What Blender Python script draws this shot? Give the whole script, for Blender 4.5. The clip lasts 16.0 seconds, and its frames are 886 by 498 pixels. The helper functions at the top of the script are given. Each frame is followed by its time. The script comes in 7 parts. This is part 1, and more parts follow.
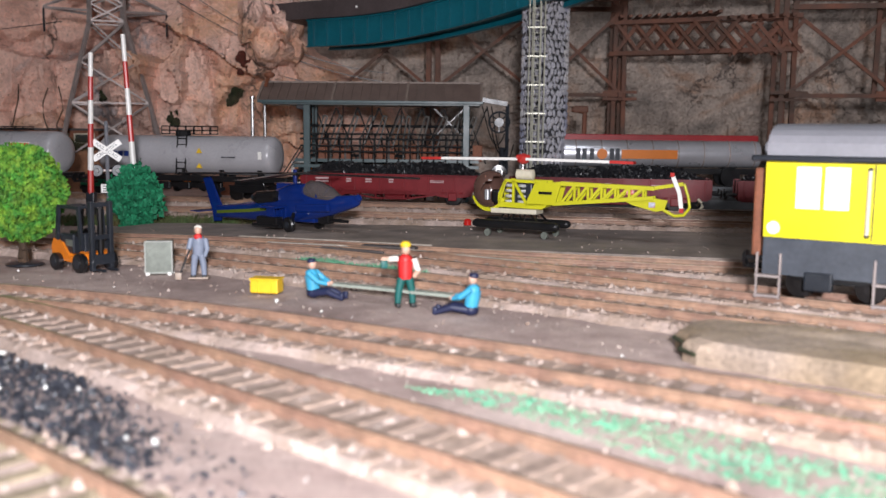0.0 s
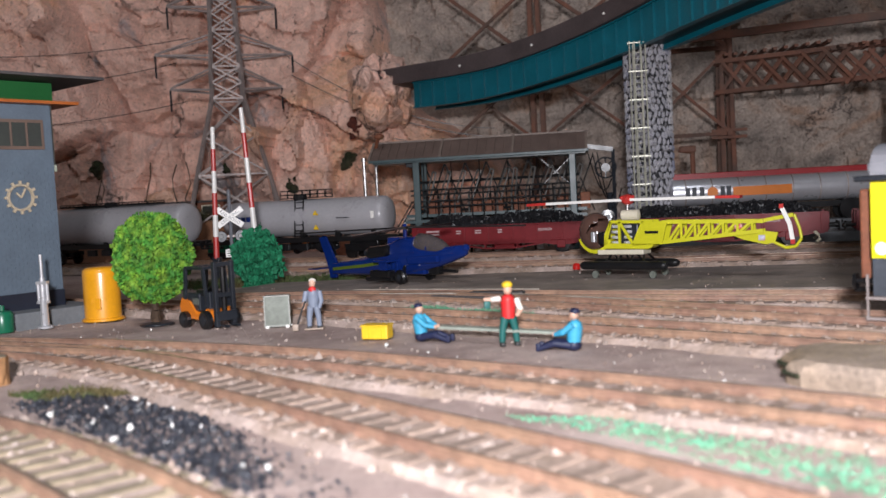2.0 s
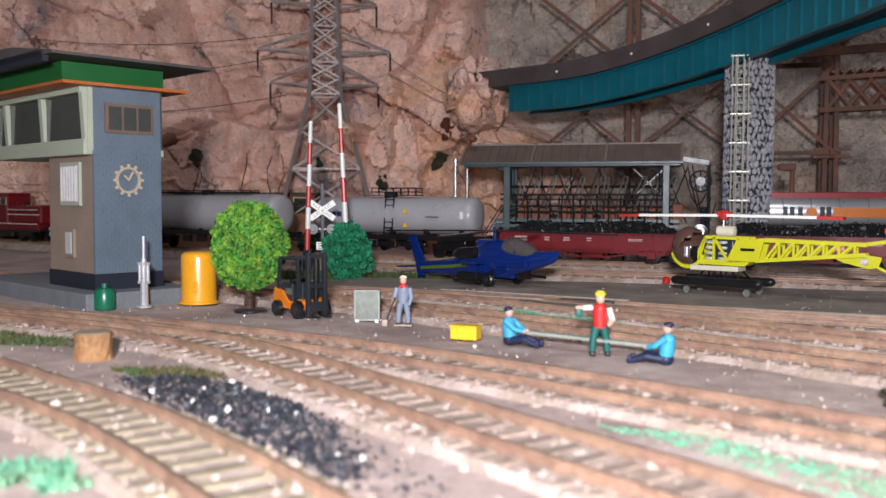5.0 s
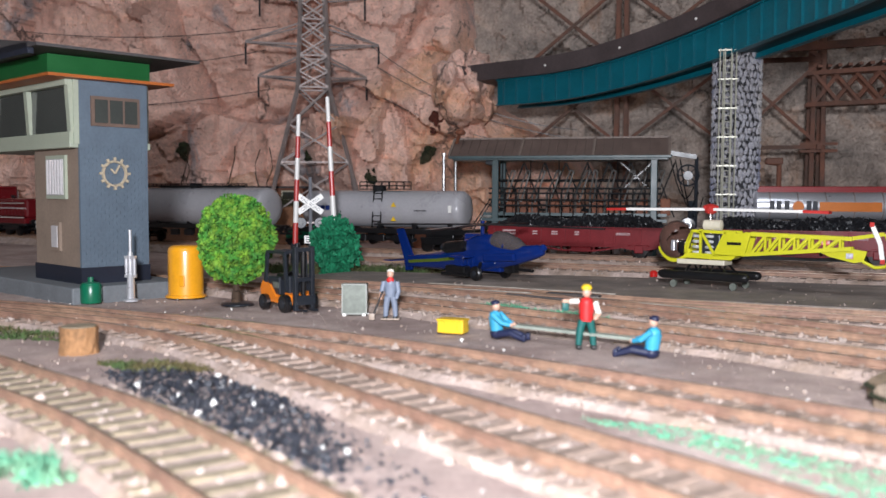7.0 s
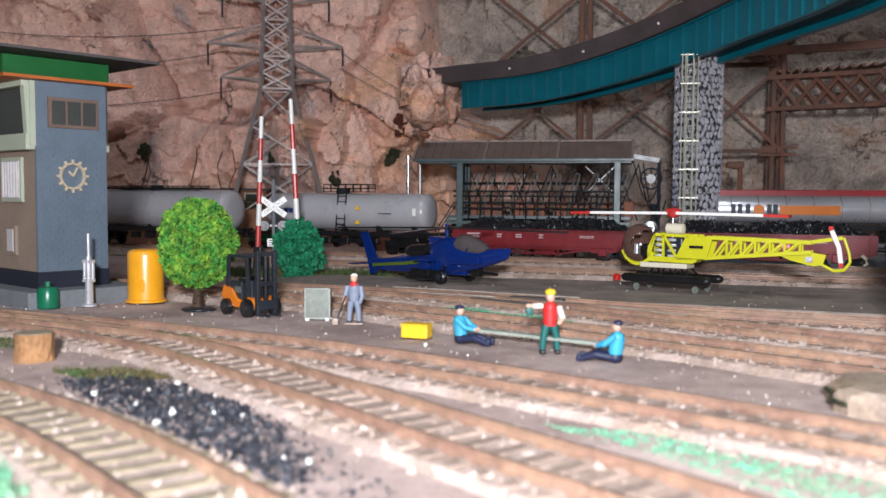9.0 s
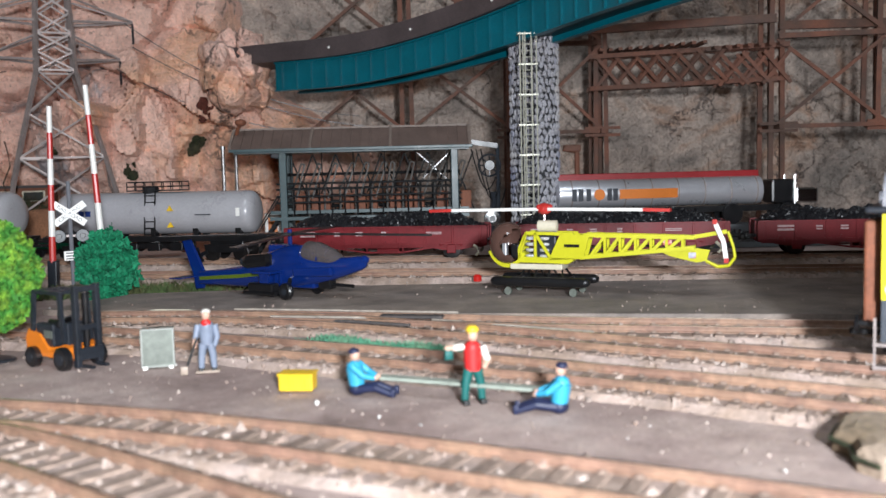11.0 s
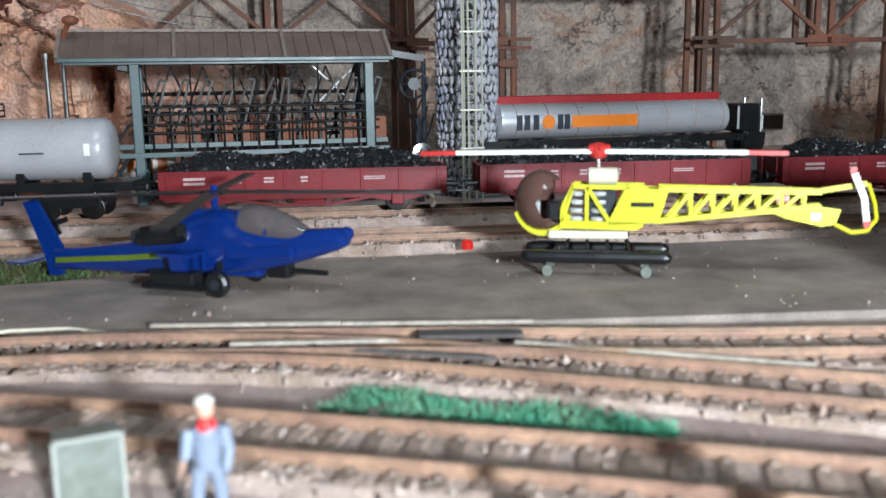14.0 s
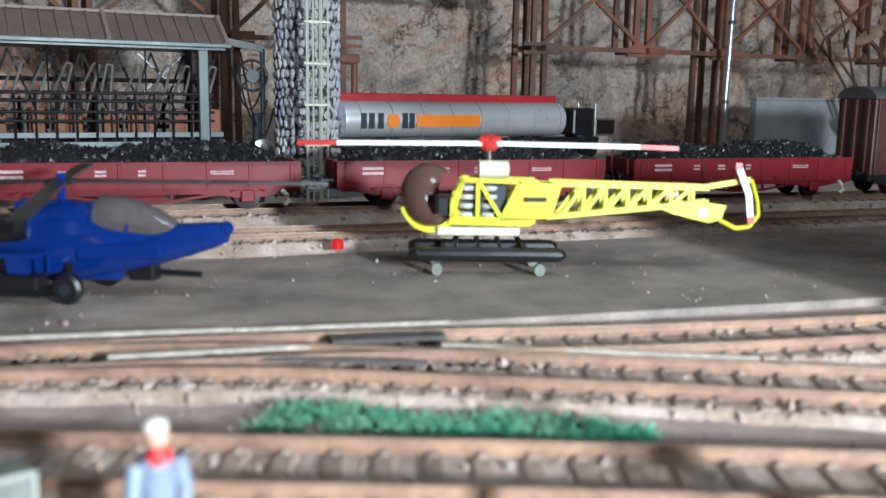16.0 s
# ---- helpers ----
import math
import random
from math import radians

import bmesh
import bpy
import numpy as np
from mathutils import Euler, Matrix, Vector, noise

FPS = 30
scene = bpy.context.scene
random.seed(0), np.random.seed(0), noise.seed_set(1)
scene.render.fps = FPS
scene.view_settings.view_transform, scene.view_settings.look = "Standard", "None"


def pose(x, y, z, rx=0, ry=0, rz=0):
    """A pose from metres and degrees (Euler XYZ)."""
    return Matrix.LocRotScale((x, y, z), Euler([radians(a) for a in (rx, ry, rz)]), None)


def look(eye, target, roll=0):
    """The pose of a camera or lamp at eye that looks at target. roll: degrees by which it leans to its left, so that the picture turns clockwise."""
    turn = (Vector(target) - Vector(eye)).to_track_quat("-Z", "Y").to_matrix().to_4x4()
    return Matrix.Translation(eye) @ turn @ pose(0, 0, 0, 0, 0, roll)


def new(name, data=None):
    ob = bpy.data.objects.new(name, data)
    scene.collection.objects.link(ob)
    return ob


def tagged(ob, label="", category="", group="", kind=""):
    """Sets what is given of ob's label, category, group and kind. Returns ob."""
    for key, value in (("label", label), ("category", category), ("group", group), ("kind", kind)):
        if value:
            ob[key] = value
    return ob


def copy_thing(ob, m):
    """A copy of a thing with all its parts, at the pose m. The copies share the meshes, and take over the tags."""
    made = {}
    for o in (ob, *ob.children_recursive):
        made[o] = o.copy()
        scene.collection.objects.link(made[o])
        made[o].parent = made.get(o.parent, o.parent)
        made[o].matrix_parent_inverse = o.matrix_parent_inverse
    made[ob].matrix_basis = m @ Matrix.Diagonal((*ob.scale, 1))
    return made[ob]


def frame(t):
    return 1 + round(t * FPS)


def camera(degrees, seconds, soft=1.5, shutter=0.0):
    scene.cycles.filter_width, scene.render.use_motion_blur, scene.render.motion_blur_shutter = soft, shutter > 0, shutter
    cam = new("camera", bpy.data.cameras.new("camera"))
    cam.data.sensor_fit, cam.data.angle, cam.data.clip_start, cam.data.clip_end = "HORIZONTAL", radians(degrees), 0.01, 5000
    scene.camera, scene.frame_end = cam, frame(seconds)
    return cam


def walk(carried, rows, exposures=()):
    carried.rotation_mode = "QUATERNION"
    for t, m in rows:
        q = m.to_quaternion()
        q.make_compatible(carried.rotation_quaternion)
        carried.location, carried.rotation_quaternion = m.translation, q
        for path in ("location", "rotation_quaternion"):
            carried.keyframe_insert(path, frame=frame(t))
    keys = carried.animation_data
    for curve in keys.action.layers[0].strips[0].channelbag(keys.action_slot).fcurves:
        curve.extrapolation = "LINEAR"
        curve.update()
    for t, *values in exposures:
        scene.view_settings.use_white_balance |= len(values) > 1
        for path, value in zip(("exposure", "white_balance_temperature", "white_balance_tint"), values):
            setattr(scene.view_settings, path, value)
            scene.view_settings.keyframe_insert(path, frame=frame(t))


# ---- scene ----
cam = camera(51.2, 16.0)
PATH = [
    (0, (0.054, -0.054, 0.063), (-0.024, 1.929, -0.183), 0.6),
    (0.5, (0.06, -0.063, 0.06), (-0.113, 1.917, -0.163), -0.0),
    (1, (0.06, -0.064, 0.058), (-0.177, 1.911, -0.145), -0.3),
    (1.5, (0.063, -0.066, 0.058), (-0.252, 1.903, -0.1), -2.1),
    (2, (0.062, -0.064, 0.058), (-0.272, 1.904, -0.06), -3.0),
    (2.5, (0.059, -0.064, 0.058), (-0.268, 1.906, -0.067), -1.8),
    (3, (0.058, -0.064, 0.058), (-0.255, 1.907, -0.07), -0.2),
    (3.5, (0.057, -0.065, 0.058), (-0.309, 1.899, -0.037), -0.3),
    (4, (0.057, -0.066, 0.058), (-0.447, 1.867, -0.034), -0.0),
    (4.2, (0.057, -0.066, 0.058), (-0.46, 1.864, -0.041), 0.1),
    (6.5, (0.057, -0.066, 0.058), (-0.416, 1.874, -0.056), 0.3),
    (7, (0.058, -0.066, 0.058), (-0.424, 1.872, -0.063), 0.2),
    (7.5, (0.058, -0.066, 0.058), (-0.414, 1.874, -0.069), 0.1),
    (8, (0.058, -0.065, 0.058), (-0.392, 1.879, -0.071), 0.2),
    (8.5, (0.058, -0.065, 0.058), (-0.371, 1.884, -0.076), 0.2),
    (9, (0.058, -0.064, 0.059), (-0.35, 1.89, -0.058), 0.3),
    (9.5, (0.052, -0.058, 0.065), (-0.316, 1.904, -0.058), 0.1),
    (10, (0.045, -0.047, 0.071), (-0.199, 1.933, -0.075), -0.9),
    (10.2, (0.042, -0.041, 0.073), (-0.113, 1.947, -0.079), -1.3),
    (12.3, (-0.047, 0.105, 0.07), (0.106, 2.083, -0.181), -1.7),
    (12.5, (-0.052, 0.121, 0.071), (0.134, 2.094, -0.201), -2.1),
    (13, (-0.061, 0.149, 0.068), (0.173, 2.114, -0.227), -2.2),
    (13.5, (-0.066, 0.172, 0.071), (0.259, 2.116, -0.267), -2.6),
    (14, (-0.065, 0.18, 0.076), (0.428, 2.085, -0.283), -0.9),
    (14.5, (-0.071, 0.191, 0.074), (0.613, 2.036, -0.286), 0.4),
    (15, (-0.083, 0.204, 0.071), (0.723, 2.0, -0.285), 1.1),
    (15.5, (-0.089, 0.215, 0.069), (0.803, 1.97, -0.284), 1.3),
    (16, (-0.088, 0.216, 0.067), (0.824, 1.963, -0.27), 1.0),
]
walk(cam, [(t, look(eye, target, roll)) for t, eye, target, roll in PATH],
     [(0, -0.30, 6200, 12), (1.5, -0.42, 6200, 12), (3, -0.38, 6200, 12), (4.2, -0.26, 6200, 12), (6.3, -0.2, 6000, 10), (10.2, -0.05, 6000, 8), (12.3, 0.42, 5700, 0), (14, 0.58, 5600, -1), (16, 0.64, 5500, -2)])

cam.data.dof.use_dof = True
cam.data.dof.focus_distance = 0.6
cam.data.dof.aperture_fstop = 19.0

# ---- light ----
world = bpy.data.worlds.new("world")
scene.world = world
world.use_nodes = True
world.node_tree.nodes["Background"].inputs[0].default_value = (0.9, 0.93, 1.0, 1)
world.node_tree.nodes["Background"].inputs[1].default_value = 0.006


def lamp(name, kind, at, aim, power, color, size):
    d = bpy.data.lights.new(name, kind)
    d.energy, d.color = power, color
    if kind == "AREA":
        d.size = size
    else:
        d.shadow_soft_size = size
    ob = new(name, d)
    ob.matrix_world = look(at, aim)
    return ob


lamp("torch_light", "POINT", (0.078, -0.20, 0.130), (0, 0.4, 0), 27.0, (1.0, 0.97, 0.97), 0.022)
# added soft fill lamp that lifts the cliff and opens the shadows
lamp("fill_light", "AREA", (0.1, -0.7, 1.7), (0, 0.8, 0.1), 10.0, (0.97, 0.98, 1.0), 0.6)


# ---- materials ----
def node_mat(name, color, rough=0.6, metal=0.0, vary=0.25, scale=60.0, bump=0.2, tint=None, spec=0.5, fine=600.0, rand=0.0,
             tint_scale=0.35, lo=0.42, hi=0.62, height=0.0006):
    m = bpy.data.materials.new(name)
    m.use_nodes = True
    nt = m.node_tree
    n, l = nt.nodes, nt.links
    b = n["Principled BSDF"]
    b.inputs["Roughness"].default_value = rough
    b.inputs["Metallic"].default_value = metal
    b.inputs["Specular IOR Level"].default_value = spec
    tc = n.new("ShaderNodeTexCoord")
    n1 = n.new("ShaderNodeTexNoise")
    n1.inputs["Scale"].default_value = scale
    n1.inputs["Detail"].default_value = 6
    n1.inputs["Roughness"].default_value = 0.65
    n2 = n.new("ShaderNodeTexNoise")
    n2.inputs["Scale"].default_value = fine
    n2.inputs["Detail"].default_value = 4
    l.new(tc.outputs["Object"], n1.inputs["Vector"])
    l.new(tc.outputs["Object"], n2.inputs["Vector"])
    ramp = n.new("ShaderNodeMapRange")
    ramp.inputs["From Min"].default_value, ramp.inputs["From Max"].default_value = 0.3, 0.7
    ramp.inputs["To Min"].default_value, ramp.inputs["To Max"].default_value = 1 - vary, 1 + vary
    l.new(n1.outputs["Fac"], ramp.inputs["Value"])
    ramp2 = n.new("ShaderNodeMapRange")
    ramp2.inputs["From Min"].default_value, ramp2.inputs["From Max"].default_value = 0.3, 0.7
    ramp2.inputs["To Min"].default_value, ramp2.inputs["To Max"].default_value = 1 - vary * 0.6, 1 + vary * 0.6
    l.new(n2.outputs["Fac"], ramp2.inputs["Value"])
    mul = n.new("ShaderNodeMath")
    mul.operation = "MULTIPLY"
    l.new(ramp.outputs[0], mul.inputs[0])
    l.new(ramp2.outputs[0], mul.inputs[1])
    last = mul.outputs[0]
    if rand:
        oi = n.new("ShaderNodeObjectInfo")
        r3 = n.new("ShaderNodeMapRange")
        r3.inputs["To Min"].default_value, r3.inputs["To Max"].default_value = 1 - rand, 1 + rand
        l.new(oi.outputs["Random"], r3.inputs["Value"])
        m3 = n.new("ShaderNodeMath")
        m3.operation = "MULTIPLY"
        l.new(last, m3.inputs[0])
        l.new(r3.outputs[0], m3.inputs[1])
        last = m3.outputs[0]
    base = n.new("ShaderNodeMix")
    base.data_type = "RGBA"
    base.inputs["A"].default_value = (*color, 1)
    base.inputs["B"].default_value = (*(tint or color), 1)
    n3 = n.new("ShaderNodeTexNoise")
    n3.inputs["Scale"].default_value = scale * tint_scale
    n3.inputs["Detail"].default_value = 5
    l.new(tc.outputs["Object"], n3.inputs["Vector"])
    r4 = n.new("ShaderNodeMapRange")
    r4.inputs["From Min"].default_value, r4.inputs["From Max"].default_value = lo, hi
    l.new(n3.outputs["Fac"], r4.inputs["Value"])
    l.new(r4.outputs[0], base.inputs["Factor"])
    vm = n.new("ShaderNodeVectorMath")
    vm.operation = "SCALE"
    l.new(base.outputs["Result"], vm.inputs[0])
    l.new(last, vm.inputs["Scale"])
    l.new(vm.outputs[0], b.inputs["Base Color"])
    rr = n.new("ShaderNodeMapRange")
    rr.inputs["To Min"].default_value, rr.inputs["To Max"].default_value = max(0, rough - 0.12), min(1, rough + 0.12)
    l.new(n1.outputs["Fac"], rr.inputs["Value"])
    l.new(rr.outputs[0], b.inputs["Roughness"])
    if bump:
        bp = n.new("ShaderNodeBump")
        bp.inputs["Strength"].default_value = bump
        bp.inputs["Distance"].default_value = height
        ad = n.new("ShaderNodeMath")
        l.new(n1.outputs["Fac"], ad.inputs[0])
        l.new(n2.outputs["Fac"], ad.inputs[1])
        l.new(ad.outputs[0], bp.inputs["Height"])
        l.new(bp.outputs[0], b.inputs["Normal"])
    return m


def ramp_mat(name, stops, rough, scale, detail_scale, bump, height, vary=0.2, warp=0.0, crack=0.0):
    m = node_mat(name, (0.5, 0.5, 0.5), rough, vary=vary, scale=detail_scale, bump=bump, fine=detail_scale * 8, height=height)
    n, l = m.node_tree.nodes, m.node_tree.links
    tc = n.new("ShaderNodeTexCoord")
    nz = n.new("ShaderNodeTexNoise")
    nz.inputs["Scale"].default_value, nz.inputs["Detail"].default_value, nz.inputs["Roughness"].default_value = scale, 9, 0.62
    nz.inputs["Distortion"].default_value = warp
    l.new(tc.outputs["Object"], nz.inputs["Vector"])
    cr = n.new("ShaderNodeValToRGB")
    el = cr.color_ramp.elements
    el[0].position, el[0].color = stops[0][0], (*stops[0][1], 1)
    el[1].position, el[1].color = stops[-1][0], (*stops[-1][1], 1)
    for pos, c in stops[1:-1]:
        e = el.new(pos)
        e.color = (*c, 1)
    l.new(nz.outputs["Fac"], cr.inputs["Fac"])
    vm = [q for q in n if q.bl_idname == "ShaderNodeVectorMath"][0]
    l.new(cr.outputs["Color"], vm.inputs[0])
    if not crack:
        return m

    def node(kind, **sockets):
        q = n.new(kind)
        for key, value in sockets.items():
            q.inputs[key.replace("_", " ")].default_value = value
        return q

    def span(value, lo, hi, a, b):
        q = node("ShaderNodeMapRange", From_Min=lo, From_Max=hi, To_Min=a, To_Max=b)
        l.new(value, q.inputs["Value"])
        return q.outputs[0]

    def product(a, b, op="MULTIPLY"):
        q = n.new("ShaderNodeMath")
        q.operation = op
        l.new(a, q.inputs[0])
        l.new(b, q.inputs[1])
        return q.outputs[0]

    # thin dark cracks that come and go, and small dark pits
    bend = node("ShaderNodeTexNoise", Scale=14.0, Detail=6.0, Roughness=0.6)
    l.new(tc.outputs["Object"], bend.inputs["Vector"])
    mv = n.new("ShaderNodeVectorMath")
    mv.operation = "MULTIPLY_ADD"
    mv.inputs[1].default_value = (0.16, 0.16, 0.16)
    l.new(bend.outputs["Color"], mv.inputs[0])
    l.new(tc.outputs["Object"], mv.inputs[2])
    cells = node("ShaderNodeTexVoronoi", Scale=crack)
    cells.feature = "DISTANCE_TO_EDGE"
    l.new(mv.outputs[0], cells.inputs["Vector"])
    where = node("ShaderNodeTexNoise", Scale=9.0, Detail=3.0)
    l.new(tc.outputs["Object"], where.inputs["Vector"])
    line = product(span(cells.outputs["Distance"], 0.006, 0.028, 1.0, 0.0), span(where.outputs["Fac"], 0.50, 0.58, 0.0, 1.0))
    pit = node("ShaderNodeTexNoise", Scale=190.0, Detail=3.0, Roughness=0.5)
    l.new(tc.outputs["Object"], pit.inputs["Vector"])
    mask = product(line, span(pit.outputs["Fac"], 0.66, 0.72, 0.0, 0.7), "MAXIMUM")
    out = [q for q in n if q.bl_idname == "ShaderNodeBsdfPrincipled"][0]
    fin = n.new("ShaderNodeMix")
    fin.data_type = "RGBA"
    fin.inputs["B"].default_value = (0.07, 0.05, 0.045, 1)
    l.new(vm.outputs[0], fin.inputs["A"])
    l.new(span(mask, 0.0, 1.0, 0.0, 0.85), fin.inputs["Factor"])
    l.new(fin.outputs["Result"], out.inputs["Base Color"])
    return m


M = {}
M["matt_black"] = node_mat("matt_black_iron", (0.008, 0.008, 0.009), 0.65, vary=0.25, scale=120, bump=0.1, spec=0.25)
M["rock_pink"] = ramp_mat("pink_limestone", [(0.29, (0.24, 0.22, 0.23)), (0.37, (0.46, 0.40, 0.40)), (0.42, (0.78, 0.51, 0.42)), (0.53, (0.86, 0.56, 0.45)), (0.63, (0.82, 0.47, 0.30)), (0.75, (0.86, 0.71, 0.63))], 0.9, 6.5, 45, 1.0, 0.0030, 0.20, 0.6, crack=7.0)
M["rock_grey"] = ramp_mat("grey_plaster_rock", [(0.30, (0.20, 0.18, 0.16)), (0.42, (0.35, 0.29, 0.25)), (0.52, (0.48, 0.39, 0.33)), (0.62, (0.46, 0.29, 0.20)), (0.75, (0.58, 0.49, 0.42))], 0.85, 9.0, 40, 1.0, 0.004, 0.28, 0.8, crack=11.0)
M["ground"] = ramp_mat("sandy_ground", [(0.28, (0.20, 0.14, 0.12)), (0.42, (0.34, 0.25, 0.225)), (0.55, (0.43, 0.33, 0.295)), (0.72, (0.52, 0.42, 0.38))], 0.9, 22.0, 110, 0.6, 0.0006, 0.16, 0.3)
M["pad"] = node_mat("grey_asphalt_pad", (0.215, 0.18, 0.16), 0.8, vary=0.35, scale=40, bump=0.4, tint=(0.29, 0.235, 0.195), fine=1200)
M["rail"] = node_mat("rusty_rail_side", (0.29, 0.18, 0.12), 0.6, vary=0.3, scale=120, bump=0.2, tint=(0.24, 0.14, 0.10))
M["railtop"] = node_mat("worn_rail_head", (0.55, 0.45, 0.36), 0.3, metal=0.9, vary=0.2, scale=90, bump=0.05)
M["sleeper"] = node_mat("weathered_sleeper", (0.27, 0.20, 0.16), 0.8, vary=0.3, scale=120, bump=0.3, rand=0.25)
M["sleeper_pale"] = node_mat("pale_dusty_sleeper", (0.21, 0.17, 0.115), 0.8, vary=0.25, scale=120, bump=0.3, rand=0.2)
M["ballast"] = node_mat("pale_ballast", (0.38, 0.31, 0.27), 0.85, vary=0.35, scale=150, bump=0.2, tint=(0.28, 0.20, 0.16))
M["coal"] = node_mat("black_coal", (0.010, 0.010, 0.012), 0.35, vary=0.5, scale=200, bump=0.5)
M["wood"] = node_mat("brown_trestle_timber", (0.15, 0.055, 0.03), 0.7, vary=0.3, scale=60, bump=0.3, tint=(0.085, 0.045, 0.03))
M["teal"] = node_mat("teal_painted_plastic", (0.004, 0.100, 0.135), 0.35, vary=0.15, scale=40, bump=0.05)
M["deck"] = node_mat("dark_purple_brown_deck", (0.06, 0.045, 0.045), 0.6, vary=0.25, scale=50, bump=0.2)
M["steel"] = node_mat("grey_lattice_steel", (0.32, 0.27, 0.255), 0.45, metal=0.3, vary=0.2, scale=90, bump=0.1)
M["white"] = node_mat("white_plastic", (0.78, 0.76, 0.72), 0.4, vary=0.06, scale=80, bump=0.05)
M["red"] = node_mat("red_paint", (0.45, 0.03, 0.025), 0.35, vary=0.12, scale=80, bump=0.05)
M["black"] = node_mat("black_plastic", (0.006, 0.006, 0.007), 0.32, vary=0.2, scale=100, bump=0.05)
M["dark"] = node_mat("dark_grey_plastic", (0.017, 0.020, 0.026), 0.35, vary=0.2, scale=100, bump=0.05)
M["loco"] = node_mat("oxide_red_paint", (0.15, 0.008, 0.012), 0.25, vary=0.1, scale=60, bump=0.03)
M["wagonred"] = node_mat("dull_wagon_red", (0.16, 0.012, 0.016), 0.45, spec=0.25, vary=0.2, scale=60, bump=0.1)
M["tank"] = node_mat("pale_grey_tank_paint", (0.38, 0.37, 0.39), 0.3, vary=0.08, scale=30, bump=0.03, tint=(0.36, 0.35, 0.36))
M["silo"] = node_mat("dusty_grey_silo", (0.42, 0.40, 0.37), 0.6, vary=0.1, scale=40, bump=0.05)
M["chrome"] = node_mat("chromed_plastic", (0.75, 0.75, 0.75), 0.15, metal=1.0, vary=0.05, scale=50, bump=0.0)
M["blue"] = node_mat("glossy_blue_plastic", (0.005, 0.020, 0.135), 0.12, vary=0.08, scale=60, bump=0.02)
M["yellow"] = node_mat("yellow_plastic", (0.55, 0.53, 0.01), 0.4, vary=0.06, scale=60, bump=0.03)
M["drum"] = node_mat("orange_yellow_plastic", (0.70, 0.31, 0.008), 0.35, vary=0.08, scale=60, bump=0.03)
M["orange"] = node_mat("orange_plastic", (0.62, 0.17, 0.010), 0.4, vary=0.08, scale=60, bump=0.03)
M["brick_blue"] = node_mat("grey_blue_brick", (0.095, 0.125, 0.160), 0.6, vary=0.12, scale=50, bump=0.2)
M["beige"] = node_mat("beige_render", (0.22, 0.165, 0.125), 0.7, vary=0.12, scale=50, bump=0.2)
M["cream"] = node_mat("pale_green_cream_paint", (0.33, 0.36, 0.28), 0.5, vary=0.06, scale=50, bump=0.05)
M["green"] = node_mat("green_paint", (0.010, 0.085, 0.020), 0.45, vary=0.1, scale=50, bump=0.05)
M["leaf"] = node_mat("bright_green_foliage", (0.045, 0.19, 0.018), 0.8, vary=0.45, scale=150, bump=0.2, tint=(0.15, 0.28, 0.02), tint_scale=1.2)
M["leaf2"] = node_mat("bluish_green_foliage", (0.01, 0.17, 0.075), 0.8, vary=0.35, scale=150, bump=0.2)
M["moss"] = node_mat("dark_moss", (0.035, 0.032, 0.015), 0.95, vary=0.4, scale=150, bump=0.4, tint=(0.02, 0.03, 0.01))
M["roof"] = node_mat("dark_roof_felt", (0.05, 0.045, 0.045), 0.7, vary=0.2, scale=60, bump=0.2)
M["canopy"] = node_mat("brown_grey_canopy_sheet", (0.135, 0.095, 0.08), 0.5, vary=0.2, scale=60, bump=0.1)
M["pipe"] = node_mat("dark_teal_pipe", (0.04, 0.07, 0.075), 0.4, vary=0.15, scale=80, bump=0.05)
M["stone_tower"] = node_mat("black_and_white_stone", (0.50, 0.48, 0.48), 0.6, vary=0.3, scale=90, bump=0.4, tint=(0.24, 0.25, 0.33), rand=0.0)
M["glass"] = node_mat("dark_window_glass", (0.05, 0.055, 0.05), 0.1, vary=0.1, scale=60, bump=0.0, spec=0.8)
M["room"] = node_mat("room_wall_paint", (0.28, 0.26, 0.24), 0.8, vary=0.08, scale=3, bump=0.1)


# ---- mesh helpers ----
def box(bm, c, s, m=None, bevel=0.0):
    g = bmesh.ops.create_cube(bm, size=1.0)
    mt = Matrix.Translation(c) @ Matrix.Diagonal((*s, 1))
    bmesh.ops.transform(bm, matrix=(m @ mt if m else mt), verts=g["verts"])
    if bevel:
        es = list({e for v in g["verts"] for e in v.link_edges})
        bmesh.ops.bevel(bm, geom=es, offset=bevel, segments=2, affect="EDGES", profile=0.5)
    return bm


def rod(bm, a, b, r0, r1=None, seg=8, caps=True):
    a, b = Vector(a), Vector(b)
    d = b - a
    if d.length < 1e-7:
        return bm
    m = Matrix.Translation((a + b) / 2) @ d.to_track_quat("Z", "Y").to_matrix().to_4x4()
    bmesh.ops.create_cone(bm, cap_ends=caps, segments=seg, radius1=r0, radius2=r0 if r1 is None else r1, depth=d.length, matrix=m)
    return bm


def bar(bm, a, b, w, h):
    a, b = Vector(a), Vector(b)
    d = b - a
    m = Matrix.Translation((a + b) / 2) @ d.to_track_quat("X", "Z").to_matrix().to_4x4()
    return box(bm, (0, 0, 0), (d.length, w, h), m)


def ball(bm, c, r, sub=2, s=(1, 1, 1)):
    bmesh.ops.create_icosphere(bm, subdivisions=sub, radius=r, matrix=Matrix.Translation(c) @ Matrix.Diagonal((*s, 1)))
    return bm


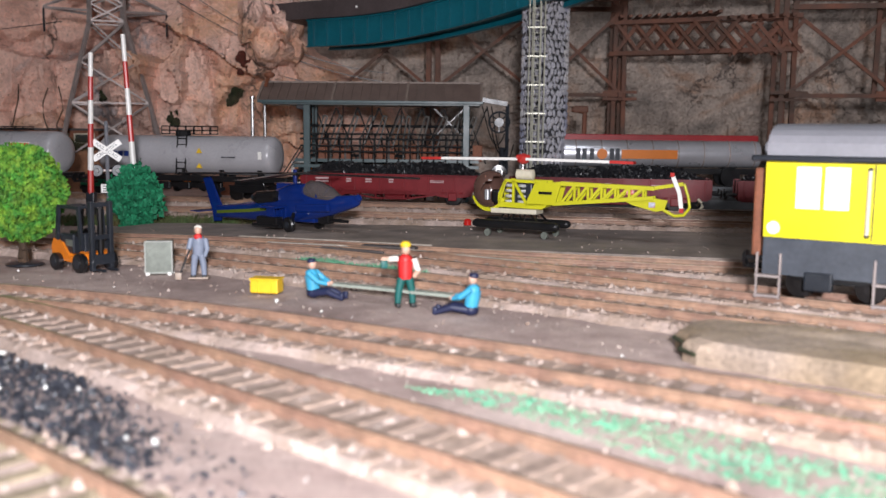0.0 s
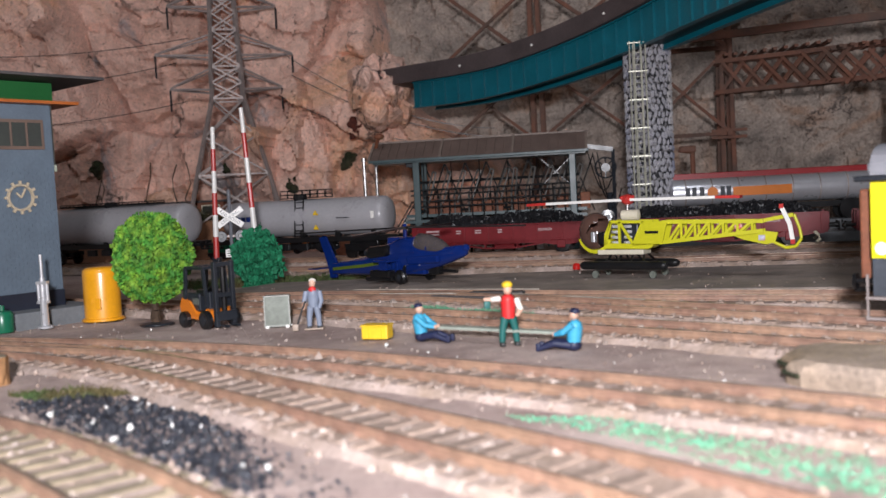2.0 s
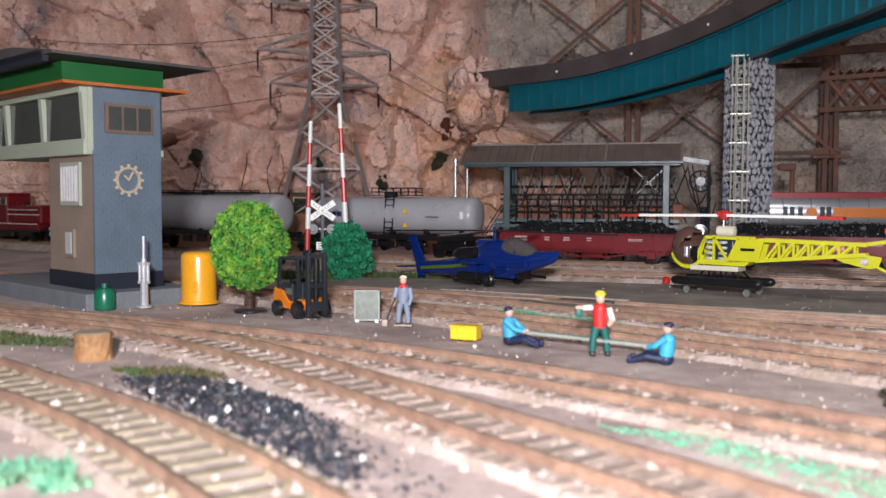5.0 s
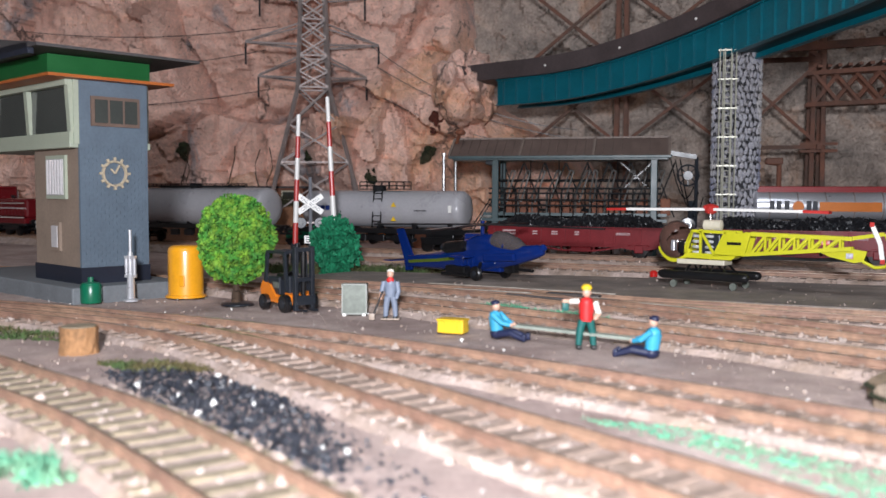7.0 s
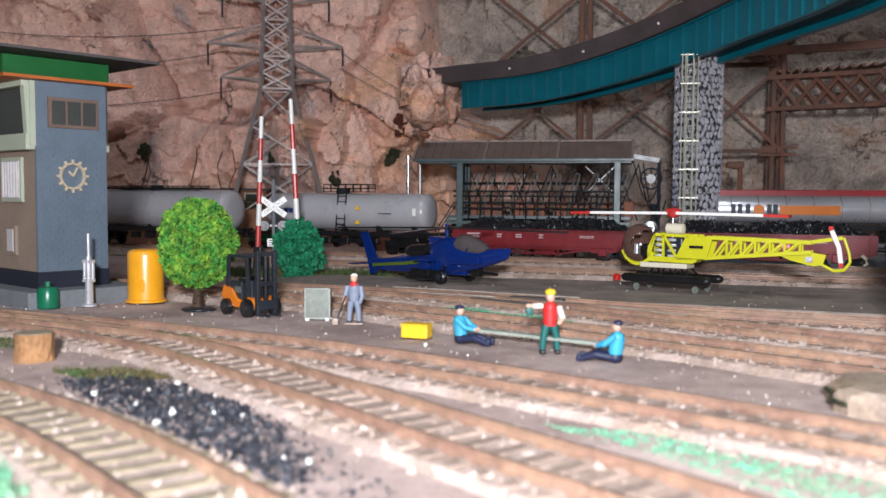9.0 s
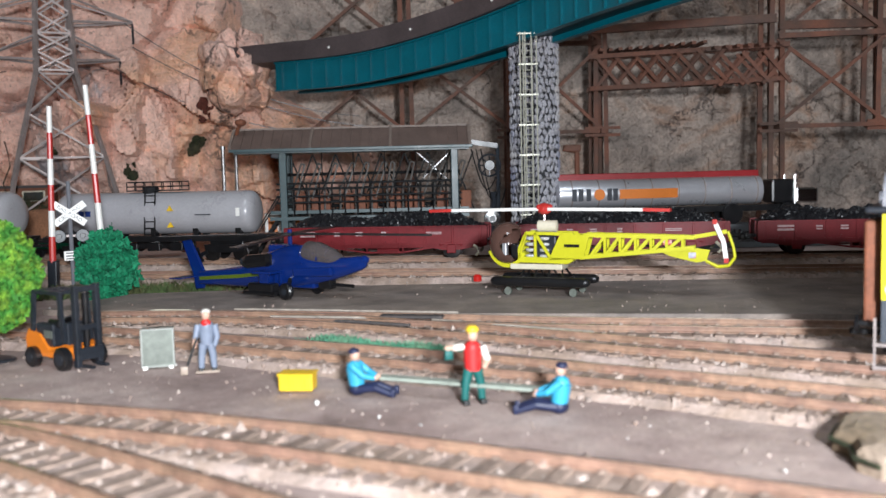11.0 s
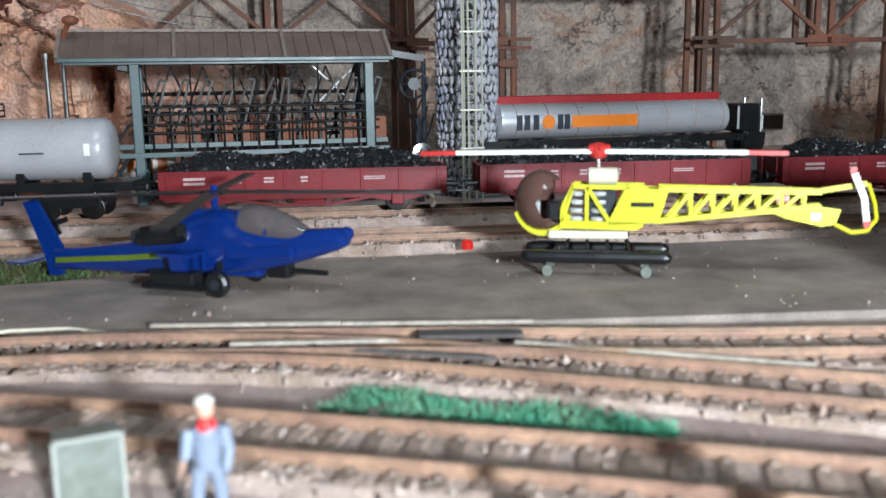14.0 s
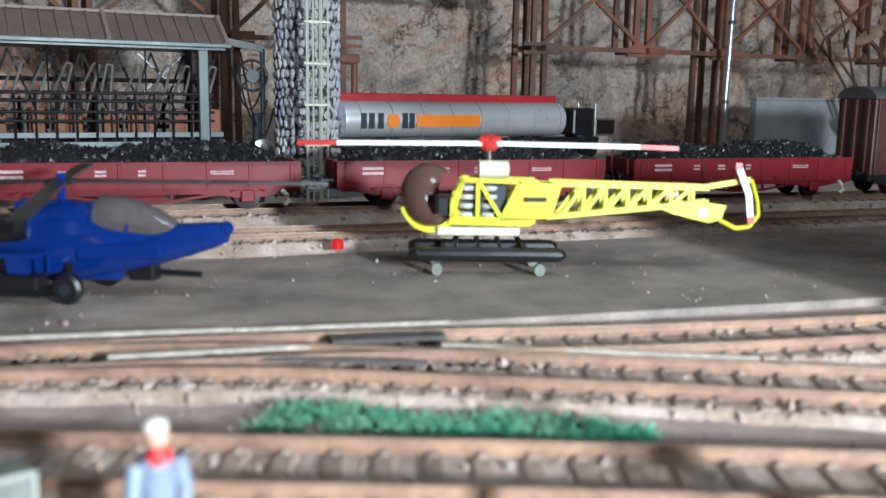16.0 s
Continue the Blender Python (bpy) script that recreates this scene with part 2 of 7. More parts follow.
def tube(bm, pts, r, seg=6):
    """One unbroken round tube through pts."""
    P, rings = [Vector(p) for p in pts], []
    for i, p in enumerate(P):
        d = (P[min(i + 1, len(P) - 1)] - P[max(i - 1, 0)]).normalized()
        q = d.to_track_quat("Z", "Y")
        rings.append([bm.verts.new(p + q @ Vector((r * math.cos(2 * math.pi * k / seg), r * math.sin(2 * math.pi * k / seg), 0))) for k in range(seg)])
    for a, b in zip(rings, rings[1:]):
        for k in range(seg):
            bm.faces.new((a[k], a[(k + 1) % seg], b[(k + 1) % seg], b[k]))
    bm.faces.new(list(reversed(rings[0]))), bm.faces.new(rings[-1])
    return bm


def lathe(bm, prof, seg=24, m=None):
    """A turned body: prof is (radius, height) from bottom to top."""
    rings = []
    for r, z in prof:
        ring = []
        for k in range(seg):
            a = 2 * math.pi * k / seg
            v = Vector((r * math.cos(a), r * math.sin(a), z))
            ring.append(bm.verts.new(m @ v if m else v))
        rings.append(ring)
    for p, q in zip(rings, rings[1:]):
        for k in range(seg):
            bm.faces.new((p[k], p[(k + 1) % seg], q[(k + 1) % seg], q[k]))
    bm.faces.new(list(reversed(rings[0])))
    bm.faces.new(rings[-1])
    return bm


def extrude(bm, pts, y0, y1, m=None):
    """A flat outline in x, z given a thickness along y."""
    f = [bm.verts.new((m @ Vector((x, y0, z))) if m else (x, y0, z)) for x, z in pts]
    k = [bm.verts.new((m @ Vector((x, y1, z))) if m else (x, y1, z)) for x, z in pts]
    bm.faces.new(f)
    bm.faces.new(list(reversed(k)))
    for i in range(len(pts)):
        j = (i + 1) % len(pts)
        bm.faces.new((f[j], f[i], k[i], k[j]))
    bmesh.ops.recalc_face_normals(bm, faces=bm.faces)
    return bm


def part(name, bm, material, parent=None, label="", smooth=False, at=None):
    me = bpy.data.meshes.new(name)
    bm.to_mesh(me)
    bm.free()
    me.materials.append(M[material] if isinstance(material, str) else material)
    if smooth:
        me.polygons.foreach_set("use_smooth", [True] * len(me.polygons))
        me.set_sharp_from_angle(angle=radians(40))
    ob = new(name, me)
    if parent:
        ob.parent = parent
    if at is not None:
        ob.matrix_basis = at
    if label:
        tagged(ob, label)
    return ob


def thing(name, m, label, category, group="", kind=""):
    e = new(name)
    e.empty_display_size = 0.01
    e.matrix_basis = m
    return tagged(e, label, category, group, kind)


B = bmesh.new


# ---- the setting ----
def ground_z(x, y):
    z = 0.0012 * noise.noise(Vector((x * 14, y * 14, 0))) + 0.0005 * noise.noise(Vector((x * 70, y * 70, 3)))
    return z - 0.0005


def smooth(a, b, v):
    t = min(1, max(0, (v - a) / (b - a)))
    return t * t * (3 - 2 * t)


def make_ground():
    nx, ny = 240, 200
    x0, x1, y0, y1 = -1.3, 1.3, -0.5, 1.3
    vs = [(x0 + (x1 - x0) * i / nx, y0 + (y1 - y0) * j / ny) for j in range(ny + 1) for i in range(nx + 1)]
    fs = [(j * (nx + 1) + i, j * (nx + 1) + i + 1, (j + 1) * (nx + 1) + i + 1, (j + 1) * (nx + 1) + i) for j in range(ny) for i in range(nx)]
    me = bpy.data.meshes.new("ground")
    me.from_pydata([(x, y, ground_z(x, y)) for x, y in vs], [], fs)
    me.materials.append(M["ground"])
    me.polygons.foreach_set("use_smooth", [True] * len(me.polygons))
    return tagged(new("ground", me), "sandy brown model ground with scattered grit", "ground", kind="structure")


make_ground()


def make_table():
    t = thing("baseboard", pose(0, 0.4, 0), "plain wooden baseboard table under the layout", "table", kind="structure")
    part("board", box(B(), (0, 0, -0.030), (2.6, 1.8, 0.05)), "tablewood", t)
    for x in (-1.2, 1.2):
        for y in (-0.8, 0.8):
            part("leg", box(B(), (x, y, -0.48), (0.07, 0.07, 0.86)), "tablewood", t)


M["tablewood"] = node_mat("plain_pine", (0.35, 0.24, 0.14), 0.6, vary=0.2, scale=8, bump=0.1)
make_table()


def facets(x, z, scale, seed, tilt):
    """Broken planes: each cell has its own tilt and offset. Returns depth and distance to the nearest crack."""
    w = Vector((x * scale * 0.5 + seed, z * scale * 0.5, seed * 1.7))
    p = Vector((x * scale + 0.45 * noise.noise(w) + 0.10 * noise.noise(w * 5), z * scale * 0.8 + 0.45 * noise.noise(w + Vector((31, 0, 0))) + 0.10 * noise.noise(w * 5 + Vector((0, 17, 0))), seed))
    dist, pts = noise.voronoi(p)
    c = pts[0]
    a, b, o = noise.cell(c * 91.7 + Vector((3, 0, 0))), noise.cell(c * 77.3 + Vector((0, 5, 0))), noise.cell(c * 57.9 + Vector((0, 0, 7)))
    return (tilt * ((p.x - c.x) * a + (p.y - c.y) * b) + 0.6 * tilt * o), dist[1] - dist[0]


def rock_depth(x, z, seed):
    v = Vector((x * 4 + seed, z * 4, seed))
    d = 0.055 * noise.noise(v)
    f1, e1 = facets(x, z, 6.5, seed, 0.058)
    f2, e2 = facets(x, z, 15, seed + 3, 0.021)
    f3, e3 = facets(x, z, 40, seed + 8, 0.0065)
    d += f1 + f2 + f3
    d -= 0.035 * max(0, 1 - e1 / 0.06) * max(0.1, noise.noise(v * 2.3) * 2.2)
    d -= 0.014 * max(0, 1 - e2 / 0.06) * max(0.0, noise.noise(v * 3.1 + Vector((4, 0, 0))) * 2)
    return d + 0.004 * noise.noise(v * 12) + 0.002 * noise.noise(v * 30)


def plaster_depth(x, z, seed):
    v = Vector((x * 10 + seed, z * 10, seed))
    f2, e2 = facets(x, z, 24, seed + 3, 0.007)
    f3, e3 = facets(x, z, 60, seed + 8, 0.0030)
    return 0.020 * noise.noise(v * 0.4) + f2 + f3 + 0.006 * abs(noise.noise(v * 3)) + 0.003 * noise.noise(v * 9)


def make_rock(name, x0, x1, z0, z1, nx, nz, front, seed, mat, label, depth=rock_depth, thick=0.05):
    vs = []
    for j in range(nz + 1):
        for i in range(nx + 1):
            x, z = x0 + (x1 - x0) * i / nx, z0 + (z1 - z0) * j / nz
            vs.append((x, front(x, z) - depth(x, z, seed), z))
    w = nx + 1
    fs = [(j * w + i, j * w + i + 1, (j + 1) * w + i + 1, (j + 1) * w + i) for j in range(nz) for i in range(nx)]
    k = len(vs)
    rim = [i for i in range(w)] + [j * w + nx for j in range(1, nz + 1)] + [nz * w + i for i in range(nx - 1, -1, -1)] + [j * w for j in range(nz - 1, 0, -1)]
    back = max(v[1] for v in vs) + thick
    for r in rim:
        vs.append((vs[r][0], back, vs[r][2]))
    n = len(rim)
    for a in range(n):
        b = (a + 1) % n
        fs.append((rim[a], k + a, k + b, rim[b]))
    fs.append(tuple(k + a for a in range(n)))
    me = bpy.data.meshes.new(name)
    me.from_pydata(vs, [], fs)
    me.materials.append(M[mat])
    me.polygons.foreach_set("use_smooth", [True] * len(me.polygons))
    me.set_sharp_from_angle(angle=radians(32))
    return tagged(new(name, me), label, "rock face", kind="structure")


def pink_front(x, z):
    edge = min(0.02, max(-0.195, -0.10 - 1.2 * (z - 0.115))) + 0.012 * noise.noise(Vector((0, z * 40, 0)))
    return 1.01 + 0.14 * smooth(edge - 0.01, edge + 0.03, x) + 0.12 * smooth(-0.5, -1.0, x) * -1


make_rock("rock_wall_west", -1.3, 0.07, -0.01, 0.42, 500, 190, pink_front, 2.0, "rock_pink", "rough pink and grey limestone cliff with dark cracks")
make_rock("rock_wall_north", -0.3, 1.3, -0.01, 0.42, 440, 170, lambda x, z: 1.09, 7.0, "rock_grey", "grey brown plaster rock face", depth=plaster_depth)
make_pad_pts = [(-0.19, 0.493), (-0.08, 0.468), (0.016, 0.444), (0.18, 0.412), (0.5, 0.35), (0.95, 0.27), (0.95, 0.44), (0.5, 0.515), (0.328, 0.53), (0.141, 0.548), (-0.01, 0.56), (-0.16, 0.55)]


def make_pad():
    bm = B()
    lo = [bm.verts.new((x, y, -0.002)) for x, y in make_pad_pts]
    hi = [bm.verts.new((x, y, 0.0026)) for x, y in make_pad_pts]
    bm.faces.new(hi)
    for i in range(len(lo)):
        j = (i + 1) % len(lo)
        bm.faces.new((lo[i], lo[j], hi[j], hi[i]))
    bmesh.ops.recalc_face_normals(bm, faces=bm.faces)
    return tagged(part("pavement", bm, "pad"), "dusty grey helicopter landing pad with pale grit", "pavement", kind="structure")


make_pad()

# ---- tracks ----
GAUGE, RAIL_TOP = 0.0200, 0.0048


def spline(pts, step):
    """Even steps along a smooth line through pts."""
    P = [Vector((*p, 0)) for p in pts]
    P = [P[0] * 2 - P[1]] + P + [P[-1] * 2 - P[-2]]
    fine = []
    for i in range(1, len(P) - 2):
        for k in range(40):
            t = k / 40
            a, b, c, d = P[i - 1], P[i], P[i + 1], P[i + 2]
            fine.append(0.5 * (2 * b + (c - a) * t + (2 * a - 5 * b + 4 * c - d) * t * t + (3 * b - a - 3 * c + d) * t ** 3))
    fine.append(P[-2])
    out, left = [fine[0]], 0.0
    for a, b in zip(fine, fine[1:]):
        d = (b - a).length
        while left + d >= step:
            a = a + (b - a) * ((step - left) / d)
            d, left = (b - a).length, 0.0
            out.append(a)
        left += d
    return out


def sweep(line, prof, off, z, bm):
    """A profile of (across, up) swept along a line, moved sideways by off."""
    rings = []
    for i, p in enumerate(line):
        d = (line[min(i + 1, len(line) - 1)] - line[max(i - 1, 0)]).normalized()
        s = Vector((-d.y, d.x, 0))
        rings.append([bm.verts.new(p + s * (off + u) + Vector((0, 0, z + h))) for u, h in prof])
    n = len(prof)
    for a, b in zip(rings, rings[1:]):
        for k in range(n):
            bm.faces.new((a[k], a[(k + 1) % n], b[(k + 1) % n], b[k]))
    bm.faces.new(rings[0])
    bm.faces.new(list(reversed(rings[-1])))
    bmesh.ops.recalc_face_normals(bm, faces=bm.faces)
    return bm


def stones(name, spots, mat, parent, label="", smin=0.0008, smax=0.0022, seed=1):
    """Many small stones joined in one mesh."""
    rnd = random.Random(seed)
    vs, fs = [], []
    base = [(1, 0, 0), (-1, 0, 0), (0, 1, 0), (0, -1, 0), (0, 0, 1), (0, 0, -1)]
    tri = [(0, 2, 4), (2, 1, 4), (1, 3, 4), (3, 0, 4), (2, 0, 5), (1, 2, 5), (3, 1, 5), (0, 3, 5)]
    for x, y, z in spots:
        k = len(vs)
        e = Euler((rnd.uniform(0, 6), rnd.uniform(0, 6), rnd.uniform(0, 6))).to_matrix()
        s = rnd.uniform(smin, smax) * (0.6 + 0.8 * rnd.random() ** 2)
        for b in base:
            v = e @ Vector((b[0] * s * rnd.uniform(0.7, 1.4), b[1] * s * rnd.uniform(0.6, 1.2), b[2] * s * rnd.uniform(0.5, 1.0)))
            vs.append((x + v.x, y + v.y, z + v.z))
        fs += [tuple(k + i for i in t) for t in tri]
    me = bpy.data.meshes.new(name)
    me.from_pydata(vs, [], fs)
    me.materials.append(M[mat])
    ob = new(name, me)
    ob.parent = parent
    ob["kind"] = "stuff"
    if label:
        tagged(ob, label)
    return ob


RAIL = [(-0.0011, 0), (0.0011, 0), (0.0011, 0.0005), (0.0004, 0.0008), (0.0004, 0.0019), (0.0007, 0.0022), (0.0007, 0.0028), (-0.0007, 0.0028), (-0.0007, 0.0022), (-0.0004, 0.0019), (-0.0004, 0.0008), (-0.0011, 0.0005)]
SLEEPER = {}


def sleeper_mesh(mat):
    if mat not in SLEEPER:
        bm = box(B(), (0, 0, 0), (0.0038, 0.0335, 0.0022), bevel=0.0003)
        for s in (-1, 1):
            for q in (-1, 1):
                box(bm, (0, s * GAUGE / 2 + q * 0.0019, 0.0013), (0.0016, 0.0012, 0.0008))
        me = bpy.data.meshes.new("sleeper")
        bm.to_mesh(me)
        bm.free()
        me.materials.append(M[mat])
        SLEEPER[mat] = me
    return SLEEPER[mat]


def track(pts, label, z=0.0, sleeper="sleeper", pitch=0.0088, seed=1, grit=1.7, inner=0.3, ends=(0, 1)):
    line = spline(pts, pitch / 2)
    mid = line[len(line) // 2]
    t = thing("railway_track", pose(0, 0, 0), label, "railway track")
    t["group"] = "yard tracks"
    sweep(line, [(-0.024, -0.004), (0.024, -0.004), (0.0175, 0.0017), (-0.0175, 0.0017)], 0, z, bm := B())
    part("trackbed", bm, "ballast_bed", t)
    for s in (-1, 1):
        part("rail", sweep(line, RAIL, s * GAUGE / 2, z + RAIL_TOP - 0.0028, B()), "rail", t)
        part("rail_head", sweep(line, [(-0.00045, 0), (0.00045, 0), (0.00045, 0.0001), (-0.00045, 0.0001)], s * GAUGE / 2, z + RAIL_TOP + 0.00003, B()), "railtop", t, "worn shiny rail head")
    rnd = random.Random(seed)
    spots = []
    for i in range(1, len(line) - 1):
        d = (line[i + 1] - line[i - 1]).normalized()
        n = Vector((-d.y, d.x, 0))
        if i % 2:
            ob = new("sleeper", sleeper_mesh(sleeper))
            ob.parent = t
            ob.matrix_basis = Matrix.Translation(line[i] + Vector((0, 0, z + 0.0012))) @ pose(0, 0, 0, 0, 0, math.degrees(math.atan2(d.y, d.x)) + rnd.uniform(-1.5, 1.5))
        for k in range(int(grit * 3)):
            side = rnd.choice((-1, 1))
            o = side * (GAUGE / 2 + 0.0025 + abs(rnd.gauss(0, 0.0045)))
            p = line[i] + n * o + d * rnd.uniform(-pitch / 2, pitch / 2)
            spots.append((p.x, p.y, z + 0.0017 - max(0, abs(o) - 0.016) * 0.3))
        if i % 2 == 0:
            for k in range(int(inner * 10)):
                p = line[i] + n * rnd.uniform(-0.009, 0.009) + d * rnd.uniform(-0.0018, 0.0018)
                spots.append((p.x, p.y, z + 0.0017))
    stones("ballast", spots, "ballast", t, "pale pinkish ballast stones", seed=seed, smin=0.0006, smax=0.0018)
    return t


M["ballast_bed"] = node_mat("dusty_trackbed", (0.40, 0.31, 0.27), 0.9, vary=0.3, scale=120, bump=0.6, tint=(0.30, 0.22, 0.17), fine=900)
TRACKS = [
    ([(-0.42, 0.285), (-0.30, 0.245), (-0.19, 0.196), (-0.135, 0.166), (-0.081, 0.136), (-0.029, 0.0975), (0.02, 0.055), (0.06, 0.005), (0.09, -0.05), (0.11, -0.12)], "rusty model track with pale dusty sleepers beside coal heap", 0.0, "sleeper_pale"),
    ([(-0.40, 0.322), (-0.25, 0.299), (-0.16, 0.272), (-0.10, 0.24), (-0.035, 0.19), (0.003, 0.159), (0.035, 0.133), (0.07, 0.105), (0.11, 0.065), (0.15, 0.01), (0.19, -0.06)], "rusty model track on dusty ballast", 0.0, "sleeper"),
    ([(-0.55, 0.318), (-0.40, 0.3225), (-0.28, 0.312), (-0.17, 0.288), (-0.094, 0.265), (-0.03, 0.239), (0.035, 0.205), (0.07, 0.186), (0.12, 0.156), (0.2, 0.10), (0.28, 0.03), (0.36, -0.06)], "rusty model track running past the workmen", 0.0, "sleeper"),
    ([(-0.62, 0.52), (-0.42, 0.49), (-0.26, 0.455), (-0.13, 0.405), (-0.025, 0.352), (0.05, 0.31), (0.12, 0.268), (0.2, 0.215), (0.3, 0.14), (0.4, 0.05)], "rusty model track behind the workmen", 0.0, "sleeper"),
    ([(-0.16, 0.458), (-0.09, 0.446), (-0.03, 0.424), (0.026, 0.390), (0.093, 0.347), (0.17, 0.298), (0.26, 0.238), (0.4, 0.14)], "rusty model siding under the yellow wagon", 0.0, "sleeper"),
    ([(-0.14, 0.455), (-0.08, 0.446), (0.0, 0.424), (0.07, 0.400), (0.155, 0.378), (0.3, 0.335), (0.5, 0.28), (0.8, 0.2)], "weathered model siding along the landing pad", 0.0, "sleeper"),
]


def train_y(x):
    return 0.672 - 0.16 * x + 0.2 * min(0, x + 0.1) ** 2


XS = [-0.95, -0.75, -0.55, -0.4, -0.25, -0.1, 0.1, 0.3, 0.5, 0.7, 0.95]
MAIN_Z = 0.004


def at_track(x, z=0.0, dy=0.0):
    s = math.degrees(math.atan2(train_y(x + 0.02) - train_y(x - 0.02), 0.04))
    return pose(x, train_y(x) + dy, z, 0, 0, s)


# ---- canopy with pipe rack ----
def make_canopy():
    t = thing("filling_station", pose(-0.045, 0.79, 0), "tank wagon filling rack with brown sheet canopy and pipes", "filling rack")
    L0, L1 = -0.095, 0.098
    bm = B()
    extrude(bm, [(L0, 0.088), (L1, 0.088), (L1, 0.0895), (L0, 0.0895)], -0.025, 0.03)
    bmesh.ops.transform(bm, matrix=pose(0, 0, 0), verts=bm.verts)
    part("eave_beam", bm, "pipe", t)
    bm = B()
    m = Matrix(((0, 1, 0, 0), (1, 0, 0, 0), (0, 0, 1, 0), (0, 0, 0, 1)))
    extrude(bm, [(-0.026, 0.0895), (-0.0255, 0.0915), (0.0, 0.108), (0.03, 0.092), (0.03, 0.0895)], L0 - 0.004, L1 + 0.002, m)
    part("canopy_roof", bm, "canopy", t, "brown corrugated sheet roof")
    for k in range(25):
        x = L0 - 0.003 + (L1 - L0 + 0.003) * k / 24
        bm = bar(B(), (x, -0.0262, 0.0915), (x, -0.0008, 0.1083), 0.0012 if k % 8 else 0.002, 0.0012)
        part("roof_rib", bm, "canopy", t)
    for k in range(4):
        x = L0 - 0.003 + (L1 - L0 + 0.004) * k / 3
        part("roof_frame", bar(B(), (x, -0.0265, 0.0925), (x, -0.0012, 0.1090), 0.0022, 0.0014), "roofline", t, "pale brown roof frame")
    part("ridge_cap", box(B(), ((L0 + L1) / 2, 0, 0.1088), (L1 - L0 + 0.006, 0.0030, 0.0016)), "roofline", t)
    part("gutter", box(B(), ((L0 + L1) / 2, -0.0272, 0.0905), (L1 - L0 + 0.006, 0.0024, 0.0026), bevel=0.0005), "pipe", t, "dark teal gutter")
    for x in (-0.056, 0.086):
        part("post", box(B(), (x, -0.018, 0.046), (0.006, 0.005, 0.086), bevel=0.0006), "pipe", t)
        part("back_post", box(B(), (x, 0.022, 0.046), (0.005, 0.005, 0.086), bevel=0.0006), "pipe", t)
    for z in (0.034, 0.039):
        part("platform_beam", box(B(), (0.015, -0.021 + (z - 0.034), z), (0.165, 0.004, 0.0028)), "pipe", t)
    part("platform", box(B(), (0.015, 0.0, 0.0335), (0.16, 0.036, 0.002)), "dark", t)
    for z in (0.047, 0.052, 0.058, 0.0625):
        for y in (-0.019, 0.012):
            part("hand_rail", rod(B(), (-0.062, y, z), (0.092, y, z), 0.0008, seg=6), "matt_black", t)
    for k in range(15):
        x = -0.058 + k * 0.0105
        part("rail_post", rod(B(), (x, -0.019, 0.034), (x, -0.019, 0.0625), 0.0007, seg=5), "matt_black", t)
    rnd = random.Random(5)
    for k in range(11):
        x = -0.05 + k * 0.0132
        bm = B()
        lean = rnd.uniform(0.004, 0.011)
        rod(bm, (x, -0.006, 0.03), (x, -0.006, 0.057), 0.0009, seg=6)
        rod(bm, (x, -0.006, 0.057), (x + lean, -0.012, 0.079), 0.0008, seg=6)
        rod(bm, (x + lean, -0.012, 0.079), (x + lean + 0.003, -0.013, 0.078), 0.0008, seg=6)
        rod(bm, (x + lean + 0.003, -0.013, 0.078), (x + 0.004, -0.016, 0.05), 0.0008, seg=6)
        part("filling_arm", bm, "armsteel", t, "grey bent filling arm")
        if k % 3 != 2:
            bm = box(B(), (x + 0.005, -0.004, 0.045), (0.006, 0.006, 0.012), bevel=0.0006)
            for q in range(3):
                box(bm, (x + 0.005, -0.0073, 0.041 + q * 0.004), (0.005, 0.0008, 0.0016))
            part("valve_box", bm, "rustbox", t, "rust brown valve box")
    for k in range(9):
        x = -0.06 + k * 0.019
        bm = rod(B(), (x, -0.012, 0.004), (x, -0.012, 0.022), 0.0035, seg=12)
        ball(bm, (x, -0.012, 0.022), 0.0035, 2)
        part("pump", bm, "steel", t, "grey metal pump")
        bm = rod(B(), (x + 0.008, -0.018, 0.006), (x + 0.008, -0.018, 0.024), 0.0012, seg=6)
        rod(bm, (x + 0.008, -0.018, 0.024), (x + 0.002, -0.018, 0.027), 0.0012, seg=6)
        part("pump_pipe", bm, "pipe", t)
    for k in range(6):
        x = -0.05 + k * 0.026
        part("hanger", rod(B(), (x, -0.015, 0.062), (x, -0.015, 0.089), 0.0005, seg=5), "black", t)
    for k in range(8):
        x = -0.056 + k * 0.020
        part("back_brace", bar(B(), (x, 0.022, 0.036), (x + 0.020, 0.022, 0.087), 0.0011, 0.0013), "matt_black", t)
        part("back_brace", bar(B(), (x + 0.020, 0.0235, 0.036), (x, 0.0235, 0.087), 0.0011, 0.0013), "matt_black", t)
        part("riser", rod(B(), (x + 0.004, 0.010, 0.002), (x + 0.004, 0.010, 0.060), 0.0011, seg=6), "matt_black", t)
        part("meter_box", box(B(), (x + 0.012, 0.004, 0.046), (0.009, 0.008, 0.015), bevel=0.0008), "rustbox", t, "rust brown meter box")
    for z in (0.036, 0.0425, 0.070):
        part("feed_pipe", rod(B(), (-0.060, 0.016, z), (0.092, 0.016, z), 0.0013, seg=8), "matt_black", t)
    # stair up to the platform
    for y in (-0.014, 0.002):
        part("stair_string", bar(B(), (-0.083, y, 0.002), (-0.062, y, 0.034), 0.0010, 0.0024), "matt_black", t)
        part("stair_rail", bar(B(), (-0.083, y, 0.020), (-0.062, y, 0.052), 0.0008, 0.0010), "matt_black", t)
    for k in range(7):
        part("stair_tread", box(B(), (-0.081 + k * 0.003, -0.006, 0.006 + k * 0.0045), (0.0035, 0.016, 0.0008)), "matt_black", t)
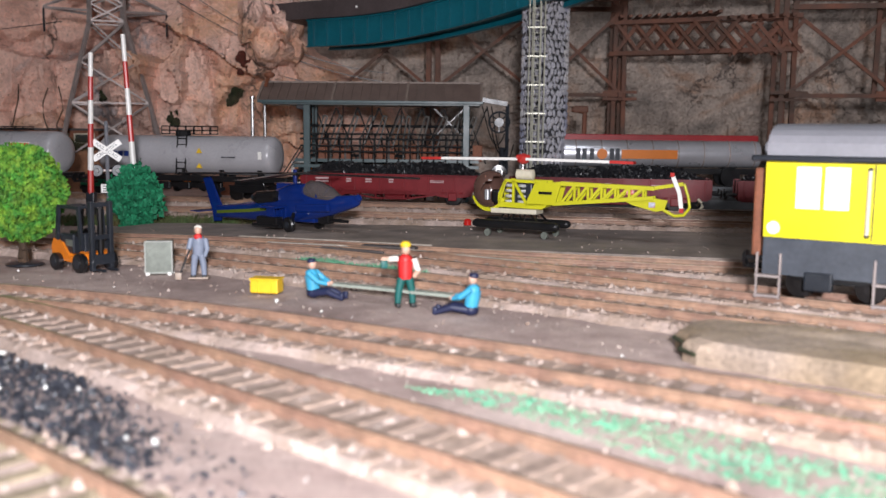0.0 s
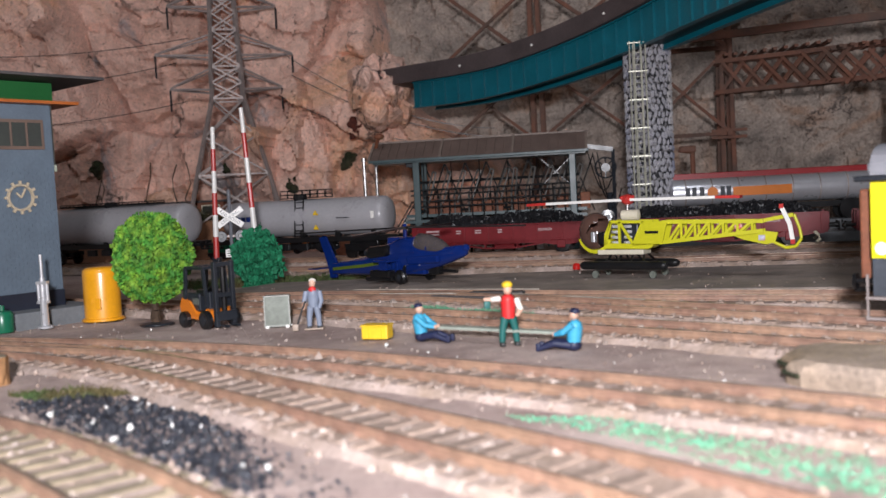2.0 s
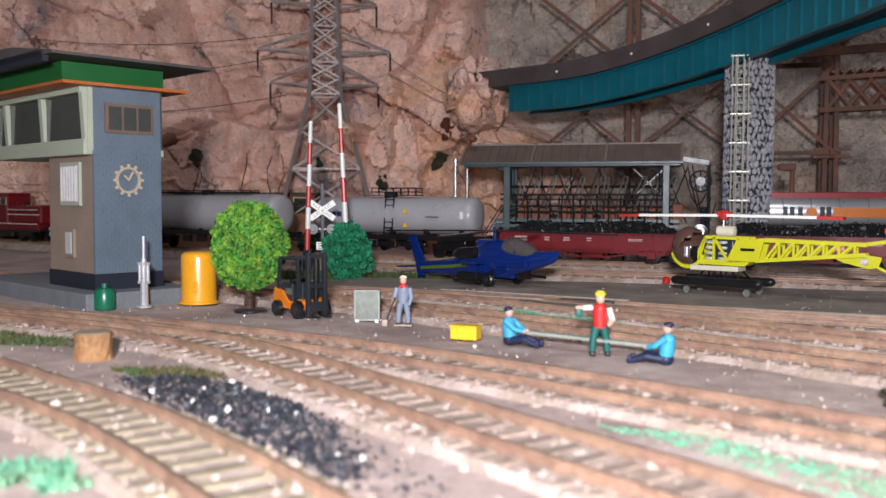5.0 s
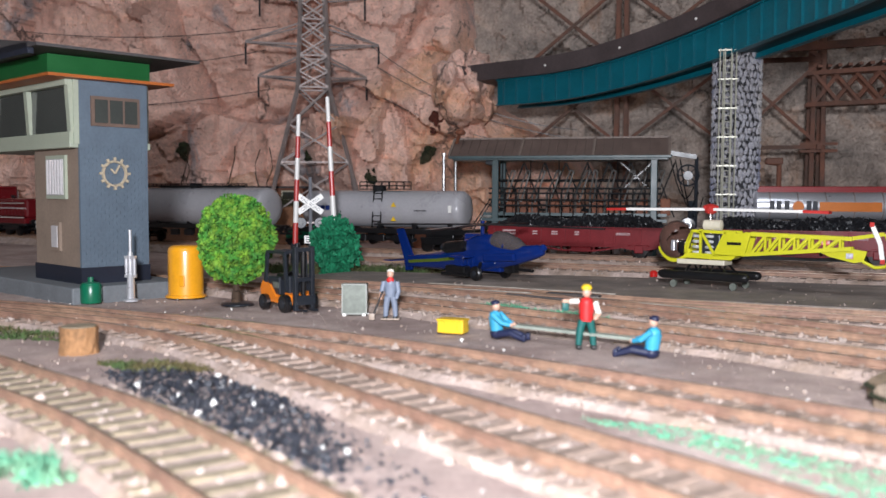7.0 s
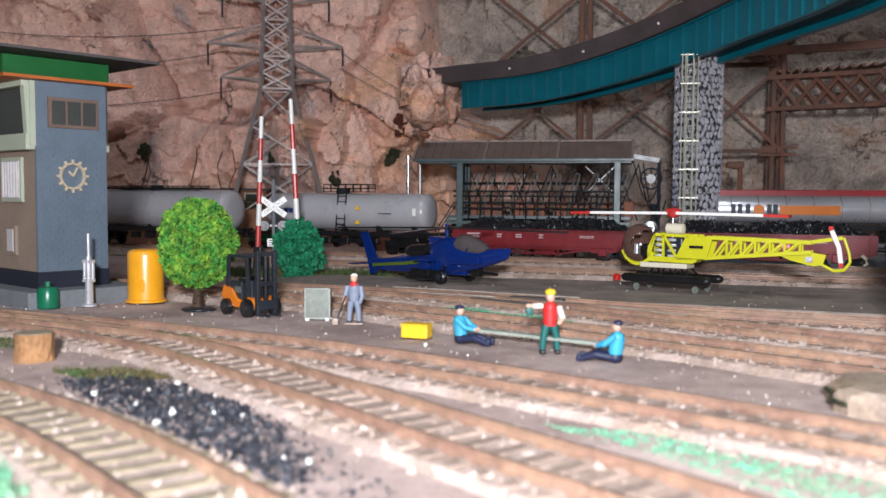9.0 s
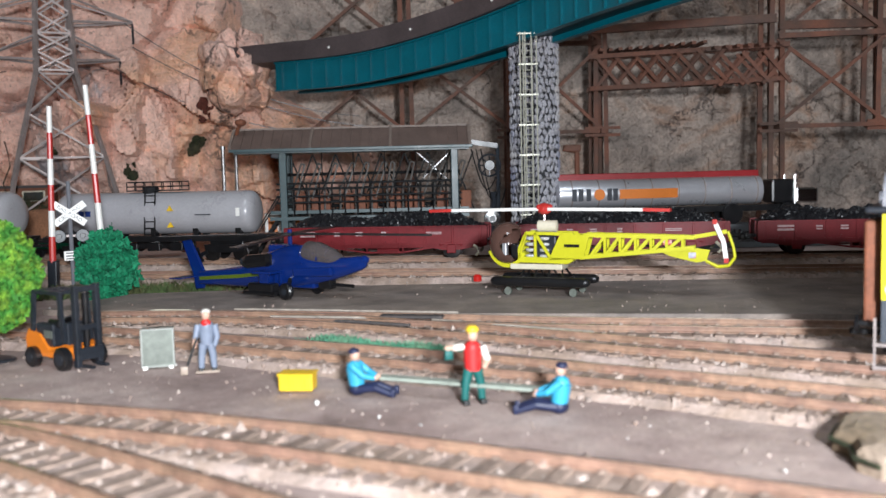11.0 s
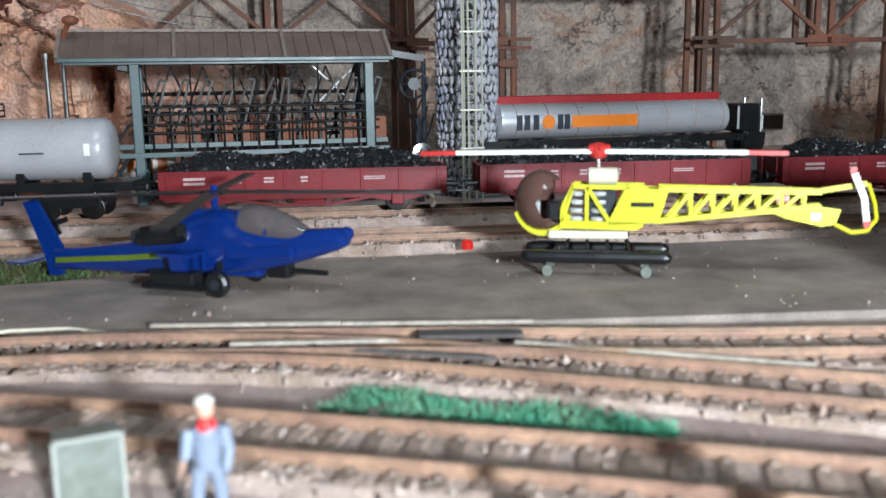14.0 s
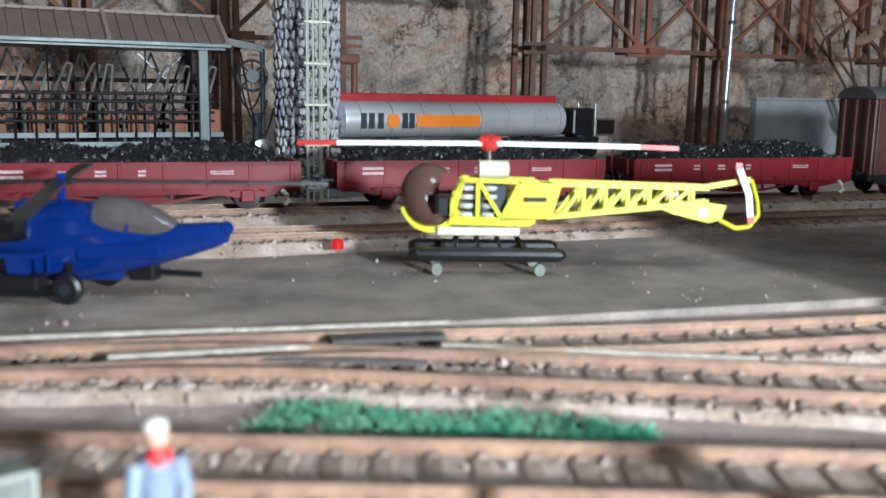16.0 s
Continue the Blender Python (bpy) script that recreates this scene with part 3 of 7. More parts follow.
    part("diagonal", bar(B(), (0.055, 0.02, 0.06), (0.084, 0.02, 0.087), 0.001, 0.001), "black", t)
    part("diagonal", bar(B(), (0.055, 0.02, 0.087), (0.084, 0.02, 0.06), 0.001, 0.001), "black", t)
    # end bracket with hoist wheel
    bm = B()
    for k in range(8):
        a = k * math.pi / 4
        rod(bm, (0.115, -0.02, 0.074), (0.115 + 0.009 * math.cos(a), -0.02, 0.074 + 0.009 * math.sin(a)), 0.0006, seg=5)
    bmesh.ops.create_cone(bm, cap_ends=True, segments=20, radius1=0.004, radius2=0.004, depth=0.002, matrix=pose(0.115, -0.02, 0.074, 90))
    for k in range(24):
        a, b = k * math.pi / 12, (k + 1) * math.pi / 12
        rod(bm, (0.115 + 0.009 * math.cos(a), -0.02, 0.074 + 0.009 * math.sin(a)), (0.115 + 0.009 * math.cos(b), -0.02, 0.074 + 0.009 * math.sin(b)), 0.0009, seg=5)
    part("hoist_wheel", bm, "dark", t, "dark spoked hoist wheel")
    bm = bar(B(), (0.098, -0.018, 0.094), (0.122, -0.018, 0.09), 0.004, 0.004)
    rod(bm, (0.122, -0.018, 0.09), (0.122, -0.018, 0.028), 0.0016, seg=8)
    rod(bm, (0.118, -0.018, 0.03), (0.118, -0.018, 0.052), 0.0028, seg=8)
    part("hoist_post", bm, "dark", t)
    for k in range(3):
        path = [(0.1 + 0.004 * k + 0.02 * q / 12, -0.02, 0.088 - (0.03 + 0.008 * k) * math.sin(math.pi * q / 12 * 0.8) - 0.006 * q / 12) for q in range(13)]
        part("hose", tube(B(), path, 0.0006), "black", t)
    bm = box(B(), (-0.077, -0.01, 0.074), (0.012, 0.008, 0.010), pose(0, 0, 0, 0, 12, 0), bevel=0.0008)
    part("floodlight", bm, "dark", t, "dark floodlight hanging under the canopy")
    return t


M["roofline"] = node_mat("pale_brown_roof_trim", (0.20, 0.155, 0.13), 0.6, vary=0.2, scale=90, bump=0.1)
M["armsteel"] = node_mat("dull_arm_steel", (0.17, 0.16, 0.15), 0.45, metal=0.4, vary=0.2, scale=90, bump=0.05)
M["rustbox"] = node_mat("rust_brown_box", (0.20, 0.07, 0.035), 0.7, vary=0.3, scale=120, bump=0.2)
make_canopy()


# silver lamp posts at the end of the canopy
def make_lamp_post(x, y, h, head):
    t = thing("lamp_post", pose(x, y, 0), "silver model lamp post", "lamp post", "lamp posts")
    part("pole", rod(B(), (0, 0, 0), (0, 0, h), 0.0017, 0.0015, 10), "chrome", t)
    part("pole_cap", rod(B(), (0, 0, h), (0, 0, h + 0.003), 0.0022, seg=10), "chrome", t)
    if head:
        prev = Vector((0, 0, h))
        bm = B()
        for p in ((0.002, -0.004, h + 0.006), (0.005, -0.01, h + 0.012), (0.008, -0.014, h + 0.016)):
            rod(bm, prev, p, 0.0017, 0.0015, 8)
            prev = Vector(p)
        part("arm", bm, "rustbox", t)
        part("lamp_head", ball(B(), prev, 0.005, 2, (1, 1, 0.6)), "rustbox", t, "rusty round lamp head")


make_lamp_post(-0.150, 0.772, 0.092, False)
make_lamp_post(-0.143, 0.79, 0.098, True)


# ---- stone tower with ladder ----
def make_tower():
    t = thing("stone_tower", pose(0.110, 0.786, 0), "tall pillar clad in black and white rough stone", "pillar")
    part("core", lathe(B(), [(0.0205, -0.002), (0.0195, 0.1890)], 24), "mortar", t)
    rnd = random.Random(3)
    meshes = []
    for k in range(6):
        bm = bmesh.new()
        bmesh.ops.create_icosphere(bm, subdivisions=1, radius=1.0)
        for v in bm.verts:
            v.co *= rnd.uniform(0.75, 1.2)
        me = bpy.data.meshes.new("cladding_stone")
        bm.to_mesh(me)
        bm.free()
        me.materials.append(M["stone_tower"])
        meshes.append(me)
    spare = B()
    for row in range(31):
        for col in range(17):
            a = math.pi * (0.93 + 1.14 * (col + (0.5 if row % 2 else 0) + rnd.uniform(-0.22, 0.22)) / 17)
            z = 0.004 + 0.0060 * row + rnd.uniform(-0.0012, 0.0012)
            m = Matrix.Translation((0.0202 * math.cos(a), 0.0202 * math.sin(a), z)) @ pose(0, 0, 0, rnd.uniform(-30, 30), 0, math.degrees(a)) @ Matrix.Diagonal((0.0012, rnd.uniform(0.0014, 0.0022), rnd.uniform(0.0024, 0.0037), 1))
            if 4 <= col < 13:
                ob = new("cladding_stone", meshes[(row * 5 + col) % 6])
                ob.parent, ob.matrix_basis = t, m
            else:
                bmesh.ops.create_icosphere(spare, subdivisions=1, radius=1.0, matrix=m)
    ob = part("side_cladding", spare, "stone_tower", t, "rough pale stones round the pillar sides")
    ob["kind"] = "stuff"
    return t


M["mortar"] = node_mat("black_mortar", (0.02, 0.02, 0.024), 0.8, vary=0.4, scale=150, bump=0.5, tint=(0.25, 0.24, 0.25), tint_scale=2.2, lo=0.5, hi=0.56)
make_tower()


def make_ladder():
    t = thing("caged_ladder", pose(0.1, 0.739, 0), "pale metal caged ladder fixed to the stone pillar", "ladder")
    for x in (-0.0065, -0.0025, 0.0025, 0.0065):
        part("stile", rod(B(), (x, 0.0, 0.0), (x, 0, 0.178), 0.0006, seg=6), "palesteel", t)
    for x in (-0.0035, 0.0035):
        part("rail", rod(B(), (x, 0.006, 0.0), (x, 0.006, 0.178), 0.0006, seg=6), "palesteel", t)
    for k in range(34):
        z = 0.006 + k * 0.0051
        part("rung", rod(B(), (-0.0035, 0.006, z), (0.0035, 0.006, z), 0.0004, seg=5), "palesteel", t)
    for k in range(8):
        z = 0.010 + k * 0.0238
        bm = bar(B(), (-0.0075, 0.0, z), (0.0075, 0.0, z), 0.0008, 0.0010)
        bar(bm, (-0.0075, 0.0, z), (-0.0075, 0.012, z), 0.0008, 0.0010)
        bar(bm, (0.0075, 0.0, z), (0.0075, 0.012, z), 0.0008, 0.0010)
        part("cage_hoop", bm, "palesteel", t)


M["palesteel"] = node_mat("pale_khaki_metal", (0.52, 0.51, 0.42), 0.4, metal=0.3, vary=0.1, scale=80, bump=0.05)
make_ladder()


# ---- timber trestle ----
def make_trestle():
    t = thing("timber_trestle", pose(0, 0, 0), "brown timber trestle viaduct with crossed braces", "trestle")

    def back(x):
        return 0.105 - 0.075 * smooth(0.19, 0.37, x) - 0.022 * smooth(0.37, 0.5, x)

    def beam(name, a, b, w=0.006, h=0.006):
        f = 1.05 if a[0] < 0.3 else 1.0
        a, b = [(p[0], p[1] + back(p[0]), 0.058 + (p[2] - 0.058) * f) for p in (a, b)]
        part(name, bar(B(), a, b, w, h), "wood", t)

    posts = [-0.105, 0.0, 0.112, 0.204, 0.362, 0.46, 0.55, 0.66, 0.78]
    for x in posts:
        if x < 0:
            continue
        for y in (0.875, 0.905):
            for o in (-0.006, 0.006):
                beam("post", (x + o, y, -0.005 if x in (0.0, 0.112, 0.204, 0.362, 0.55) else 0.105), (x + o * 0.6, y, 0.36), 0.0046, 0.0046)
        for z in (0.101, 0.108):
            beam("cap_beam", (x - 0.018, 0.868, z), (x + 0.018, 0.868, z), 0.004, 0.003)
        beam("cross_beam", (x, 0.86, 0.105), (x, 0.91, 0.105), 0.005, 0.005)
    bays = list(zip(posts, posts[1:]))
    for x0, x1 in bays:
        if abs(x0 - 0.204) < 0.001:
            continue
        for y in (0.87,):
            z0, z1 = (0.108, 0.19)
            beam("brace", (x0, y, z0), (x1, y, z1), 0.003, 0.0034)
            beam("brace", (x0, y + 0.004, z1), (x1, y + 0.004, z0), 0.003, 0.0034)
            beam("brace", (x0, y, z1 + 0.004), (x1, y, z1 + 0.085), 0.003, 0.0034)
            beam("brace", (x0, y + 0.004, z1 + 0.085), (x1, y + 0.004, z1 + 0.004), 0.004, 0.004)
            beam("girt", (x0, y, 0.192), (x1, y, 0.192), 0.005, 0.005)
        if x0 > 0.3 or 0.1 < x0 < 0.15:
            beam("girt", (x0, 0.868, 0.105), (x1, 0.868, 0.105), 0.005, 0.004)
    # lattice girder over the wide bay
    x0, x1, z0, z1 = 0.198, 0.366, 0.147, 0.178
    for y in (0.868, 0.885):
        for z in (z0, z1):
            beam("chord", (x0 - 0.006, y, z), (x1 + 0.006, y, z), 0.005, 0.0045)
        n = 9
        for k in range(n):
            a, b = x0 + (x1 - x0) * k / n, x0 + (x1 - x0) * (k + 1) / n
            beam("lattice", (a, y, z0), (b + 0.006, y, z1), 0.0028, 0.0035)
            beam("lattice", (a, y - 0.003, z1), (b + 0.006, y - 0.003, z0), 0.0028, 0.0035)
    for k in range(18):
        x = x0 + (x1 - x0) * (k + 0.5) / 18
        beam("deck_tie", (x, 0.86, 0.184), (x, 0.91, 0.184), 0.004, 0.003)
    beam("deck_beam", (0.13, 0.87, 0.202), (0.36, 0.87, 0.202), 0.006, 0.008)
    beam("deck_beam", (0.362, 0.87, 0.202), (0.80, 0.87, 0.202), 0.006, 0.008)
    return t


make_trestle()


def make_downpipe():
    t = thing("drain_pipe", pose(0.527, 0.85, 0), "shiny silver pipe standing before the trestle", "pipe")
    part("pipe", rod(B(), (0, 0, 0.0), (0.006, 0, 0.30), 0.0026, seg=14), "palechrome", t, smooth=True)
    for z in (0.06, 0.13, 0.20):
        part("pipe_clamp", lathe(B(), [(0.0033, 0), (0.0033, 0.003)], 14, pose(z * 0.02, 0, z)), "dark", t)


M["palechrome"] = node_mat("shiny_grey_pipe", (0.35, 0.36, 0.40), 0.25, metal=0.6, vary=0.08, scale=60, bump=0.0)
make_downpipe()


def make_standpipe():
    t = thing("stand_pipe", pose(0.148, 0.80, 0), "dark brown bent standpipe beside the pillar", "pipe")
    bm = rod(B(), (0, 0, 0), (0, 0, 0.085), 0.0022, seg=10)
    rod(bm, (0, 0, 0.085), (-0.012, 0, 0.087), 0.0026, seg=10)
    box(bm, (-0.004, 0, 0.087), (0.014, 0.006, 0.006), bevel=0.001)
    part("pipe", bm, "wood", t)


make_standpipe()


# ---- teal girder bridge ----
def make_bridge():
    line = spline([(-0.175, 0.942), (-0.115, 0.905), (0.0, 0.845), (0.09, 0.780), (0.155, 0.70), (0.20, 0.61), (0.225, 0.50), (0.235, 0.36), (0.235, 0.22)], 0.008)
    t = thing("girder_bridge", pose(0, 0, 0), "curved teal plate girder bridge under a dark deck", "bridge")
    main = [p for p in line if p.x > -0.118]
    n_all = len(main)

    def base(i):
        return 0.150 + 0.032 * smooth(0.05, 0.45, i / n_all) + 0.015 * smooth(0.3, 0.8, i / n_all)

    def tall(i):
        return 0.024 + 0.007 * smooth(0.1, 0.5, i / n_all)

    def strip(off, half, z0, z1, pts=main, shift=0):
        bm, rings = B(), []
        for i, p in enumerate(pts):
            d = (pts[min(i + 1, len(pts) - 1)] - pts[max(i - 1, 0)]).normalized()
            s = Vector((-d.y, d.x, 0))
            a, b = z0(i), z1(i)
            rings.append([bm.verts.new(p + s * (off + u) + Vector((0, 0, h))) for u, h in ((-half, a), (half, a), (half, b), (-half, b))])
        for a, b in zip(rings, rings[1:]):
            for k in range(4):
                bm.faces.new((a[k], a[(k + 1) % 4], b[(k + 1) % 4], b[k]))
        bm.faces.new(rings[0]), bm.faces.new(list(reversed(rings[-1])))
        bmesh.ops.recalc_face_normals(bm, faces=bm.faces)
        return bm

    for off in (-0.016, 0.020):
        part("girder", strip(off, 0.001, base, lambda i: base(i) + tall(i)), "teal", t)
        part("flange", strip(off, 0.0035, lambda i: base(i) - 0.0013, base), "teal", t)
        part("top_flange", strip(off, 0.0035, lambda i: base(i) + tall(i), lambda i: base(i) + tall(i) + 0.0015), "teal", t)
        for i in range(1, len(main) - 1, 2):
            d = (main[i + 1] - main[i - 1]).normalized()
            n = Vector((-d.y, d.x, 0))
            c = main[i] + n * (off + (-0.0022 if off < 0 else 0.0022))
            m = Matrix.Translation((c.x, c.y, base(i) + tall(i) / 2)) @ pose(0, 0, 0, 0, 0, math.degrees(math.atan2(d.y, d.x)))
            part("stiffener", box(B(), (0, 0, 0), (0.0012, 0.0026, tall(i) - 0.0004), m), "teal", t)
    # underside shade is put into the soffit's darker teal
    part("soffit", strip(0.002, 0.0175, lambda i: base(i) + 0.004, lambda i: base(i) + 0.005), "teal_in_shade", t)
    k0 = len(line) - n_all
    dz = lambda i: base(max(0, i - k0)) + tall(max(0, i - k0)) + 0.0018
    part("deck", strip(0.002, 0.026, dz, lambda i: dz(i) + 0.017, line), "deck", t, "dark purplish brown bridge deck")
    for i in range(6, len(line) - 1, 11):
        d = (line[i + 1] - line[i - 1]).normalized()
        n = Vector((-d.y, d.x, 0))
        p = line[i] + n * -0.0242
        part("drip_blob", ball(B(), (p.x, p.y, dz(i) + 0.008), 0.0014, 1), "white", t, "small white fixing")


# the girder teal again, darkened for the shaded underside
M["teal_in_shade"] = node_mat("teal_soffit_in_shade", (0.006, 0.04, 0.05), 0.5, vary=0.2, scale=40, bump=0.05)
make_bridge()


def make_boulder():
    """The rock block in which the bridge ends."""
    bm = ball(B(), (0, 0, 0), 1.0, 5)
    for v in bm.verts:
        n = v.co.normalized()
        f, e = facets(n.x * 0.16 + n.y * 0.1, n.z * 0.16, 15, 4.0, 0.16)
        v.co = Vector((n.x * 0.034, n.y * 0.05, n.z * 0.040)) * (1 + f * 1.5 + 0.10 * noise.noise(n * 3) + 0.04 * noise.noise(n * 9))
    bmesh.ops.transform(bm, matrix=pose(-0.168, 0.945, 0.175), verts=bm.verts)
    tagged(part("rock_block", bm, "rock_pink", smooth=True), "pale pink rock block holding the bridge end", "rock", kind="structure")


make_boulder()


# ---- lattice pylon ----
def make_pylon():
    t = thing("transmission_tower", pose(-0.349, 0.945, 0.03, 0, 0, 24), "grey lattice electricity pylon with three pairs of arms", "pylon")
    prof = [(0.0, 0.053), (0.062, 0.039), (0.148, 0.0175), (0.182, 0.0165), (0.225, 0.0145), (0.30, 0.0125), (0.34, 0.002)]

    def half(z):
        for (a, ra), (b, rb) in zip(prof, prof[1:]):
            if z <= b:
                return (ra + (rb - ra) * (z - a) / (b - a)) / 1.0
        return 0.002
    cor = [(-1, -1), (1, -1), (1, 1), (-1, 1)]
    zs = [p[0] for p in prof]
    for cx, cy in cor:
        for a, b in zip(zs, zs[1:]):
            part("leg", bar(B(), (cx * half(a), cy * half(a), a), (cx * half(b), cy * half(b), b), 0.0034, 0.0034), "steel", t)
    levels = [0.0, 0.062, 0.105, 0.148, 0.166, 0.184, 0.204, 0.225, 0.244, 0.263, 0.282, 0.30]
    for k in range(4):
        (ax, ay), (bx, by) = cor[k], cor[(k + 1) % 4]
        for a, b in zip(levels, levels[1:]):
            ra, rb = half(a), half(b)
            part("brace", bar(B(), (ax * ra, ay * ra, a), (bx * rb, by * rb, b), 0.0017, 0.0017), "steel", t)
            part("brace", bar(B(), (bx * ra, by * ra, a), (ax * rb, ay * rb, b), 0.0017, 0.0017), "steel", t)
        for z in (0.062, 0.148, 0.184, 0.225, 0.263):
            r = half(z)
            part("girt", bar(B(), (ax * r, ay * r, z), (bx * r, by * r, z), 0.0017, 0.0017), "steel", t)
    for z, w in ((0.158, 0.062), (0.196, 0.076), (0.25, 0.06)):
        for s in (-1, 1):
            for y in (-1, 1):
                r = half(z)
                part("arm", bar(B(), (s * r, y * r, z), (s * w, 0, z + 0.003), 0.0022, 0.0022), "steel", t)
                part("arm_stay", bar(B(), (s * half(z + 0.022), y * half(z + 0.022), z + 0.024), (s * w, 0, z + 0.004), 0.0017, 0.0017), "steel", t)
            part("insulator", rod(B(), (s * w, 0, z + 0.002), (s * w, 0, z - 0.022), 0.0012, seg=6), "dark", t)
    return t


make_pylon()


def make_wires():
    for k, (p, q) in enumerate([((-0.28, 0.95, 0.225), (-0.05, 0.99, 0.13)), ((-0.29, 0.95, 0.18), (-0.05, 0.98, 0.112)), ((-0.27, 0.94, 0.20), (0.0, 0.97, 0.115)),
                                ((-0.41, 0.95, 0.225), (-0.9, 0.99, 0.24)), ((-0.4, 0.95, 0.18), (-0.9, 0.98, 0.19)), ((-0.39, 0.94, 0.25), (-0.9, 0.97, 0.29))]):
        p, q = Vector(p), Vector(q)
        path = [p.lerp(q, i / 16) - Vector((0, 0, 0.08 * i / 16 * (1 - i / 16))) for i in range(17)]
        tagged(part("power_line", tube(B(), path, 0.00045, 5), "dark"), "thin dark sagging power line on the pylon", "cable", "power lines")


make_wires()


# ---- signal box ----
def make_signal_box():
    t = thing("signal_box", pose(-0.252, 0.370, 0, 0, 0, -29.4), "grey blue brick signal box with green fascia and large windows", "signal box")
    part("plinth", box(B(), (-0.065, 0.020, 0.0030), (0.165, 0.066, 0.010), bevel=0.0008), "concrete", t, "grey concrete plinth")
    part("base_band", box(B(), (-0.0275, 0.0198, 0.0125), (0.0585, 0.0405, 0.009)), "navy", t, "dark navy base band")
    bm = box(B(), (-0.028, 0.0195, 0.050), (0.056, 0.0385, 0.066))
    part("front_wall", bm, "beige", t, "beige rendered front wall")
    part("side_wall", box(B(), (0.0008, 0.0195, 0.0675), (0.0018, 0.0395, 0.101)), "brick_blue", t, "grey blue brick side wall")
    for r in range(50):
        bm = B()
        y = 0.0004 - (0.0022 if r % 2 else 0.0)
        while y < 0.0392:
            y0, y1 = max(y, 0.0004), min(y + 0.0041, 0.0392)
            if y1 - y0 > 0.0006:
                box(bm, (0.0018, (y0 + y1) / 2, 0.0187 + r * 0.00200), (0.0003, y1 - y0, 0.0017))
            y += 0.0044
        part("brick_course", bm, "brick_blue", t)
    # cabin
    # solid box; its dark colour stands in for the unlit room inside
    part("cabin", box(B(), (-0.060, 0.0215, 0.1005), (0.119, 0.040, 0.035)), "cabin_gloom", t)
    part("cabin_floor", box(B(), (-0.0625, 0.0185, 0.0835), (0.126, 0.047, 0.004), bevel=0.0006), "cream", t, "pale cream cabin sill")
    part("window_band", box(B(), (-0.0625, -0.0030, 0.0875), (0.126, 0.004, 0.005)), "cream", t)
    part("window_head", box(B(), (-0.0625, -0.0050, 0.1160), (0.126, 0.004, 0.003)), "cream", t)
    for x in (-0.124, -0.105, -0.053, -0.001):
        part("mullion", bar(B(), (x, -0.0030, 0.089), (x, -0.0046, 0.116), 0.0040, 0.0028), "cream", t)
    for c, w in ((-0.1145, 0.016), (-0.079, 0.049), (-0.027, 0.049)):
        bm = box(B(), (c, -0.0024, 0.1025), (w, 0.0008, 0.026))
        part("pane", bm, "glass", t, "dark reflecting window pane")
    part("upper_wall", box(B(), (0.0011, 0.0195, 0.1005), (0.0018, 0.0395, 0.034)), "brick_blue", t)
    part("cabin_cheek", box(B(), (0.0008, -0.0006, 0.1005), (0.0020, 0.0050, 0.034)), "cream", t)
    part("side_window", box(B(), (0.0026, 0.020, 0.1015), (0.0016, 0.028, 0.016)), "mutedbrown", t, "brown framed side window")
    for k in range(3):
        part("side_pane", box(B(), (0.0036, 0.0115 + 0.0086 * k, 0.1015), (0.0006, 0.0072, 0.0125)), "glass", t)
    part("front_window", box(B(), (-0.026, -0.0006, 0.066), (0.024, 0.0016, 0.024)), "cream", t)
    part("curtain", box(B(), (-0.026, -0.0015, 0.066), (0.020, 0.0008, 0.020)), "curtain", t, "pale grey curtained pane")
    for k in range(6):
        part("curtain_fold", rod(B(), (-0.0345 + k * 0.0034, -0.002, 0.0565), (-0.0345 + k * 0.0034, -0.002, 0.0755), 0.0007, seg=6), "curtain", t)
    part("low_window", box(B(), (-0.028, -0.0006, 0.033), (0.011, 0.0016, 0.016)), "beige", t)
    part("low_pane", box(B(), (-0.028, -0.0015, 0.033), (0.007, 0.0008, 0.012)), "curtain", t)
    # clock
    bm, ring = B(), []
    for k in range(36):
        a = k * math.pi / 18
        ring.append([bm.verts.new((x, 0.019 + r * math.sin(a), 0.068 + r * math.cos(a))) for x, r in ((0.0020, 0.0060), (0.0036, 0.0062), (0.0036, 0.0071), (0.0020, 0.0073))])
    for p, q in zip(ring, ring[1:] + ring[:1]):
        for k in range(4):
            bm.faces.new((p[k], p[(k + 1) % 4], q[(k + 1) % 4], q[k]))
    bmesh.ops.recalc_face_normals(bm, faces=bm.faces)
    ck = part("clock", bm, "brass", t, "pale brass clock ring")
    for k in range(12):
        m = Matrix.Translation((0.0030, 0.019, 0.068)) @ pose(0, 0, 0, -30 * k, 0, 0)
        part("hour_mark", box(B(), (0, 0, 0.0076), (0.0012, 0.0013, 0.0026), m), "brass", ck)
    bm = bar(B(), (0.0032, 0.019, 0.068), (0.0032, 0.0215, 0.0725), 0.0009, 0.0009)
    bar(bm, (0.0032, 0.019, 0.068), (0.0032, 0.0165, 0.0705), 0.0009, 0.0009)
    part("clock_hand", bm, "brass", t)
    # roof
    part("orange_strip", box(B(), (-0.062, 0.0165, 0.1185), (0.142, 0.072, 0.0016)), "dullorange", t, "orange edge strip")
    part("fascia", box(B(), (-0.0645, 0.0125, 0.1245), (0.132, 0.058, 0.0105)), "green", t, "green fascia board")
    bm = B()
    extrude(bm, [(-0.145, 0.130), (0.0205, 0.1305), (0.0205, 0.132), (-0.03, 0.1385), (-0.145, 0.140)], -0.030, 0.062)
    part("roof", bm, "roof", t, "flat dark felt roof")
    part("roof_edge", box(B(), (-0.0655, -0.0285, 0.1305), (0.151, 0.003, 0.006)), "navy", t)


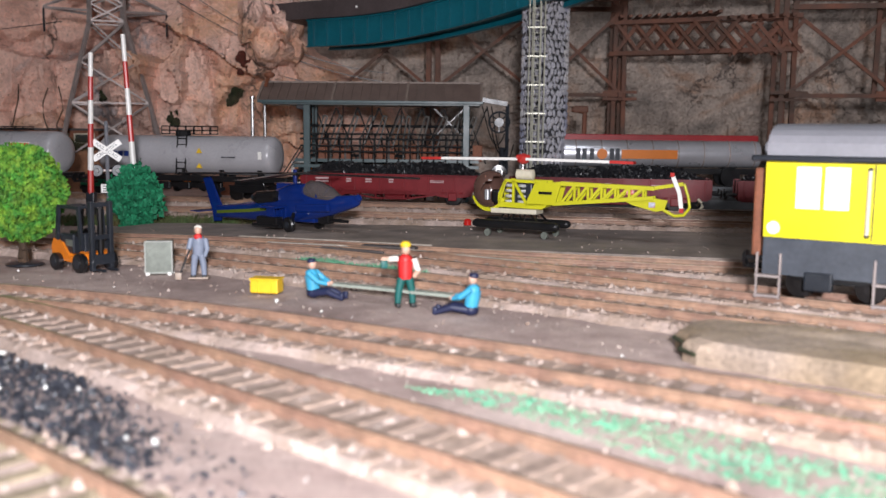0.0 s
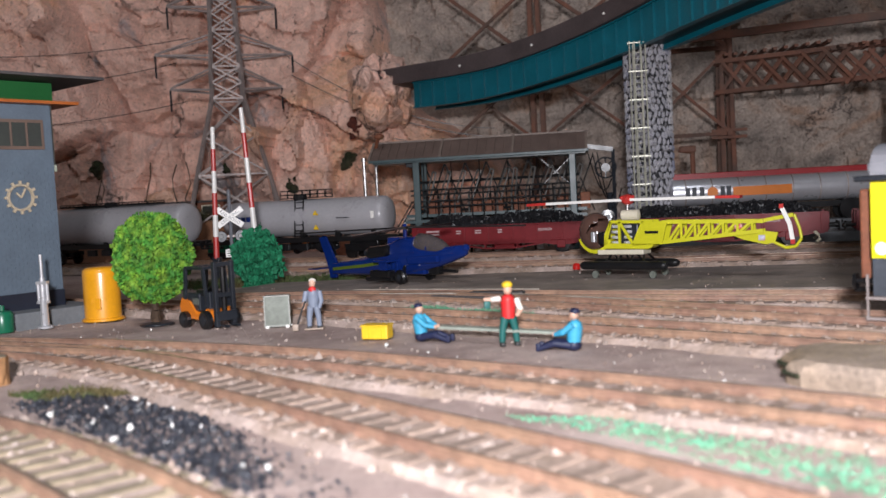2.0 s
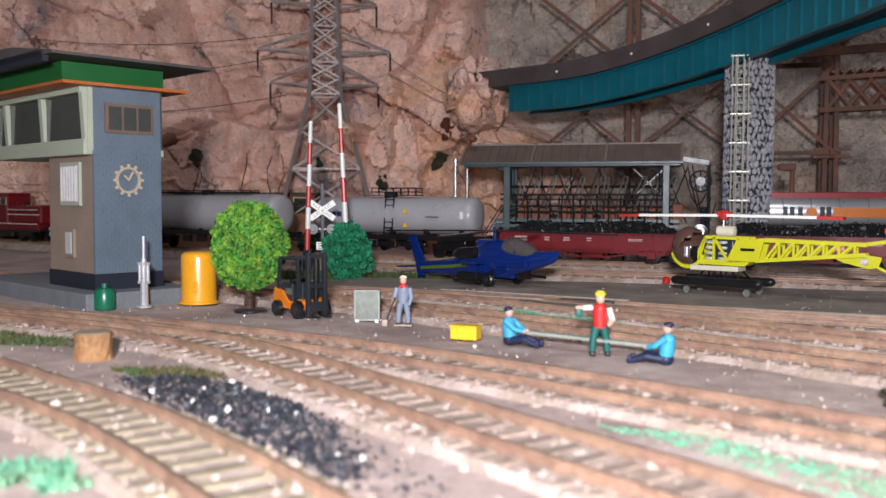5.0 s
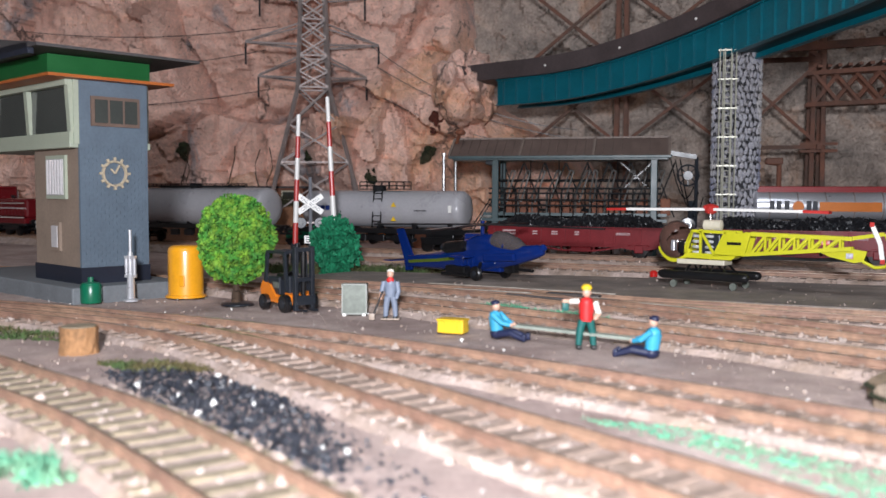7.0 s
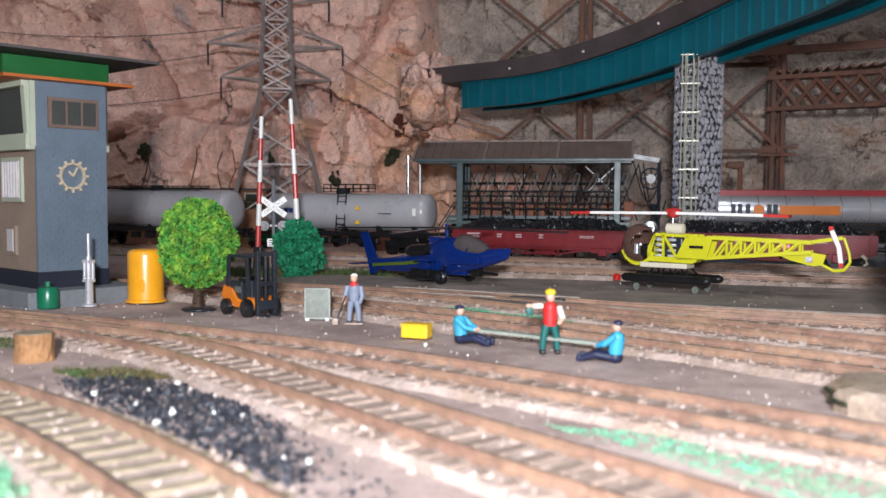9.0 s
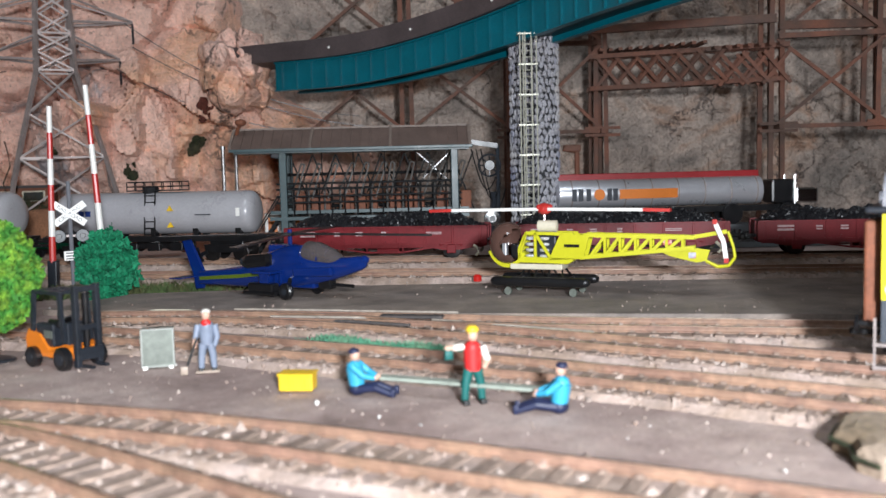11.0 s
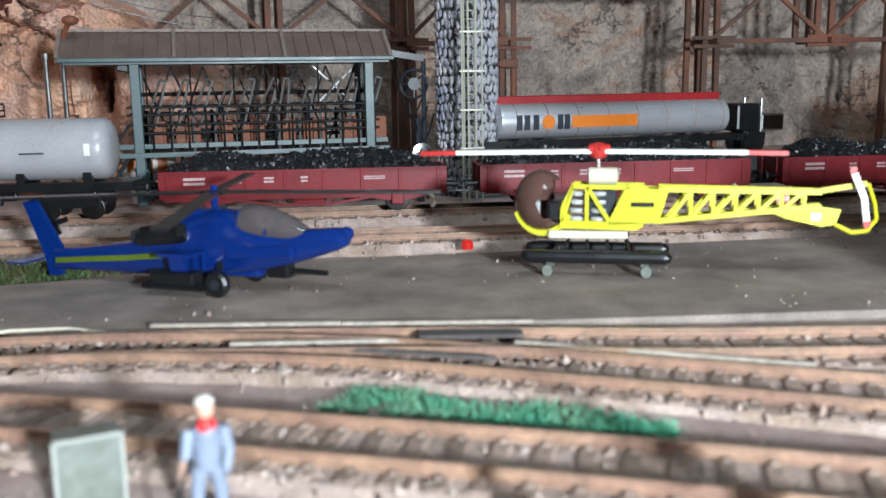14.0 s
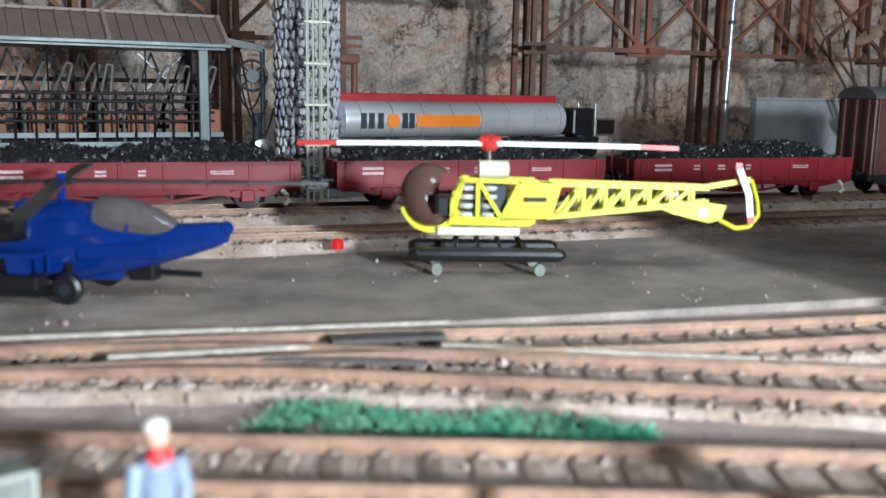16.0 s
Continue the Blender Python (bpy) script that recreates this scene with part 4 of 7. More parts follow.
M["concrete"] = node_mat("grey_model_concrete", (0.14, 0.15, 0.16), 0.8, vary=0.15, scale=60, bump=0.2)
M["concrete_pale"] = node_mat("pale_grey_concrete", (0.24, 0.24, 0.25), 0.8, vary=0.15, scale=50, bump=0.2)
M["navy"] = node_mat("dark_navy_paint", (0.012, 0.015, 0.026), 0.45, vary=0.15, scale=60, bump=0.05)
# darkness of the cabin interior, put into the colour
M["cabin_gloom"] = node_mat("painted_cabin_gloom", (0.06, 0.055, 0.045), 0.6, vary=0.4, scale=30, bump=0.0)
M["curtain"] = node_mat("pale_curtain", (0.42, 0.40, 0.40), 0.7, vary=0.12, scale=90, bump=0.05)
M["dullorange"] = node_mat("dull_orange_trim", (0.36, 0.10, 0.02), 0.5, vary=0.15, scale=90, bump=0.05)
M["mutedbrown"] = node_mat("muted_brown_window_frame", (0.13, 0.085, 0.065), 0.6, vary=0.15, scale=90, bump=0.05)
M["brass"] = node_mat("pale_brass_plastic", (0.46, 0.38, 0.27), 0.5, vary=0.1, scale=90, bump=0.1)
make_signal_box()


# ---- trees ----
def make_tree(name, m, label, h, r, trunk_h, mat, seed, squash=1.0, leaf=0.0013, n=8500, ragged=1.0):
    t = thing(name, m, label, "tree")
    rnd = random.Random(seed)
    bm = B()
    prev = Vector((0, 0, -0.002))
    for k in range(4):
        nxt = Vector((rnd.uniform(-0.001, 0.001), rnd.uniform(-0.001, 0.001), trunk_h * (k + 1) / 3.2))
        rod(bm, prev, nxt, 0.0028 - 0.0004 * k, 0.0024 - 0.0004 * k, 8)
        prev = nxt
    for k in range(7):
        a = rnd.uniform(0, 6.28)
        rod(bm, (0, 0, trunk_h), (r * 0.7 * math.cos(a), r * 0.7 * math.sin(a), trunk_h + rnd.uniform(0.3, 0.9) * (h - trunk_h)), 0.0012, 0.0004, 5)
    part("trunk", bm, "bark", t)
    cz, rz = (h + trunk_h) / 2, (h - trunk_h) / 2
    vs, fs = [], []
    for k in range(n):
        d = Vector((rnd.gauss(0, 1), rnd.gauss(0, 1), rnd.gauss(0, 1))).normalized()
        bumpy = 1 + 0.10 * ragged * noise.noise(d * 2.2 + Vector((seed, 0, 0))) + 0.09 * ragged * noise.noise(d * 6 + Vector((0, seed, 0)))
        q = (0.72 + 0.3 * rnd.random() ** 0.6) * bumpy
        c = Vector((d.x * r * q, d.y * r * q, cz + d.z * rz * q * squash))
        e = Euler((rnd.uniform(0, 6), rnd.uniform(0, 6), rnd.uniform(0, 6))).to_matrix()
        s = leaf * rnd.uniform(0.6, 1.35)
        k0 = len(vs)
        for u in ((-1, -0.5, 0), (1, -0.6, 0.3), (0.7, 0.8, 0), (-0.6, 0.7, 0.4)):
            vs.append(tuple(c + e @ (Vector(u) * s)))
        fs += [(k0, k0 + 1, k0 + 2), (k0, k0 + 2, k0 + 3)]
    me = bpy.data.meshes.new("crown")
    me.from_pydata(vs, [], fs)
    me.materials.append(M[mat])
    ob = new("crown", me)
    ob.parent = t
    part("crown_core", ball(B(), (0, 0, cz), 1.0, 3, (r * (0.80 - 0.06 * ragged), r * (0.80 - 0.06 * ragged), rz * (0.80 - 0.06 * ragged) * squash)), mat, t)
    return t


M["bark"] = node_mat("dark_bark", (0.06, 0.035, 0.02), 0.9, vary=0.3, scale=150, bump=0.4)
big_tree = make_tree("round_tree", pose(-0.160, 0.370, 0), "bright green round foam leaved model tree", 0.056, 0.0186, 0.0112, "leaf", 4, leaf=0.0011, n=10500)
make_tree("bush", pose(-0.174, 0.551, -0.004), "dark bluish green bushy model shrub", 0.043, 0.0155, 0.003, "leaf2", 8, leaf=0.0021, n=2600, ragged=3.2)
part("foot_disc", lathe(B(), [(0.0085, 0), (0.0085, 0.0005), (0.007, 0.0010), (0.003, 0.0014)], 20), "dark", big_tree, "dark round plastic foot")


# ---- drum, can, stump, box, board, post ----
def make_drum():
    t = thing("storage_tank", pose(-0.204, 0.396, 0), "upright yellow orange plastic storage tank", "tank")
    part("tank_body", lathe(B(), [(0.0098, 0), (0.0105, 0.0004), (0.0105, 0.0012), (0.0096, 0.0016), (0.0096, 0.0255), (0.0092, 0.0272), (0.0075, 0.0285), (0.003, 0.0288)], 32), "drum", t, smooth=True)
    part("hatch", box(B(), (0.003, -0.0096, 0.0095), (0.003, 0.001, 0.006), bevel=0.0004), "drum", t)
    part("rim", lathe(B(), [(0.0112, 0.0), (0.0112, 0.0008)], 32), "drum", t)


def make_can():
    t = thing("oil_can", pose(-0.237, 0.357, 0), "small green plastic container by the signal box", "container")
    part("can_body", lathe(B(), [(0.0052, 0), (0.0054, 0.0005), (0.0054, 0.009), (0.0045, 0.0105), (0.0012, 0.0112)], 20), "bottle", t, smooth=True)
    part("cap", lathe(B(), [(0.0015, 0.011), (0.0015, 0.0135)], 10), "bottle", t)


def make_signal_post():
    t = thing("water_post", pose(-0.2205, 0.368, 0), "slim chromed post with a fork fitting", "post")
    part("pole", rod(B(), (0, 0, 0), (0, 0, 0.014), 0.0022, 0.0019, 10), "brightmetal", t)
    for s in (-1, 1):
        part("fork", rod(B(), (s * 0.0024, 0, 0.013), (s * 0.0024, 0, 0.023), 0.0009, seg=8), "brightmetal", t)
    part("bracket", box(B(), (0, 0, 0.0135), (0.006, 0.0025, 0.0015)), "brightmetal", t)
    part("bracket", box(B(), (0, 0, 0.0235), (0.006, 0.0025, 0.0015)), "brightmetal", t)
    part("core", rod(B(), (0, 0, 0.013), (0, 0, 0.026), 0.0013, seg=8), "brightmetal", t)
    part("rod", rod(B(), (0, 0, 0.026), (0, 0, 0.038), 0.0008, seg=8), "brightmetal", t)
    part("foot", lathe(B(), [(0.004, 0), (0.004, 0.001), (0.0025, 0.0016)], 12), "brightmetal", t)


def make_stump():
    t = thing("tree_stump", pose(-0.151, 0.226, 0), "short brown sawn wooden stump", "stump")
    rnd = random.Random(2)
    bm = lathe(B(), [(0.0072, -0.001), (0.0068, 0.002), (0.0066, 0.006), (0.0067, 0.0092)], 22)
    for v in bm.verts:
        v.co.x *= 1 + rnd.uniform(-0.05, 0.05)
    part("bark", bm, "stumpwood", t)
    part("cut_face", lathe(B(), [(0.0062, 0.0092), (0.006, 0.0095)], 20), "sleeper_pale", t, "pale sawn top")


def make_crate():
    t = thing("tool_crate", pose(-0.0298, 0.3045, 0, 0, 0, -8) @ Matrix.Diagonal((0.92, 1, 0.78, 1)), "small bright yellow plastic crate", "crate")
    bm = box(B(), (0, 0, 0.0037), (0.0125, 0.007, 0.0068), bevel=0.0006)
    part("crate_body", bm, "crate", t)
    part("crate_lid", box(B(), (0, 0, 0.0074), (0.0131, 0.0076, 0.0009), bevel=0.0002), "crate", t)
    for x in (-0.003, 0.003):
        part("batten", box(B(), (x, -0.0036, 0.0037), (0.001, 0.0006, 0.006)), "crate", t)


def make_panel():
    t = thing("notice_board", pose(-0.0878, 0.347, 0, 0, 0, 12) @ Matrix.Scale(1.04, 4), "grey green metal cabinet with a pale frame", "cabinet")
    part("cabinet_body", box(B(), (0, 0.0024, 0.0072), (0.0112, 0.0065, 0.0142), bevel=0.0004), "panelgrey", t)
    part("frame", box(B(), (0, -0.0011, 0.0142), (0.0118, 0.0008, 0.0006)), "framegrey", t)
    part("frame", box(B(), (0, -0.0011, 0.0008), (0.0118, 0.0008, 0.0006)), "framegrey", t)
    for x in (-0.0055, 0.0055):
        part("frame", box(B(), (x, -0.0011, 0.0075), (0.0006, 0.0008, 0.0140)), "framegrey", t)
    for x in (-0.0045, 0.0045):
        part("foot", box(B(), (x, 0.001, 0.0004), (0.0016, 0.006, 0.0012)), "white", t)


M["framegrey"] = node_mat("pale_grey_frame", (0.30, 0.31, 0.28), 0.5, vary=0.1, scale=90, bump=0.02)
M["brightmetal"] = node_mat("bright_white_metal", (0.55, 0.55, 0.57), 0.3, metal=0.5, vary=0.1, scale=90, bump=0.0)
M["bottle"] = node_mat("green_bottle_plastic", (0.008, 0.12, 0.06), 0.3, vary=0.1, scale=60, bump=0.02)
M["stumpwood"] = node_mat("brown_cork_bark", (0.27, 0.14, 0.06), 0.85, vary=0.35, scale=120, bump=0.5)
M["crate"] = node_mat("bright_yellow_plastic", (0.75, 0.48, 0.02), 0.4, vary=0.08, scale=90, bump=0.02)
M["panelgrey"] = node_mat("dull_grey_green_metal", (0.16, 0.175, 0.15), 0.4, metal=0.3, vary=0.25, scale=90, bump=0.1)
make_drum(), make_can(), make_signal_post(), make_stump(), make_crate(), make_panel()


# ---- forklift ----
def make_forklift():
    t = thing("forklift_truck", pose(-0.125, 0.357, 0, 0, 0, -35), "orange and black toy forklift truck", "forklift")
    bm = B()
    extrude(bm, [(-0.0165, 0.0045), (0.010, 0.0035), (0.010, 0.0085), (0.0065, 0.0095), (0.003, 0.0065), (-0.003, 0.0065), (-0.009, 0.0125), (-0.0155, 0.014), (-0.0175, 0.010)], -0.0065, 0.0065)
    part("chassis", bm, "orange", t, "orange chassis and counterweight")
    part("engine_cover", box(B(), (-0.007, 0, 0.012), (0.011, 0.0105, 0.009), bevel=0.0008), "dark", t)
    part("seat", box(B(), (-0.003, 0, 0.0165), (0.007, 0.008, 0.003), bevel=0.0008), "black", t)
    part("dash", box(B(), (0.006, 0, 0.013), (0.003, 0.010, 0.009), bevel=0.0006), "dark", t)
    part("steering_wheel", lathe(B(), [(0.0028, 0), (0.0028, 0.0006)], 14, pose(0.0035, 0, 0.0185, 0, -30, 0)), "black", t)
    part("label_plate", box(B(), (-0.004, -0.0056, 0.0125), (0.005, 0.0004, 0.003)), "panelgrey", t, "grey plate with unreadable bars")
    for s in (-1, 1):
        part("roof_post", bar(B(), (0.0065, s * 0.0058, 0.010), (0.0045, s * 0.0058, 0.0285), 0.0013, 0.0016), "dark", t)
        part("roof_post", bar(B(), (-0.0135, s * 0.0058, 0.012), (-0.0115, s * 0.0058, 0.0285), 0.0013, 0.0018), "dark", t)
        part("mast_rail", box(B(), (0.0125, s * 0.0046, 0.0165), (0.0026, 0.0020, 0.031), bevel=0.0003), "dark", t)
        part("fork", box(B(), (0.0165, s * 0.003, 0.0016), (0.006, 0.0016, 0.0009)), "dark", t)
        part("roof_rail", box(B(), (-0.0035, s * 0.0055, 0.0287), (0.0175, 0.0014, 0.0014)), "dark", t)
    for k in range(5):
        part("roof_bar", box(B(), (-0.011 + k * 0.0038, 0, 0.0288), (0.0012, 0.0112, 0.0011)), "dark", t)
    for z in (0.0055, 0.016, 0.0305):
        part("mast_cross", box(B(), (0.0125, 0, z), (0.0022, 0.009, 0.002)), "dark", t)
    part("lift_cylinder", rod(B(), (0.0118, 0, 0.004), (0.0118, 0, 0.029), 0.0012, seg=8), "black", t)
    part("carriage", box(B(), (0.0142, 0, 0.0062), (0.0012, 0.0105, 0.0045)), "dark", t, "dark fork carriage")
    for x, r, s in ((-0.0115, 0.0040, -1), (-0.0115, 0.0040, 1), (0.0075, 0.0046, -1), (0.0075, 0.0046, 1)):
        m = pose(x, s * 0.0075, r - 0.0003, 90)
        w = part("wheel", lathe(B(), [(r * 0.82, -0.0017), (r, -0.0011), (r, 0.0011), (r * 0.82, 0.0017)], 20, m), "black", t)
        part("rim", lathe(B(), [(r * 0.5, -0.0019), (r * 0.5, 0.0019)], 14, m), "dark", w)


make_forklift()


# ---- painted figures ----
FIG = {"skin": (0.55, 0.34, 0.25), "grey": (0.20, 0.23, 0.30), "red": (0.55, 0.02, 0.02), "cyan": (0.05, 0.32, 0.50), "navy": (0.012, 0.016, 0.05), "green": (0.01, 0.10, 0.09), "yellow": (0.75, 0.5, 0.02), "white": (0.7, 0.66, 0.6), "black": (0.02, 0.02, 0.02), "base": (0.38, 0.30, 0.24)}
for k, c in FIG.items():
    M["fig_" + k] = node_mat("figure_" + k, c, 0.5, vary=0.12, scale=200, bump=0.05)


def figure(name, m, label, bits):
    """One joined mesh; bits are (colour, kind, a, b, r0, r1)."""
    bm = B()
    names = []
    for col, kind, a, b, r0, r1 in bits:
        old = set(bm.faces)
        if kind == "ball":
            ball(bm, a, r0, 2, b)
        elif kind == "limb":
            rod(bm, a, b, r0, r1, 10)
            ball(bm, b, r1, 1)
        else:
            box(bm, a, b, bevel=r0)
        if col not in names:
            names.append(col)
        for f in bm.faces:
            if f not in old:
                f.material_index = names.index(col)
    me = bpy.data.meshes.new(name)
    bm.to_mesh(me)
    bm.free()
    for c in names:
        me.materials.append(M["fig_" + c])
    me.polygons.foreach_set("use_smooth", [True] * len(me.polygons))
    me.set_sharp_from_angle(angle=radians(50))
    ob = new(name, me)
    ob.matrix_basis = m
    return tagged(ob, label, "figurine", "figurines in the yard")


def legs(col, spread=0.0016):
    out = []
    for s in (-1, 1):
        out += [(col, "limb", (s * 0.0012, 0, 0.0095), (s * spread * 1.15, 0.0, 0.0052), 0.0015, 0.0012), (col, "limb", (s * spread * 1.15, 0, 0.0052), (s * spread * 1.3, 0, 0.0012), 0.0012, 0.0010),
                ("black", "box", (s * spread * 1.3, -0.0006, 0.0007), (0.0017, 0.0034, 0.0013), 0.0003, 0)]
    return out


figure("figurine", pose(-0.0672, 0.338, 0, 0, 0, 10) @ Matrix.Scale(1.10, 4), "painted standing worker figurine in grey overalls with red scarf and shovel",
       legs("grey") + [("grey", "limb", (0, 0, 0.0092), (0, 0.0002, 0.0150), 0.0021, 0.0027), ("red", "ball", (0, -0.0010, 0.0165), (1, 0.7, 0.8), 0.0017, 0), ("skin", "ball", (0, -0.0002, 0.0190), (0.9, 1, 1.15), 0.00165, 0),
                       ("white", "ball", (0, 0.0002, 0.0200), (1, 1, 0.7), 0.0016, 0), ("grey", "limb", (-0.0027, 0, 0.0157), (-0.0036, -0.0012, 0.0115), 0.0011, 0.0010), ("grey", "limb", (0.0027, 0, 0.0157), (0.0034, -0.0004, 0.0115), 0.0011, 0.0010),
                       ("skin", "limb", (-0.0036, -0.0012, 0.0115), (-0.0040, -0.0026, 0.0088), 0.0008, 0.0008), ("grey", "limb", (0.0034, -0.0004, 0.0115), (0.0026, -0.0016, 0.0090), 0.0009, 0.0008),
                       ("black", "limb", (-0.0030, -0.0030, 0.0120), (-0.0068, -0.0034, 0.0018), 0.0004, 0.0004), ("base", "box", (-0.0074, -0.0036, 0.0014), (0.0024, 0.0006, 0.0028), 0.0002, 0), ("base", "box", (0, 0, 0.0003), (0.0078, 0.0055, 0.0007), 0.0002, 0)])


def sitter(m, label, hat):
    bits = [("navy", "ball", (0, 0, 0.0018), (1.1, 1.1, 0.9), 0.0022, 0), ("cyan", "limb", (0, 0, 0.0024), (-0.0006, 0, 0.0074), 0.0021, 0.0024), ("skin", "ball", (-0.0004, 0, 0.0108), (0.95, 1, 1.15), 0.0015, 0), (hat, "ball", (-0.0007, 0, 0.0118), (1.05, 1.05, 0.7), 0.0015, 0)]
    for s in (-1, 1):
        bits += [("navy", "limb", (0.0008, s * 0.0011, 0.0018), (0.0056, s * 0.0017, 0.0024), 0.0013, 0.0011), ("navy", "limb", (0.0056, s * 0.0017, 0.0024), (0.0098, s * 0.0019, 0.0009), 0.0011, 0.0009),
                 ("navy", "box", (0.0104, s * 0.0019, 0.0012), (0.0014, 0.0014, 0.0024), 0.0003, 0), ("cyan", "limb", (-0.0004, s * 0.0026, 0.0082), (0.0026, s * 0.0028, 0.0058), 0.0010, 0.0009), ("cyan", "limb", (0.0026, s * 0.0028, 0.0058), (0.0052, s * 0.0014, 0.0050), 0.0009, 0.0007), ("skin", "ball", (0.0056, s * 0.0012, 0.0050), (1, 1, 1), 0.0007, 0)]
    figure("figurine", m, label, bits)


sitter(pose(-0.0095, 0.2955, 0, 0, 0, -14) @ Matrix.Scale(1.20, 4), "painted sitting figurine in light blue shirt and dark trousers", "navy")
sitter(pose(0.0515, 0.2655, 0, 0, 0, 168) @ Matrix.Scale(1.20, 4), "painted sitting figurine in light blue shirt leaning to the tracks", "navy")
figure("figurine", pose(0.0272, 0.2800, 0, 0, 0, 15) @ Matrix.Scale(1.13, 4), "painted standing worker figurine in red vest and yellow helmet",
       legs("green", 0.0019) + [("red", "limb", (0, 0, 0.0092), (0, 0.0002, 0.0152), 0.0022, 0.0026), ("skin", "ball", (0, -0.0003, 0.0188), (0.95, 1, 1.15), 0.0016, 0), ("yellow", "ball", (0, 0, 0.0203), (1.1, 1.15, 0.75), 0.0017, 0),
                                ("white", "limb", (0.0028, 0, 0.0156), (0.0040, -0.0008, 0.0118), 0.0011, 0.0010), ("skin", "limb", (0.0040, -0.0008, 0.0118), (0.0026, -0.0022, 0.0104), 0.0009, 0.0008),
                                ("white", "limb", (-0.0028, 0, 0.0158), (-0.0058, -0.0010, 0.0158), 0.0010, 0.0009), ("skin", "limb", (-0.0058, -0.0010, 0.0158), (-0.0078, -0.0014, 0.0160), 0.0008, 0.0007), ("green", "box", (-0.0072, -0.0014, 0.0142), (0.0022, 0.0014, 0.0026), 0.0003, 0)])
M["plankgrey"] = node_mat("pale_grey_green_wood", (0.30, 0.33, 0.28), 0.7, vary=0.15, scale=90, bump=0.1)
bm = bar(B(), (-0.002, 0.2975, 0.0052), (0.0505, 0.271, 0.0056), 0.0042, 0.0010)
tagged(part("plank", bm, "plankgrey"), "long pale grey green plank held by sitting figurines", "plank")


# ---- yellow bubble helicopter ----
def make_yellow_heli():
    t = thing("toy_helicopter", pose(0.0796, 0.503, 0.0026, 0, 0, -25) @ Matrix.Diagonal((0.87, 0.95, 1, 1)), "yellow toy helicopter with lattice tail boom and brown bubble cockpit", "helicopter", "toy helicopters")
    y = "yellow"
    bub = ball(B(), (-0.0245, 0, 0.0275), 0.0118, 4)
    bmesh.ops.delete(bub, geom=[v for v in bub.verts if (v.co.x > -0.0185 and v.co.z < 0.0355) or (v.co - Vector((-0.0185, -0.0110, 0.0272))).length < 0.0062], context="VERTS")
    bmesh.ops.solidify(bub, geom=bub.faces[:], thickness=0.0006)
    part("pilot_seat", box(B(), (-0.0185, 0, 0.0235), (0.006, 0.008, 0.008), bevel=0.001), "black", t)
    part("console", box(B(), (-0.0265, 0, 0.0230), (0.003, 0.004, 0.009), bevel=0.0006), "brightmetal", t)
    part("bubble", bub, "bubble", t, "glossy brown bubble cockpit", smooth=True)
    bm = B()
    prev = None
    for k in range(10):
        a = math.radians(200 + k * 15)
        p = (-0.0235 + 0.0123 * math.cos(a), 0, 0.0277 + 0.0123 * math.sin(a))
        if prev:
            bar(bm, prev, p, 0.009, 0.0022)
        prev = p
    part("nose_frame", bm, y, t)
    bm = B()
    extrude(bm, [(-0.0165, 0.0175), (0.0165, 0.0170), (0.0195, 0.0185), (0.0195, 0.0200), (-0.0155, 0.0205)], -0.0055, 0.0055)
    part("floor_frame", bm, y, t)
    for s in (-1, 1):
        for x0, z0, x1, z1 in ((-0.0150, 0.0200, -0.0105, 0.0335), (-0.0105, 0.0335, 0.0200, 0.0330), (-0.0045, 0.0190, -0.0045, 0.0335), (0.0060, 0.0190, -0.0045, 0.0335), (0.0050, 0.0190, 0.0130, 0.0335), (-0.0150, 0.0200, -0.0150, 0.0250), (-0.0150, 0.0250, -0.0105, 0.0335)):
            part("frame_tube", bar(B(), (x0, s * 0.0050, z0), (x1, s * 0.0050, z1), 0.0013, 0.0017), y, t)
        bm = B()
        extrude(bm, [(0.0060, 0.0190), (0.0260, 0.0200), (0.0300, 0.0325), (0.0130, 0.0330)], s * 0.0045, s * 0.0055)
        part("side_plate", bm, y, t, "yellow side plate")
        part("marking", box(B(), (0.0190, s * 0.0058, 0.0268), (0.0095, 0.0003, 0.0016)), "black", t, "black registration bars")
    # engine
    for k in range(4):
        for xe in (-0.0085, 0.0005):
            part("engine_rib", lathe(B(), [(0.0036, 0), (0.0043, 0.0008), (0.0036, 0.0016)], 14, pose(xe, 0, 0.0200 + k * 0.0032)), "silverpaint", t, "bright silver engine rib")
    part("engine_block", box(B(), (0.0010, 0, 0.026), (0.014, 0.0050, 0.012), bevel=0.001), "dark", t)
    part("fuel_tank", lathe(B(), [(0.0012, -0.0075), (0.0032, -0.0068), (0.0032, 0.0050), (0.0012, 0.0058)], 16, pose(0.0030, -0.0005, 0.0370, 0, 90, 0)), "ivory", t, "ivory fuel tank", smooth=True)
    part("mast", rod(B(), (0, 0, 0.030), (0, 0, 0.0455), 0.0012, seg=10), "chrome", t)
    # boom
    xs = [0.030 + 0.0092 * k for k in range(7)]
    for s in (-1, 1):
        part("boom_chord", bar(B(), (0.026, s * 0.0045, 0.0325), (0.092, s * 0.002, 0.0315), 0.0014, 0.0021), y, t)
        part("boom_chord", bar(B(), (0.024, s * 0.0045, 0.0205), (0.092, s * 0.002, 0.0262), 0.0014, 0.0021), y, t)
        for k in range(6):
            zb = lambda x: 0.0205 + (x - 0.024) * 0.0057 / 0.068
            w = lambda x: s * (0.0045 - 0.0025 * (x - 0.026) / 0.066)
            a, b = xs[k], xs[k + 1]
            part("boom_strut", bar(B(), (a, w(a), zb(a)), (b, w(b), 0.032), 0.0011, 0.0016), y, t)
